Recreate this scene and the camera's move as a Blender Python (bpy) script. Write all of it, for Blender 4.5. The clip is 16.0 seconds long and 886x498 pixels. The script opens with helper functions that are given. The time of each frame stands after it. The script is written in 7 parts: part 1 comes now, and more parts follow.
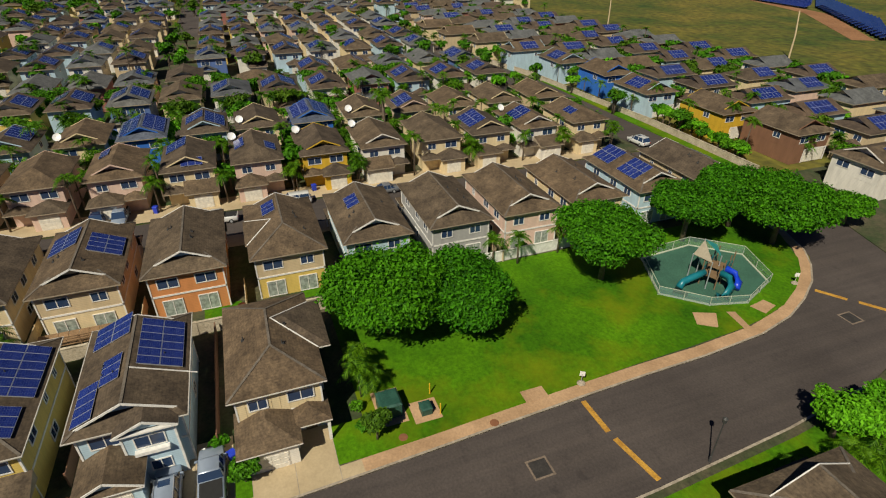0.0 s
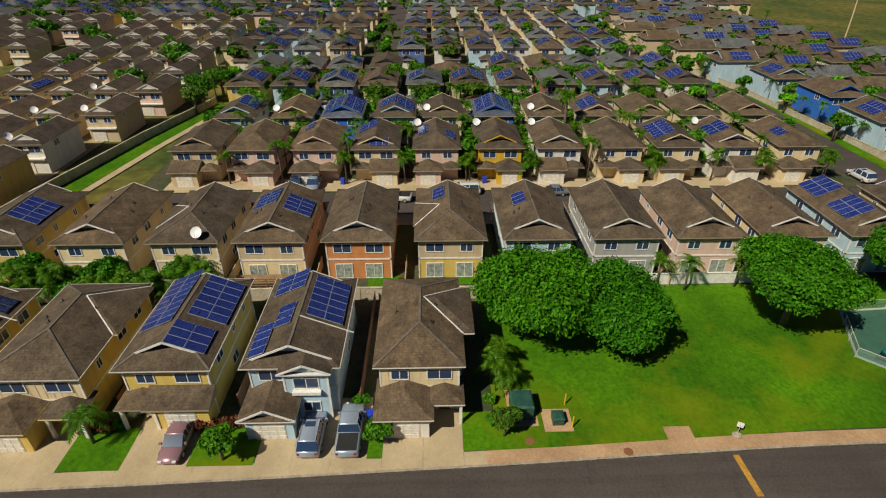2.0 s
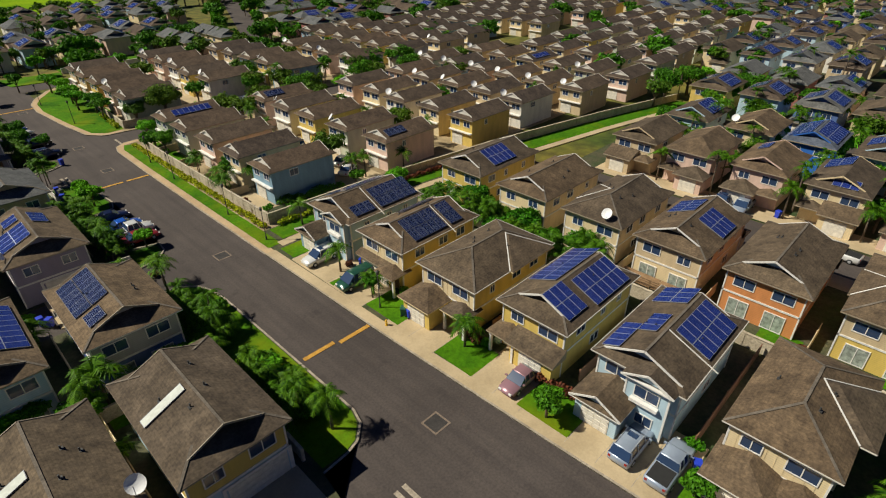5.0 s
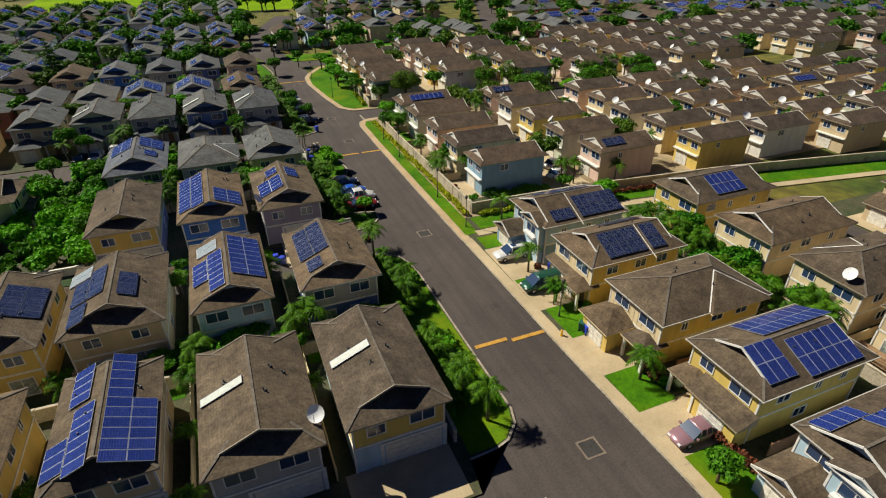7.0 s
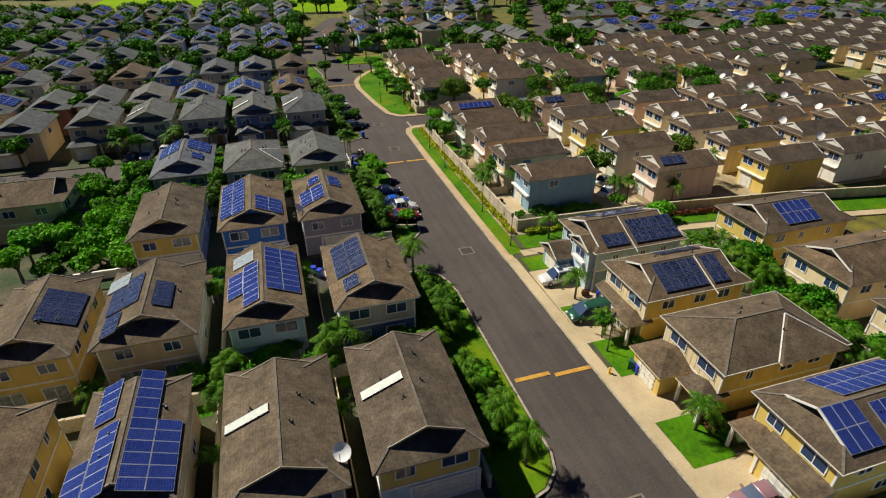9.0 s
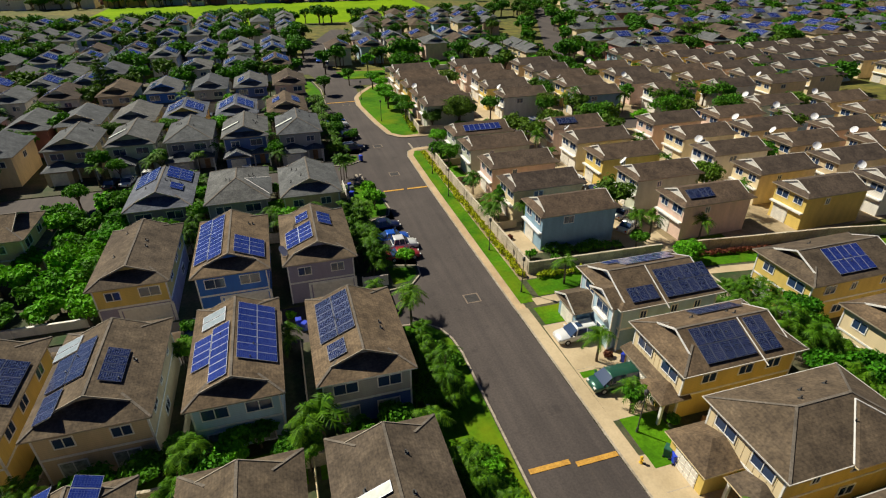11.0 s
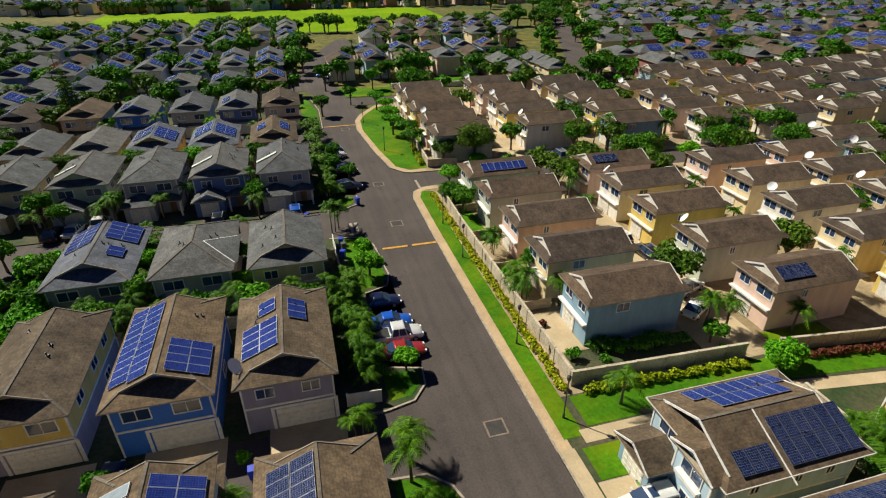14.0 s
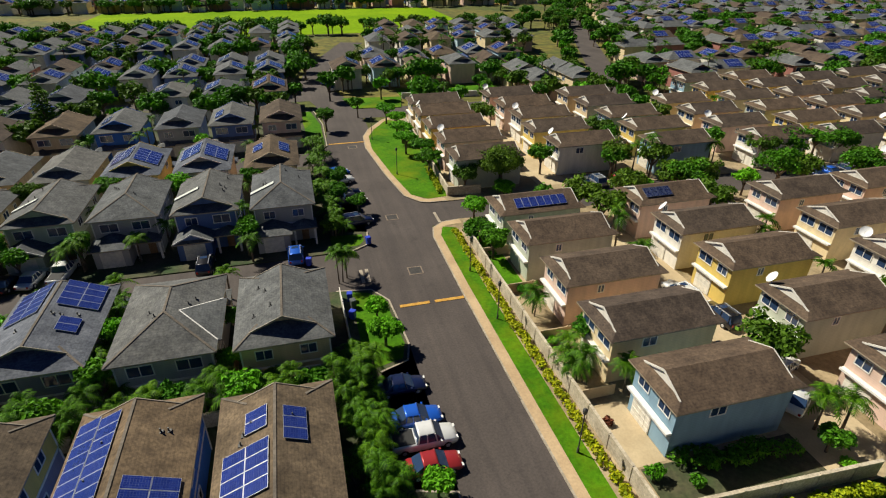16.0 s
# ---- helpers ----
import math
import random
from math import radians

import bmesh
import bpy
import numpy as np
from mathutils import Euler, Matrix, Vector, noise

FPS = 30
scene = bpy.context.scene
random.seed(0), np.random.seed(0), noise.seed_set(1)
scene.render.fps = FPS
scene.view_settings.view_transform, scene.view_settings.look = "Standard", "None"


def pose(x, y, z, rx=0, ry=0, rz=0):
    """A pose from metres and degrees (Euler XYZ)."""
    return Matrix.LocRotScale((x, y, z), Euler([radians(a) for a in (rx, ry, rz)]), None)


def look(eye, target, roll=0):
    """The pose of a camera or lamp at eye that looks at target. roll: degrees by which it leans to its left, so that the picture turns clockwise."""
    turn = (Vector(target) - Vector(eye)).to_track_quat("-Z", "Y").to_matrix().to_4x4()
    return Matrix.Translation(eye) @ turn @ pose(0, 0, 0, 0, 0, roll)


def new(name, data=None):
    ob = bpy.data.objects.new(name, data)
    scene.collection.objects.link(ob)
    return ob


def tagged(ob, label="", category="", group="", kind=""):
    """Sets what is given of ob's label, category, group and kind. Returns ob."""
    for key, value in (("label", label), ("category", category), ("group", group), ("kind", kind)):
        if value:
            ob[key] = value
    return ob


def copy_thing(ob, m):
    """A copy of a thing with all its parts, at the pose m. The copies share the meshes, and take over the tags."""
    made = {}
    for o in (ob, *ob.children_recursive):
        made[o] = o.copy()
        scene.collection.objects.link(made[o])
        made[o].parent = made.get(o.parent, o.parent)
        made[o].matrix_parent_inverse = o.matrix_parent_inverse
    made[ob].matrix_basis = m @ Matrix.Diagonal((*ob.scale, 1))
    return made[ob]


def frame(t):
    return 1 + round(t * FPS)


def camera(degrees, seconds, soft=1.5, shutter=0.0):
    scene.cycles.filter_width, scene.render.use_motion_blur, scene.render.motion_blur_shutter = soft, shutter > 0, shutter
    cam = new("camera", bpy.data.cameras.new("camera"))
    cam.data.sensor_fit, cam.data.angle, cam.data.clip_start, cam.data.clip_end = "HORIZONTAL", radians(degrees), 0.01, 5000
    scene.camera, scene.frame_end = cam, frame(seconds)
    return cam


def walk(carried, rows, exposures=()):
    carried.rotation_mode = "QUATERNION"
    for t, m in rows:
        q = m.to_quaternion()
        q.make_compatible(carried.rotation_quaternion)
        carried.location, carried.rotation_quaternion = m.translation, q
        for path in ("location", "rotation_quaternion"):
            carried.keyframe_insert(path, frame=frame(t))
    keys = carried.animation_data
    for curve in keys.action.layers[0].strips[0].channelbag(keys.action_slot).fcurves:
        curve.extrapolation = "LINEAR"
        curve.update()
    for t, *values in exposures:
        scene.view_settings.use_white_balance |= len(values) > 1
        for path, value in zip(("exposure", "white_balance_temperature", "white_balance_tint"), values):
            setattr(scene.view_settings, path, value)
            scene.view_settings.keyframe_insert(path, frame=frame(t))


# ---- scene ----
cam = camera(78.3, 16.0, soft=1.15)
METRES, EYE, TILT, LEAN, TURN = 47.0, 36.0, -30.78, -0.17, -110.4
ROWS = [
    (0.0, 0.0, 0.0, 0.0, 0.0, 0.0, -0.0),
    (0.5, 0.0002, 0.0003, -0.0011, 4.01, -0.07, -2.38),
    (1.0, -0.0001, 0.0002, -0.0019, 7.33, -0.25, -4.37),
    (1.5, -0.0004, -0.0003, -0.0022, 11.66, -0.74, -6.78),
    (2.0, -0.0013, -0.0009, -0.0026, 16.64, -1.5, -9.53),
    (2.5, -0.0019, -0.0011, -0.0033, 21.8, -2.49, -12.26),
    (3.0, -0.003, -0.002, -0.004, 27.53, -3.94, -15.13),
    (3.5, -0.0035, -0.0033, -0.0051, 34.65, -6.05, -18.41),
    (4.0, -0.004, -0.0049, -0.0062, 43.72, -9.26, -22.05),
    (4.5, -0.004, -0.0069, -0.0077, 52.4, -12.77, -24.95),
    (5.0, -0.0036, -0.0091, -0.0084, 61.33, -16.77, -27.25),
    (5.5, -0.0024, -0.0101, -0.0079, 69.743, -20.6885, -28.8605),
    (6.0, -0.0002, -0.0105, -0.0066, 77.0695, -24.2402, -29.8162),
    (6.5, 0.0009, -0.0106, -0.005, 83.1405, -27.2698, -30.3038),
    (7.0, -0.0009, -0.0108, -0.0033, 87.787, -29.6215, -30.5095),
    (7.5, -0.0077, -0.0114, -0.002, 90.84, -31.14, -30.62),
    (8.0, -0.022, -0.0131, -0.0005, 92.5, -31.97, -30.65),
    (8.5, -0.0457, -0.0148, -0.0001, 93.2906, -32.3049, -30.6594),
    (9.0, -0.0766, -0.0165, 0.0002, 93.7413, -32.4434, -30.6597),
    (9.5, -0.1145, -0.0181, 0.0003, 93.9707, -32.4366, -30.6543),
    (10.0, -0.159, -0.0194, -0.0, 94.0974, -32.3351, -30.6466),
    (10.5, -0.2099, -0.0205, -0.0008, 94.24, -32.19, -30.64),
    (11.0, -0.2676, -0.0212, -0.0022, 94.42, -32.0, -30.63),
    (11.5, -0.3292, -0.0232, -0.0049, 94.6, -31.84, -30.63),
    (12.0, -0.3943, -0.025, -0.0079, 94.84, -31.79, -30.64),
    (12.5, -0.4629, -0.0269, -0.0123, 95.13, -31.89, -30.65),
    (13.0, -0.5333, -0.0306, -0.0175, 95.38, -32.0, -30.68),
    (13.5, -0.6044, -0.0361, -0.0248, 95.58, -32.08, -30.72),
    (14.0, -0.674, -0.0463, -0.0356, 95.78, -32.17, -30.77),
    (14.5, -0.7427, -0.0647, -0.0479, 96.02, -32.33, -30.84),
    (15.0, -0.8134, -0.0848, -0.0604, 96.2, -32.46, -30.92),
    (15.5, -0.8869, -0.1037, -0.0752, 96.2, -32.44, -30.95),
    (16.0, -0.9618, -0.1226, -0.089, 96.14, -32.45, -31.0),
]
walk(cam, [(t, pose(0, 0, EYE, TILT, LEAN, TURN) @ pose(METRES * x, METRES * y, METRES * z, 90 + pitch, roll, yaw)) for t, x, y, z, yaw, pitch, roll in ROWS],
     exposures=[(0.0, -0.29, 6500, 10), (2.0, -0.35, 6480, 10), (3.0, -0.37, 6450, 10), (4.0, -0.30, 6400, 10), (5.0, -0.13, 6350, 10), (7.5, 0.06, 6320, 10), (12.0, 0.15, 6320, 10), (16.0, 0.17, 6310, 10)])

# ---- light ----
SUN_DIR = Vector((-0.70, 0.72, 0)).normalized()  # towards the sun, on the plan
SUN_ELEV = radians(47.5)
world = bpy.data.worlds.new("world")
scene.world = world
world.use_nodes = True
wn = world.node_tree.nodes
sky = wn.new("ShaderNodeTexSky")
sky.sky_type, sky.sun_disc, sky.sun_elevation = "NISHITA", False, SUN_ELEV
sky.ozone_density, sky.dust_density = 4.0, 0.4
sky.sun_rotation = math.atan2(SUN_DIR.x, SUN_DIR.y)
tint = wn.new("ShaderNodeMix")
tint.data_type, tint.blend_type = "RGBA", "MULTIPLY"
tint.inputs[0].default_value, tint.inputs[7].default_value = 1.0, (0.55, 0.80, 1.45, 1)
world.node_tree.links.new(sky.outputs[0], tint.inputs[6])
world.node_tree.links.new(tint.outputs[2], wn["Background"].inputs[0])
wn["Background"].inputs[1].default_value = 0.017
sun = new("sun", bpy.data.lights.new("sun", "SUN"))
sun.data.energy, sun.data.angle, sun.data.color = 5.7, radians(0.6), (1.0, 0.93, 0.755)
d = SUN_DIR * math.cos(SUN_ELEV) + Vector((0, 0, math.sin(SUN_ELEV)))
sun.matrix_world = look(d * 200, (0, 0, 0))
scene.view_settings.exposure = 0.0


# ---- materials ----
def mat(name, rough=0.8, metal=0.0):
    m = bpy.data.materials.new(name)
    m.use_nodes = True
    nt = m.node_tree
    b = nt.nodes["Principled BSDF"]
    b.inputs["Roughness"].default_value, b.inputs["Metallic"].default_value = rough, metal
    return m, nt, b


def node(nt, kind, **kw):
    n = nt.nodes.new(kind)
    for k, v in kw.items():
        n.inputs[k.replace("_", " ")].default_value = v
    return n


def ramp(nt, fac, stops):
    r = nt.nodes.new("ShaderNodeValToRGB")
    e = r.color_ramp.elements
    while len(e) < len(stops):
        e.new(0.5)
    for el, (p, c) in zip(e, stops):
        el.position, el.color = p, (*c, 1)
    nt.links.new(fac, r.inputs[0])
    return r.outputs[0]


def mixed(nt, fac, a, b, mode="MIX"):
    n = nt.nodes.new("ShaderNodeMix")
    n.data_type, n.blend_type = "RGBA", mode
    for s, v in ((0, fac), (6, a), (7, b)):
        if hasattr(v, "is_linked"):
            nt.links.new(v, n.inputs[s])
        else:
            n.inputs[s].default_value = v if s == 0 else (*v, 1)
    return n.outputs[2]


def bump(nt, b, h, strength=0.3, dist=0.02):
    n = node(nt, "ShaderNodeBump", Strength=strength, Distance=dist)
    nt.links.new(h, n.inputs["Height"])
    nt.links.new(n.outputs[0], b.inputs["Normal"])


def geo_pos(nt, scale=(1, 1, 1)):
    g = nt.nodes.new("ShaderNodeNewGeometry")
    m = nt.nodes.new("ShaderNodeMapping")
    m.inputs["Scale"].default_value = scale
    nt.links.new(g.outputs["Position"], m.inputs["Vector"])
    return m.outputs[0]


def at(nt, vec, scale, detail=4.0):
    n = node(nt, "ShaderNodeTexNoise", Scale=scale, Detail=detail, Roughness=0.6)
    nt.links.new(vec, n.inputs["Vector"])
    return n.outputs["Fac"]


def rnd(nt):
    return nt.nodes.new("ShaderNodeObjectInfo").outputs["Random"]


def surface(name, dark, light, scale=0.35, fine=6.0, rough=0.85, bumps=0.25, fine_amount=0.35, spread=None):
    """A worn surface: broad stains and fine grain at world size."""
    m, nt, b = mat(name, rough)
    p = geo_pos(nt)
    c = ramp(nt, at(nt, p, scale), [(0.32, dark), (0.68, light)])
    f = at(nt, p, fine, 3.0)
    g = ramp(nt, f, [(0.3, (1 - fine_amount,) * 3), (0.7, (1 + fine_amount * 0.4,) * 3)])
    c = mixed(nt, 1.0, c, g, "MULTIPLY")
    if spread:
        c = mixed(nt, 1.0, c, ramp(nt, rnd(nt), spread), "MULTIPLY")
    nt.links.new(c, b.inputs["Base Color"])
    bump(nt, b, f, bumps, 0.03)
    return m


def shingles(name, dark, light):
    """Weathered asphalt shingles in courses, with streaks and blotches."""
    m, nt, b = mat(name, 0.95)
    b.inputs["Specular IOR Level"].default_value = 0.25
    p = geo_pos(nt)
    sep = nt.nodes.new("ShaderNodeSeparateXYZ")
    nt.links.new(p, sep.inputs[0])
    add = nt.nodes.new("ShaderNodeMath")
    add.operation = "ADD"
    nt.links.new(sep.outputs[0], add.inputs[0])
    nt.links.new(sep.outputs[1], add.inputs[1])
    comb = nt.nodes.new("ShaderNodeCombineXYZ")
    nt.links.new(add.outputs[0], comb.inputs[0])
    nt.links.new(sep.outputs[2], comb.inputs[1])
    br = node(nt, "ShaderNodeTexBrick", Scale=1.0, Mortar_Size=0.012, Brick_Width=0.55, Row_Height=0.095)
    br.inputs["Color1"].default_value = (0.95, 0.95, 0.95, 1)
    br.inputs["Color2"].default_value = (1.04, 1.03, 1.02, 1)
    br.inputs["Mortar"].default_value = (0.87, 0.87, 0.87, 1)
    nt.links.new(comb.outputs[0], br.inputs["Vector"])
    c = ramp(nt, at(nt, p, 0.45, 5.0), [(0.3, dark), (0.7, light)])
    c = mixed(nt, 1.0, c, br.outputs["Color"], "MULTIPLY")
    st = at(nt, geo_pos(nt, (1.6, 1.6, 0.25)), 1.0, 4.0)
    c = mixed(nt, 1.0, c, ramp(nt, st, [(0.35, (0.78, 0.77, 0.78)), (0.62, (1.1, 1.08, 1.04))]), "MULTIPLY")
    c = mixed(nt, 1.0, c, ramp(nt, at(nt, p, 4.5, 5.0), [(0.36, (0.74, 0.73, 0.72)), (0.5, (1, 1, 1)), (0.66, (1.28, 1.25, 1.2))]), "MULTIPLY")
    c = mixed(nt, 1.0, c, ramp(nt, rnd(nt), [(0.0, (0.8, 0.8, 0.84)), (0.5, (1.0, 0.98, 0.95)), (1.0, (1.22, 1.12, 1.0))]), "MULTIPLY")
    nt.links.new(c, b.inputs["Base Color"])
    bump(nt, b, br.outputs["Fac"], -0.25, 0.02)
    return m


def siding(name, col, spread=None):
    """Painted board siding or stucco with faint boards and grime streaks."""
    m, nt, b = mat(name, 0.7)
    p = geo_pos(nt)
    w = node(nt, "ShaderNodeTexWave", Scale=1.6, Distortion=0.0)
    w.bands_direction = "Z"
    nt.links.new(p, w.inputs["Vector"])
    streak = at(nt, geo_pos(nt, (1.2, 1.2, 0.3)), 1.0)
    c = ramp(nt, streak, [(0.3, tuple(v * 0.8 for v in col)), (0.65, col)])
    c = mixed(nt, 0.25, c, ramp(nt, w.outputs["Fac"], [(0.0, (0.5, 0.5, 0.5)), (0.2, (1, 1, 1))]), "MULTIPLY")
    if spread:
        c = mixed(nt, 1.0, c, ramp(nt, rnd(nt), spread), "MULTIPLY")
    nt.links.new(c, b.inputs["Base Color"])
    bump(nt, b, w.outputs["Fac"], 0.15, 0.02)
    return m


def foliage(name, dark, light, trans=0.24):
    m, nt, b = mat(name, 0.6)
    g = nt.nodes.new("ShaderNodeNewGeometry")
    c = ramp(nt, g.outputs["Random Per Island"], [(0.0, dark), (0.6, light), (1.0, tuple(v * 1.35 for v in light))])
    c = mixed(nt, 1.0, c, ramp(nt, rnd(nt), [(0.0, (0.75, 0.85, 0.8)), (1.0, (1.2, 1.1, 0.9))]), "MULTIPLY")
    nt.links.new(c, b.inputs["Base Color"])
    b.inputs["Specular IOR Level"].default_value = 0.15
    t = nt.nodes.new("ShaderNodeBsdfTranslucent")
    nt.links.new(c, t.inputs[0])
    ms = nt.nodes.new("ShaderNodeMixShader")
    ms.inputs[0].default_value = trans
    out = nt.nodes["Material Output"]
    nt.links.new(b.outputs[0], ms.inputs[1])
    nt.links.new(t.outputs[0], ms.inputs[2])
    nt.links.new(ms.outputs[0], out.inputs[0])
    return m


def plain(name, col, rough=0.6, metal=0.0, var=0.15):
    m, nt, b = mat(name, rough, metal)
    c = ramp(nt, at(nt, geo_pos(nt), 2.5), [(0.3, tuple(v * (1 - var) for v in col)), (0.7, tuple(v * (1 + var) for v in col))])
    nt.links.new(c, b.inputs["Base Color"])
    return m


ROOF = shingles("roof_shingle", (0.066, 0.0515, 0.038), (0.150, 0.117, 0.083))
ROOF_TAN = shingles("roof_shingle_tan", (0.081, 0.064, 0.046), (0.178, 0.141, 0.100))
# grey shingles; the blue cast of reflected sky is put into the colour
ROOF_GREY = shingles("roof_shingle_grey_sky_cast", (0.080, 0.088, 0.096), (0.146, 0.160, 0.174))
ROOF_RED = shingles("roof_shingle_brown", (0.060, 0.046, 0.037), (0.122, 0.094, 0.073))
ROOF_BLUE = shingles("roof_shingle_blue", (0.074, 0.090, 0.124), (0.140, 0.166, 0.225))
WALLS = {k: siding("wall_" + k, c) for k, c in dict(
    cream=(0.78, 0.63, 0.38), yellow=(0.70, 0.51, 0.13), gold=(0.68, 0.42, 0.03), tan=(0.62, 0.485, 0.30), orange=(0.64, 0.26, 0.09), pink=(0.74, 0.53, 0.43),
    # steel is the pale blue wall with its shade put into the colour
    sky=(0.48, 0.64, 0.74), blue=(0.03, 0.16, 0.60), steel=(0.25, 0.39, 0.50), lilac=(0.30, 0.27, 0.36), white=(0.80, 0.76, 0.68), sage=(0.50, 0.53, 0.42), grey=(0.42, 0.41, 0.40),
    navy=(0.10, 0.17, 0.40), brown=(0.24, 0.12, 0.07), rose=(0.36, 0.15, 0.12)).items()}
TRIM = plain("white_trim", (0.74, 0.72, 0.68), 0.6)
CAP = surface("ridge_cap_shingle", (0.105, 0.088, 0.070), (0.190, 0.160, 0.128), 0.6, 5.0, 0.95)
GUTTER = plain("pale_gutter", (0.50, 0.47, 0.42), 0.6)
# duller tan trim for the gablet edges west of the street
RAKE = plain("dull_tan_trim", (0.30, 0.255, 0.19), 0.7)
FASCIA = plain("tan_fascia", (0.34, 0.28, 0.20), 0.7)
GARAGE = plain("garage_door_paint", (0.70, 0.66, 0.58), 0.6)
PIPE = plain("dark_metal", (0.05, 0.05, 0.05), 0.5)
DISH = plain("dish_white", (0.80, 0.80, 0.80), 0.4, 0.0, 0.05)
ASPHALT = surface("asphalt", (0.059, 0.047, 0.042), (0.089, 0.072, 0.064), 0.10, 5.0, 0.9, 0.2, 0.25)
_nt = ASPHALT.node_tree
_b = _nt.nodes["Principled BSDF"]
_c = _b.inputs["Base Color"].links[0].from_socket
_c = mixed(_nt, 1.0, _c, ramp(_nt, at(_nt, geo_pos(_nt, (0.9, 0.035, 1)), 1.0, 5.0), [(0.35, (0.82, 0.82, 0.84)), (0.55, (1, 1, 1)), (0.72, (1.16, 1.14, 1.12))]), "MULTIPLY")
_c = mixed(_nt, 1.0, _c, ramp(_nt, at(_nt, geo_pos(_nt), 0.55, 6.0), [(0.26, (0.70, 0.70, 0.72)), (0.42, (1, 1, 1))]), "MULTIPLY")
_nt.links.new(_c, _b.inputs["Base Color"])
CONCRETE = surface("concrete", (0.40, 0.310, 0.185), (0.54, 0.425, 0.265), 0.25, 5.0, 0.9, 0.15, 0.1)
WALK = surface("sidewalk_concrete", (0.38, 0.235, 0.125), (0.54, 0.345, 0.195), 0.3, 5.0, 0.9, 0.2, 0.2)
PATHTAN = surface("tan_concrete", (0.40, 0.275, 0.155), (0.53, 0.385, 0.225), 0.3, 5.0, 0.9, 0.2, 0.15)
KERB = surface("kerb_concrete", (0.30, 0.25, 0.19), (0.45, 0.385, 0.30), 0.5, 4.0)
GRASS = surface("lawn_grass", (0.034, 0.122, 0.002), (0.088, 0.232, 0.003), 0.11, 3.0, 0.9, 0.5, 0.35)
_nt = GRASS.node_tree
_b = _nt.nodes["Principled BSDF"]
_c = _b.inputs["Base Color"].links[0].from_socket
_f = ramp(_nt, at(_nt, geo_pos(_nt), 0.085, 5.0), [(0.50, (0, 0, 0)), (0.68, (0.75, 0.75, 0.75))])
_nt.links.new(mixed(_nt, _f, _c, (0.175, 0.205, 0.004)), _b.inputs["Base Color"])
_b.inputs["Specular IOR Level"].default_value = 0.12
FIELD = surface("field_grass", (0.13, 0.26, 0.003), (0.24, 0.38, 0.005), 0.03, 0.6, 0.95, 0.3, 0.25)
FIELD.node_tree.nodes["Principled BSDF"].inputs["Specular IOR Level"].default_value = 0.05
YARD = surface("yard_soil", (0.020, 0.052, 0.008), (0.105, 0.085, 0.050), 0.22, 3.0, 0.95, 0.4, 0.4)
SAND = surface("sandy_yard", (0.20, 0.150, 0.075), (0.46, 0.355, 0.215), 0.20, 3.0, 0.95, 0.3, 0.25)
GROUND = surface("open_ground", (0.042, 0.080, 0.004), (0.185, 0.150, 0.018), 0.030, 0.35, 0.95, 0.5, 0.6)
YELLOW = surface("yellow_road_paint", (0.45, 0.22, 0.03), (0.62, 0.34, 0.05), 1.2, 8.0, 0.8)
PLAYMAT = surface("play_surface", (0.035, 0.11, 0.075), (0.05, 0.15, 0.10), 0.4, 6.0)
STONE = surface("garden_wall_stone", (0.42, 0.35, 0.25), (0.62, 0.54, 0.41), 0.7, 5.0)
WOOD = surface("wood_deck", (0.20, 0.12, 0.06), (0.34, 0.21, 0.11), 0.8, 8.0)
LEAF = foliage("leaf_green", (0.024, 0.092, 0.004), (0.078, 0.235, 0.008))
LEAF_DEEP = foliage("leaf_deep_green", (0.015, 0.084, 0.002), (0.064, 0.232, 0.005))
LEAF_LIGHT = foliage("leaf_light_green", (0.06, 0.21, 0.005), (0.135, 0.4, 0.012))
LEAF_OLIVE = foliage("leaf_olive", (0.032, 0.08, 0.005), (0.095, 0.185, 0.012))
LEAF_PALM = foliage("leaf_palm", (0.014, 0.064, 0.002), (0.080, 0.188, 0.005))
LEAF_YELLOW = foliage("leaf_yellow", (0.15, 0.23, 0.005), (0.42, 0.44, 0.010))
LEAF_RED = foliage("leaf_red", (0.06, 0.02, 0.012), (0.15, 0.05, 0.03))
BARK = surface("bark", (0.09, 0.065, 0.045), (0.19, 0.145, 0.10), 2.0, 12.0)
glass_m, _nt, _b = mat("window_glass", 0.12)
# blue base: sky reflection is put into the pane colour
_b.inputs["Base Color"].default_value = (0.026, 0.050, 0.11, 1)
_b.inputs["Specular IOR Level"].default_value = 0.7
GLASS = glass_m
# sliding-door panes: pale curtains and reflected daylight both put into one colour
CURTAIN_GLARE = plain("curtain_glare_glass", (0.30, 0.34, 0.30), 0.12, 0.0, 0.5)


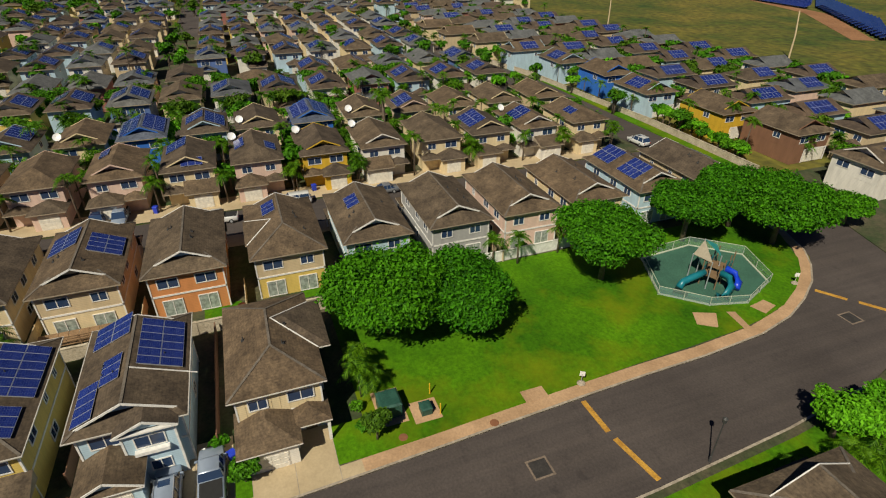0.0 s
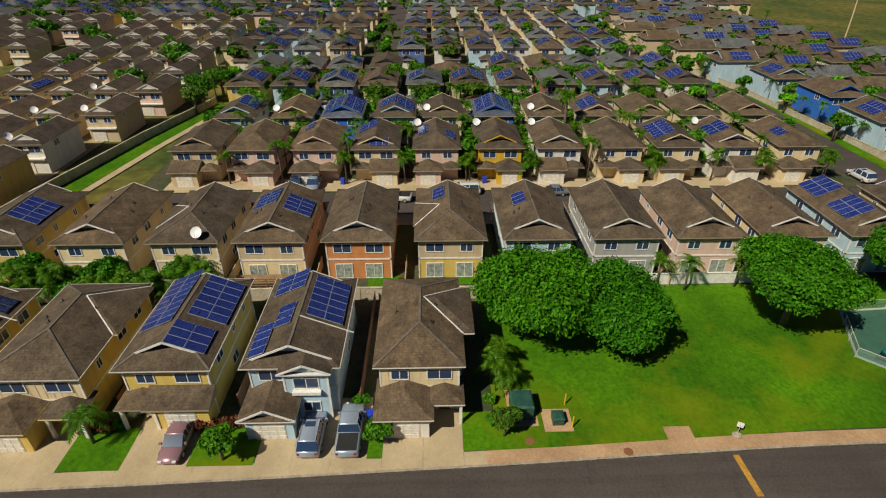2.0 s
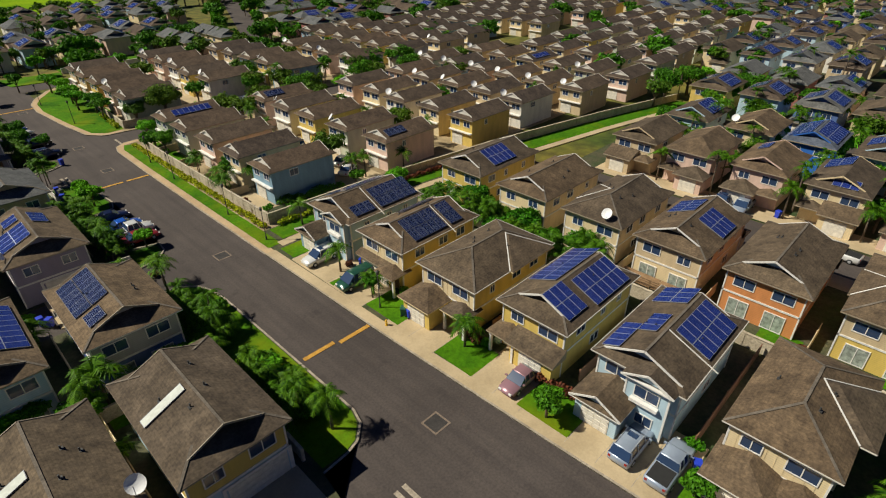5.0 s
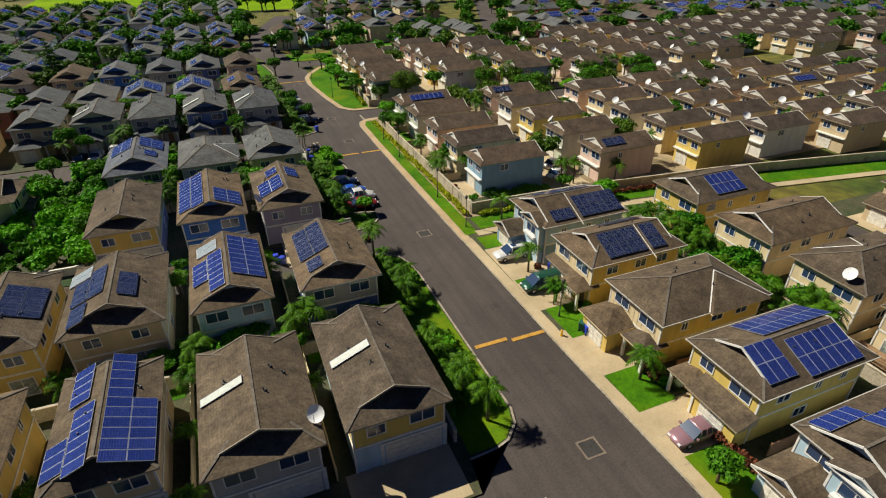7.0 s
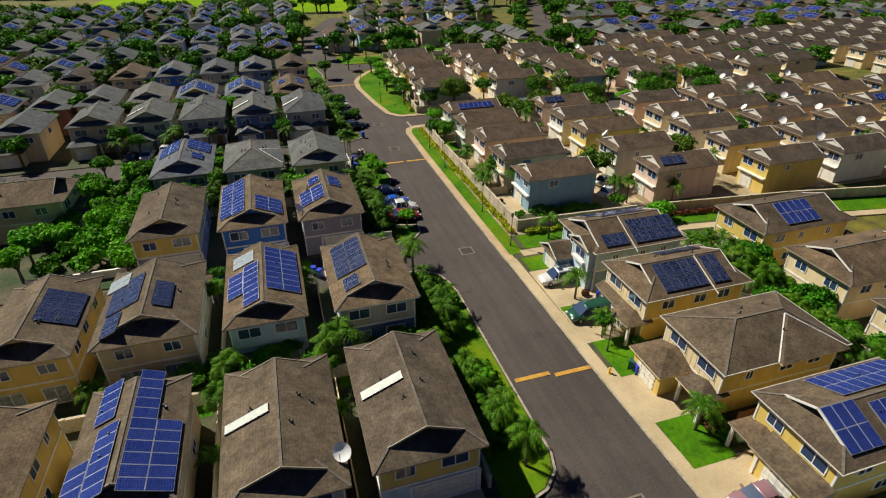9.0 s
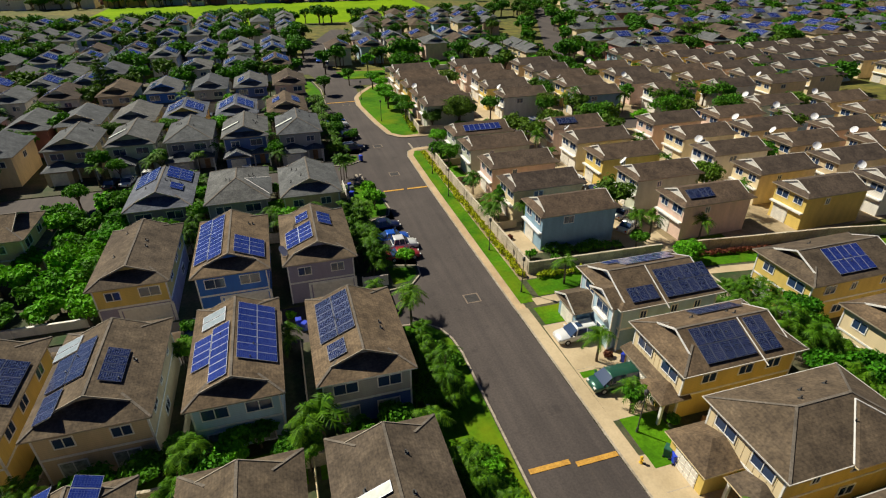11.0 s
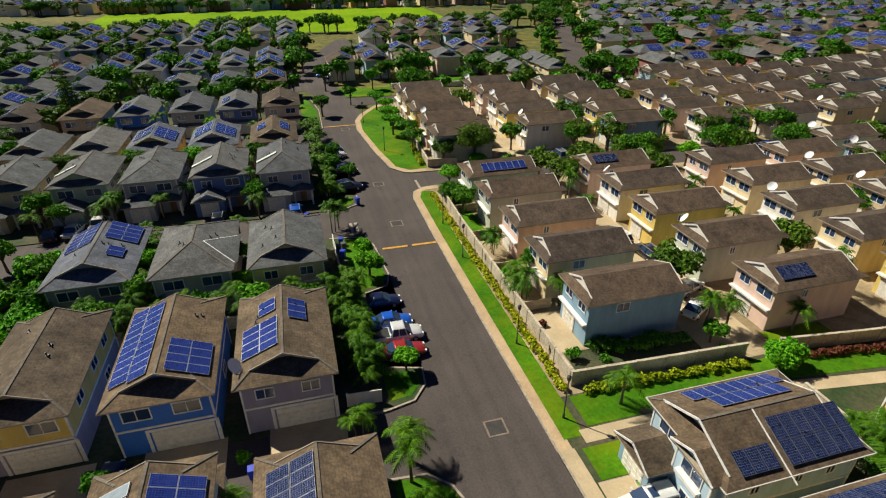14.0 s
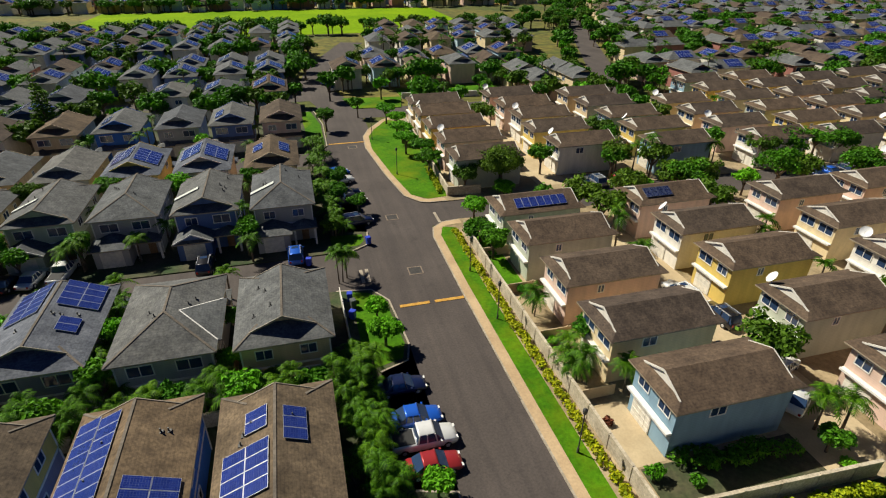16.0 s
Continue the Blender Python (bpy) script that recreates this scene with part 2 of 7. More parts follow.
def solar_material(name, dark, light, line):
    """Photovoltaic glass over a grid of cells."""
    m, nt, b = mat(name, 0.16)
    tc = nt.nodes.new("ShaderNodeTexCoord")
    mp = nt.nodes.new("ShaderNodeMapping")
    mp.inputs["Scale"].default_value = (1, 1, 1)
    nt.links.new(tc.outputs["Object"], mp.inputs[0])
    br = node(nt, "ShaderNodeTexBrick", Scale=1.0, Mortar_Size=0.006, Brick_Width=0.165, Row_Height=0.165)
    br.offset = 0.0
    br.inputs["Color1"].default_value, br.inputs["Color2"].default_value = (*dark, 1), (*light, 1)
    br.inputs["Mortar"].default_value = (*line, 1)
    nt.links.new(mp.outputs[0], br.inputs["Vector"])
    c = mixed(nt, 1.0, br.outputs["Color"], ramp(nt, rnd(nt), [(0.0, (0.8, 0.85, 0.9)), (1.0, (1.15, 1.1, 1.1))]), "MULTIPLY")
    nt.links.new(c, b.inputs["Base Color"])
    b.inputs["Coat Weight"].default_value = 0.5
    b.inputs["Coat Roughness"].default_value = 0.08
    return m


SOLAR = solar_material("solar_cells", (0.010, 0.022, 0.15), (0.016, 0.034, 0.21), (0.10, 0.13, 0.28))
SOLAR_DARK = solar_material("solar_cells_dark", (0.008, 0.014, 0.052), (0.012, 0.020, 0.078), (0.19, 0.22, 0.28))
RACK = plain("dark_anodised_frame", (0.16, 0.17, 0.20), 0.4, 0.5, 0.05)
ALU = plain("aluminium_frame", (0.62, 0.64, 0.68), 0.35, 0.6, 0.05)


# ---- mesh helpers ----
def quad(bm, pts, mi=0):
    f = bm.faces.new([bm.verts.new(p) for p in pts])
    f.material_index = mi
    return f


def box(bm, a, b, mi=0):
    (x0, y0, z0), (x1, y1, z1) = a, b
    v = [bm.verts.new(p) for p in ((x0, y0, z0), (x1, y0, z0), (x1, y1, z0), (x0, y1, z0), (x0, y0, z1), (x1, y0, z1), (x1, y1, z1), (x0, y1, z1))]
    for f in ((0, 3, 2, 1), (4, 5, 6, 7), (0, 1, 5, 4), (1, 2, 6, 5), (2, 3, 7, 6), (3, 0, 4, 7)):
        bm.faces.new([v[i] for i in f]).material_index = mi


def beam(bm, p, q, w, h, mi=0):
    """A bar of section w x h from p to q."""
    p, q = Vector(p), Vector(q)
    d = (q - p).normalized()
    s = d.cross(Vector((0, 0, 1)))
    s = s.normalized() if s.length > 1e-4 else Vector((1, 0, 0))
    u = s.cross(d)
    v = [bm.verts.new(c + s * a * w / 2 + u * b * h / 2) for c in (p, q) for a, b in ((-1, -1), (1, -1), (1, 1), (-1, 1))]
    for f in ((0, 1, 2, 3), (7, 6, 5, 4), (0, 4, 5, 1), (1, 5, 6, 2), (2, 6, 7, 3), (3, 7, 4, 0)):
        bm.faces.new([v[i] for i in f]).material_index = mi


def tube(bm, pts, radii, n=8, mi=0, cap=True):
    """A round bar through pts with a radius at each."""
    rings = []
    for i, p in enumerate(pts):
        p = Vector(p)
        d = (Vector(pts[min(i + 1, len(pts) - 1)]) - Vector(pts[max(i - 1, 0)])).normalized()
        s = d.orthogonal().normalized()
        u = d.cross(s)
        rings.append([bm.verts.new(p + (s * math.cos(6.2832 * k / n) + u * math.sin(6.2832 * k / n)) * radii[i]) for k in range(n)])
    for a, b in zip(rings, rings[1:]):
        for k in range(n):
            bm.faces.new((a[k], a[(k + 1) % n], b[(k + 1) % n], b[k])).material_index = mi
    if cap:
        bm.faces.new(rings[0][::-1]).material_index = mi
        bm.faces.new(rings[-1]).material_index = mi


def mesh_of(name, bm, mats, smooth=False):
    bmesh.ops.recalc_face_normals(bm, faces=bm.faces)
    me = bpy.data.meshes.new(name)
    bm.to_mesh(me)
    bm.free()
    for m in mats if isinstance(mats, (list, tuple)) else [mats]:
        me.materials.append(m)
    if smooth:
        me.shade_smooth()
    return me


def part(name, bm, mats, parent, label="", smooth=False):
    ob = new(name, mesh_of(name, bm, mats, smooth))
    ob.parent = parent
    return tagged(ob, label) if label else ob


def again(name, me, parent, m):
    """One more object on a mesh, under parent, at pose m."""
    ob = new(name, me)
    ob.parent = parent
    ob.matrix_basis = m
    return ob


def thing(name, label, category, group="", kind="", m=None):
    e = new(name)
    e.empty_display_size = 0.3
    if m is not None:
        e.matrix_basis = m
    return tagged(e, label, category, group, kind)


def slab(name, outline, z0, z1, mats, label, category, kind="structure"):
    """A flat slab with a plan outline (counter-clockwise) and a top at z1."""
    bm = bmesh.new()
    lo = [bm.verts.new((x, y, z0)) for x, y in outline]
    hi = [bm.verts.new((x, y, z1)) for x, y in outline]
    bm.faces.new(hi)
    n = len(outline)
    for i in range(n):
        bm.faces.new((lo[i], lo[(i + 1) % n], hi[(i + 1) % n], hi[i]))
    bm.faces.new(lo[::-1])
    bmesh.ops.triangulate(bm, faces=[f for f in bm.faces if len(f.verts) > 4])
    return tagged(new(name, mesh_of(name, bm, mats)), label, category, "", kind)


def rect(x0, y0, x1, y1):
    return [(x0, y0), (x1, y0), (x1, y1), (x0, y1)]



def ribbon(name, line, left, right, z0, z1, mats, label, category, kind="structure"):
    """A band along a line, built as quads with sides."""
    bm = bmesh.new()
    ring = []
    for i, p in enumerate(line):
        a, b = Vector(line[max(i - 1, 0)]), Vector(line[min(i + 1, len(line) - 1)])
        t = (b - a).normalized()
        n = Vector((-t.y, t.x))
        L, Rr = Vector(p) + n * left, Vector(p) + n * right
        ring.append([bm.verts.new((*L, z0)), bm.verts.new((*L, z1)), bm.verts.new((*Rr, z1)), bm.verts.new((*Rr, z0))])
    for a, b in zip(ring, ring[1:]):
        for k in range(4):
            bm.faces.new((a[k], a[(k + 1) % 4], b[(k + 1) % 4], b[k]))
    bm.faces.new(ring[0])
    bm.faces.new(ring[-1])
    return tagged(new(name, mesh_of(name, bm, mats)), label, category, "", kind)


def relief(name, xs, zs, sunk, y_front, y_sunk, y_back, mats, sunk_mi=1):
    """A panel in the xz plane, facing -y, in one piece: cells of the grid xs, zs that are in sunk lie at another depth."""
    bm = bmesh.new()
    nx, nz = len(xs) - 1, len(zs) - 1
    for i in range(nx):
        for j in range(nz):
            deep = (i, j) in sunk
            y = y_sunk if deep else y_front
            a, b, c, d0 = (xs[i], y, zs[j]), (xs[i + 1], y, zs[j]), (xs[i + 1], y, zs[j + 1]), (xs[i], y, zs[j + 1])
            quad(bm, (a, b, c, d0), sunk_mi if deep else 0)
            if deep:
                for p, q in ((a, b), (b, c), (c, d0), (d0, a)):
                    quad(bm, (p, q, (q[0], y_front, q[2]), (p[0], y_front, p[2])), 0)
    X0, X1, Z0, Z1 = xs[0], xs[-1], zs[0], zs[-1]
    for line in ([(x, Z0) for x in xs], [(x, Z1) for x in xs], [(X0, z) for z in zs], [(X1, z) for z in zs]):
        for p, q in zip(line, line[1:]):
            quad(bm, ((p[0], y_front, p[1]), (q[0], y_front, q[1]), (q[0], y_back, q[1]), (p[0], y_back, p[1])), 0)
    bmesh.ops.remove_doubles(bm, verts=bm.verts, dist=0.0005)
    return mesh_of(name, bm, mats)


def merge_copies(name, label, category, templates, spots, drop=()):
    """ONE object of kind stuff: many copies of the templates (things with parts), joined. spots: (template number, pose)."""
    mats, packs = [], []
    for t in templates:
        V, L, T, M, n = [], [], [], [], 0
        inv = t.matrix_basis.inverted()
        for o in t.children_recursive:
            if o.name.split(".")[0] in drop or not o.data:
                continue
            m, p = o.matrix_basis.copy(), o.parent
            while p is not None and p != t:
                m, p = p.matrix_basis @ m, p.parent
            me = o.data
            co = np.empty(len(me.vertices) * 3)
            me.vertices.foreach_get("co", co)
            co = co.reshape(-1, 3) @ np.array(m.to_3x3()).T + np.array(m.translation)
            li = np.empty(len(me.loops), int)
            me.loops.foreach_get("vertex_index", li)
            tot = np.empty(len(me.polygons), int)
            me.polygons.foreach_get("loop_total", tot)
            mi = np.empty(len(me.polygons), int)
            me.polygons.foreach_get("material_index", mi)
            slots = []
            for q in me.materials:
                if q not in mats:
                    mats.append(q)
                slots.append(mats.index(q))
            V.append(co), L.append(li + n), T.append(tot), M.append(np.array(slots)[mi])
            n += len(co)
        packs.append((np.concatenate(V), np.concatenate(L), np.concatenate(T), np.concatenate(M)))
    V, L, T, M, n = [], [], [], [], 0
    for k, m in spots:
        v, l, tt, mm = packs[k]
        V.append(v @ np.array(m.to_3x3()).T + np.array(m.translation)), L.append(l + n), T.append(tt), M.append(mm)
        n += len(v)
    V, L, T, M = np.concatenate(V), np.concatenate(L), np.concatenate(T), np.concatenate(M)
    me = bpy.data.meshes.new(name)
    me.vertices.add(len(V)), me.loops.add(len(L)), me.polygons.add(len(T))
    me.vertices.foreach_set("co", V.ravel())
    me.loops.foreach_set("vertex_index", L)
    me.polygons.foreach_set("loop_start", np.concatenate([[0], np.cumsum(T)[:-1]]))
    me.polygons.foreach_set("material_index", M)
    for q in mats:
        me.materials.append(q)
    me.update(calc_edges=True)
    me.validate()
    me.shade_flat()
    return tagged(new(name, me), label, category, "", "stuff")


def discard(things):
    for t in things:
        for o in list(t.children_recursive) + [t]:
            bpy.data.objects.remove(o)

# ---- ground, roads, blocks ----
bm = bmesh.new()
N = 40
gv = [[bm.verts.new((-2400 + 4800 * i / N, -2400 + 4800 * j / N, -0.03)) for j in range(N + 1)] for i in range(N + 1)]
for i in range(N):
    for j in range(N):
        bm.faces.new((gv[i][j], gv[i + 1][j], gv[i + 1][j + 1], gv[i][j + 1]))
tagged(new("ground", mesh_of("ground", bm, GROUND)), "open dry grass and soil reaching the horizon", "ground", "", "structure")

MAIN = [(21.6, 62), (21.6, 30), (21.7, 10), (22.3, -10), (22.8, -24), (23.7, -38), (25.0, -49), (27.2, -57), (30.6, -64), (35.5, -69.2), (42, -72.0), (55, -73.0), (85, -74), (130, -72), (190, -62), (260, -48)]
NORTH = [(21.6, 60), (21.5, 85), (21.4, 108), (21.2, 122), (19.0, 148), (19.4, 164), (18.4, 182), (14.5, 200), (17.5, 220), (24, 245), (34, 275)]
ribbon("road", MAIN, 6.0, -4.5, -0.02, 0.012, ASPHALT, "grey asphalt street with worn tyre tracks", "road")
ribbon("road", NORTH, 4.5, -4.5, -0.02, 0.008, ASPHALT, "grey asphalt street bending past a lawn island", "road")
for nm, a, b, w, z in (
        ("a", (-220, 18.5), (20, 18.5), 3.8, 0.003), ("b", (-220, 61.5), (20, 61.5), 3.4, 0.004), ("c", (-220, 102.7), (20, 102.7), 4.4, 0.003),
        ("d", (-220, 143.5), (18, 143.5), 3.6, 0.004), ("e", (22, 116.2), (150, 113.5), 4.3, 0.003), ("f", (73.5, -72), (73.5, 48), 3.7, 0.004),
        ("g", (116, -72), (116, 44), 3.4, 0.005), ("h", (156, -66), (156, 60), 3.4, 0.004), ("i", (20, 172), (82, 172), 4.0, 0.003),
        ("k", (86, 160), (184, 392), 4.2, 0.005), ("l", (150, 14), (420, 16), 4.2, 0.006), ("m", (196, -60), (196, 120), 3.4, 0.003),
        ("n", (-220, 190), (15, 190), 3.6, 0.003), ("o", (-60, 232), (60, 232), 3.6, 0.003), ("p", (236, -60), (236, 160), 3.4, 0.003)):
    ribbon("road", [a, b], w, -w, -0.02, z, ASPHALT, "narrow grey asphalt side street", "road")

for y0, y1 in ((10, 30), (53, 72), (93, 114), (134, 156)):
    slab("road", rect(8, y0, 18, y1), -0.02, 0.001, ASPHALT, "asphalt at the mouth of a side street", "road")

Z = 0.13
PARK_KERB = [(25.35, 57), (25.5, 45), (25.6, 35), (25.95, 24), (26.35, 13), (26.7, 5), (27.1, -4), (27.4, -10), (27.75, -16), (28.2, -25), (28.45, -31), (28.6, -38), (29.2, -46), (30.4, -51.2), (32.2, -55.4), (34.5, -59.4), (37.2, -62.5), (40.2, -64.9), (45, -66.8), (56, -67.8)]
slab("yard", [(69.6, -68.6), (69.6, 62.5), (25.3, 62.5)] + PARK_KERB, -0.02, Z, YARD, "packed soil yards between the houses", "yard")
slab("yard", [(130, 62.5), (130, 109.5), (30, 112.8), (27.4, 112.5), (25.7, 111), (25.1, 108.5), (25.0, 95), (25.1, 77), (25.3, 62.5)], -0.02, Z, SAND, "bare sandy yards of the townhouse block", "yard")
slab("yard", [(30, 119.3), (130, 117.6), (130, 168), (31, 168), (27.6, 165.5), (25.5, 162.1), (23.5, 159), (21.8, 154.3), (21.3, 147.4), (22.6, 132.6), (24.0, 122.7), (26.0, 119.9), (27.3, 119.4)], -0.02, Z, SAND, "bare sandy yards of the townhouse block beyond the side street", "yard")
for x0, x1, y0, y1 in ((77.4, 112.4, -68.6, 46), (119.6, 152.4, -66, 46), (159.6, 192.4, -58, 48), (199.6, 232, -54, 60)):
    slab("yard", rect(x0, y0, x1, y1), -0.02, Z, YARD, "packed soil yards between the houses", "yard")
slab("yard", [(-220, 22.4), (11.6, 22.4), (12.0, 25.4), (14.5, 25.6), (15.7, 26.0), (17.0, 27.3), (17.45, 28.8), (17.4, 52), (17.1, 54.4), (16.4, 56.3), (14.8, 57.8), (11, 58.1), (-220, 58.1)], -0.02, Z, YARD, "yards of the houses beside the street", "yard")
slab("yard", [(-220, 65), (13, 65), (15.6, 65.6), (17.0, 67.4), (17.2, 69.5), (14.2, 70.4), (13.8, 83.6), (16.6, 84.6), (17.2, 87), (16.6, 95), (15, 97.6), (11, 98.2), (-220, 98.2)], -0.02, Z, YARD, "yards of the houses beside the parking bays", "yard")
slab("yard", [(-220, 107.2), (14, 107.2), (16.2, 108.5), (16.6, 112), (13.2, 113), (13.2, 128), (14.8, 136), (14, 139.6), (-220, 139.6)], -0.02, Z, YARD, "yards of the houses beside the parking bays", "yard")
slab("yard", [(-220, 147.2), (12.5, 147.2), (14.2, 150), (14.5, 165), (13, 178), (9, 186), (-220, 186)], -0.02, Z, YARD, "yards of the houses at the bend", "yard")
slab("yard", [(-220, -140), (60, -140), (60, -78), (44, -76.8), (34.5, -73.6), (27.4, -67.5), (22.9, -59), (20.5, -49.5), (19.2, -38), (18.3, -24), (17.8, -10), (17.5, 4), (17.2, 11), (15.4, 13.8), (12.5, 14.5), (-220, 14.5)], -0.02, Z, YARD, "yards south of the side street", "yard")

# kerbs, sidewalks and lawns along the street
WALKL = [(27, 57), (27.0, 35), (27.35, 24), (27.75, 13), (28.1, 5), (28.5, -4), (28.8, -10), (29.15, -16), (29.65, -25), (30.0, -31), (30.25, -38), (30.6, -44), (31.1, -47.8), (32.2, -52.2), (34.1, -56.2), (36.5, -59.8), (38.9, -62.2), (44.4, -65.3), (56, -66.2)]
ribbon("kerb", PARK_KERB, 0.0, 0.2, -0.02, Z + 0.02, KERB, "pale concrete kerb beside the park and driveways", "kerb")
_k = min(range(len(PARK_KERB)), key=lambda i: abs(PARK_KERB[i][1] + 3))
for line in (PARK_KERB[:_k + 1], PARK_KERB[_k:]):
    beside_park = sum(p[1] for p in line) / len(line) < -4
    ribbon("sidewalk", line, 0.2, 1.45, 0.1, Z + 0.012, WALK if beside_park else CONCRETE, "sun-bleached reddish concrete sidewalk beside the park" if beside_park else "beige concrete sidewalk across the driveways", "sidewalk")
EAST_N = [(25.35, 57), (25.25, 66), (25.1, 77), (25.0, 95), (25.1, 108.5), (25.7, 111), (27.4, 112.5), (30, 112.8)]
ribbon("kerb", EAST_N, 0.0, -0.16, -0.02, Z + 0.02, KERB, "pale concrete kerb", "kerb")
ribbon("sidewalk", EAST_N, -0.16, -1.3, 0.1, Z + 0.012, PATHTAN, "narrow pale concrete sidewalk", "sidewalk")
NE = [(30, 119.3), (27.3, 119.4), (26.0, 119.9), (24.0, 122.7), (22.6, 132.6), (21.3, 147.4), (21.8, 154.3), (23.5, 159), (25.5, 162.1), (27.6, 165.5), (31, 168)]
ribbon("kerb", NE, 0.0, -0.18, -0.02, Z + 0.02, KERB, "pale concrete kerb round the corner", "kerb")
ribbon("sidewalk", NE, -0.18, -1.25, 0.1, Z + 0.012, PATHTAN, "narrow concrete sidewalk", "sidewalk")
ribbon("lawn", [(27.3, 58), (27.2, 75), (27.1, 96), (27.2, 108.5), (28.0, 110.6)], 0.9, -0.95, 0.1, Z + 0.02, GRASS, "mown green verge beside the hedge", "lawn")
slab("lawn", [(30.5, 121), (33, 135), (33, 162), (28.5, 165), (26.6, 161.6), (24.8, 158.6), (23.0, 154), (22.5, 146.3), (23.8, 132.4), (25.2, 122.9), (27.4, 120.7)], 0.1, Z + 0.02, GRASS, "mown green verge round the bend", "lawn")
slab("lawn", [(49, 59.2), (72, 56.5), (74, 58.8), (55, 62), (34, 62), (34, 59.4)], 0.1, Z + 0.025, GRASS, "shaded lawn along the garden wall", "lawn")
ribbon("path", [(28, 57.9), (50, 58), (68, 55.6), (98, 50.8), (126, 45.2)], 0.7, -0.7, 0.0, Z + 0.03, CONCRETE, "pale concrete footpath", "path")
slab("lawn", [(78, 55), (126, 46), (126, 49.5), (80, 59.5)], -0.02, Z + 0.02, GRASS, "green verge beside the footpath", "lawn")
PARK = [(28.6, -5.0)] + [p for p in WALKL if p[1] < -5] + [(51, -66.4), (51, -5.0)]
slab("lawn", PARK, 0.1, Z + 0.02, GRASS, "broad mown park lawn with yellowed patches", "lawn")
for pts, lab in (([(17.25, 28.9), (17.2, 52), (16.9, 54.3), (16.2, 56.1), (14.6, 57.5), (12.2, 57.8), (12.2, 25.8), (14.4, 25.8), (15.6, 26.2), (16.8, 27.5)], "kerbside lawn under shrubs"),
                 ([(13.4, 66), (15.4, 66.2), (16.6, 67.6), (16.7, 69), (13.4, 70)], "small corner lawn"),
                 ([(12.6, 84), (16.2, 85), (16.8, 87.2), (16.2, 94.4), (14.6, 97), (12.6, 97.6)], "small lawn with clipped trees"),
                 ([(11.5, 108.4), (15, 108.4), (15.8, 109.6), (15.8, 111.4), (11.5, 112)], "small lawn behind the kerb"),
                 ([(11, 150), (13.8, 151), (14, 164.5), (12.4, 176), (10, 176)], "green verge at the bend"),
                 ([(19.6, -49), (18.4, -38), (17.6, -24), (17.1, -10), (16.8, 2), (16.2, 10.6), (14.8, 13), (11, 13.6), (11, -49)], "kerbside lawn"),
                 ([(22.6, 176.5), (34, 175), (36, 185), (21, 186.5)], "lawn island at the street bend"),
                 ([(36, 186), (62, 183), (64, 193), (36, 194)], "lawn behind a low wall"),
                 ([(47, -79.4), (47, -77.3), (130, -76.6), (130, -77.9), (90, -79.4)], "green verge across the street")):
    slab("lawn", pts, -0.02, Z + 0.02, GRASS, "mown " + lab, "lawn")
for line in ([(12.0, 25.4), (14.5, 25.6), (15.7, 26.0), (17.0, 27.3), (17.45, 28.8), (17.4, 52), (17.1, 54.4), (16.4, 56.3), (14.8, 57.8), (11, 58.1)], [(11, 65), (13, 65), (15.6, 65.6), (17.0, 67.4), (17.2, 69.5), (14.2, 70.4)], [(13.8, 83.6), (16.6, 84.6), (17.2, 87), (16.6, 95), (15, 97.6), (11, 98.2)],
             [(20.5, -49.5), (19.2, -38), (18.3, -24), (17.8, -10), (17.5, 4), (17.2, 11), (15.4, 13.8), (12.5, 14.5)], [(11, 107.2), (14, 107.2), (16.2, 108.5), (16.6, 112)], [(14.2, 150), (14.5, 165), (13, 178)]):
    ribbon("kerb", line, 0.1, -0.1, -0.02, Z + 0.03, KERB, "pale concrete kerb edging a lawn", "kerb")
FAR = rect(-85, 300, 95, 398)
slab("field", FAR, -0.03, 0.05, FIELD, "bright yellow-green open field beyond the houses", "field")
slab("parking", rect(13.9, 70.4, 17.5, 83.6), -0.02, 0.006, WALK, "brown parking bays beside the street", "parking")
for x0, y0, x1, y1 in ((45.0, 63.2, 51.8, 108), (79.5, 66, 86, 108), (46.5, 121, 52, 166), (112, 66, 118, 108)):
    slab("driveway", rect(x0, y0, x1, y1), 0.1, Z + 0.01, CONCRETE, "shared sandy concrete driveway between townhouses", "driveway")

COVER = surface("iron_cover", (0.030, 0.027, 0.025), (0.055, 0.048, 0.044), 1.5, 9.0, 0.75)
WORN = surface("worn_collar", (0.16, 0.12, 0.09), (0.26, 0.20, 0.15), 0.8, 6.0)
# painted humps, manholes
for x0, x1, y in ((18.0, 21.5, 37.2), (21.9, 25.6, 36.8), (17.6, 21.0, 93.6), (21.6, 25.0, 93.6), (14.6, 22.4, 151.2)):
    slab("road_marking", rect(x0, y - 0.24, x1, y + 0.24), 0.0, 0.05, YELLOW, "worn yellow painted strip across the street", "road marking")
for a, b in (((27.8, -23.6), (24.2, -23.7)), ((23.4, -23.8), (19.0, -24.6)), ((33.2, -58.1), (30.6, -59.9)), ((29.8, -60.6), (27.0, -62.6))):
    ribbon("road_marking", [a, b], 0.24, -0.24, 0.0, 0.05, YELLOW, "worn yellow painted strip across the street", "road marking")
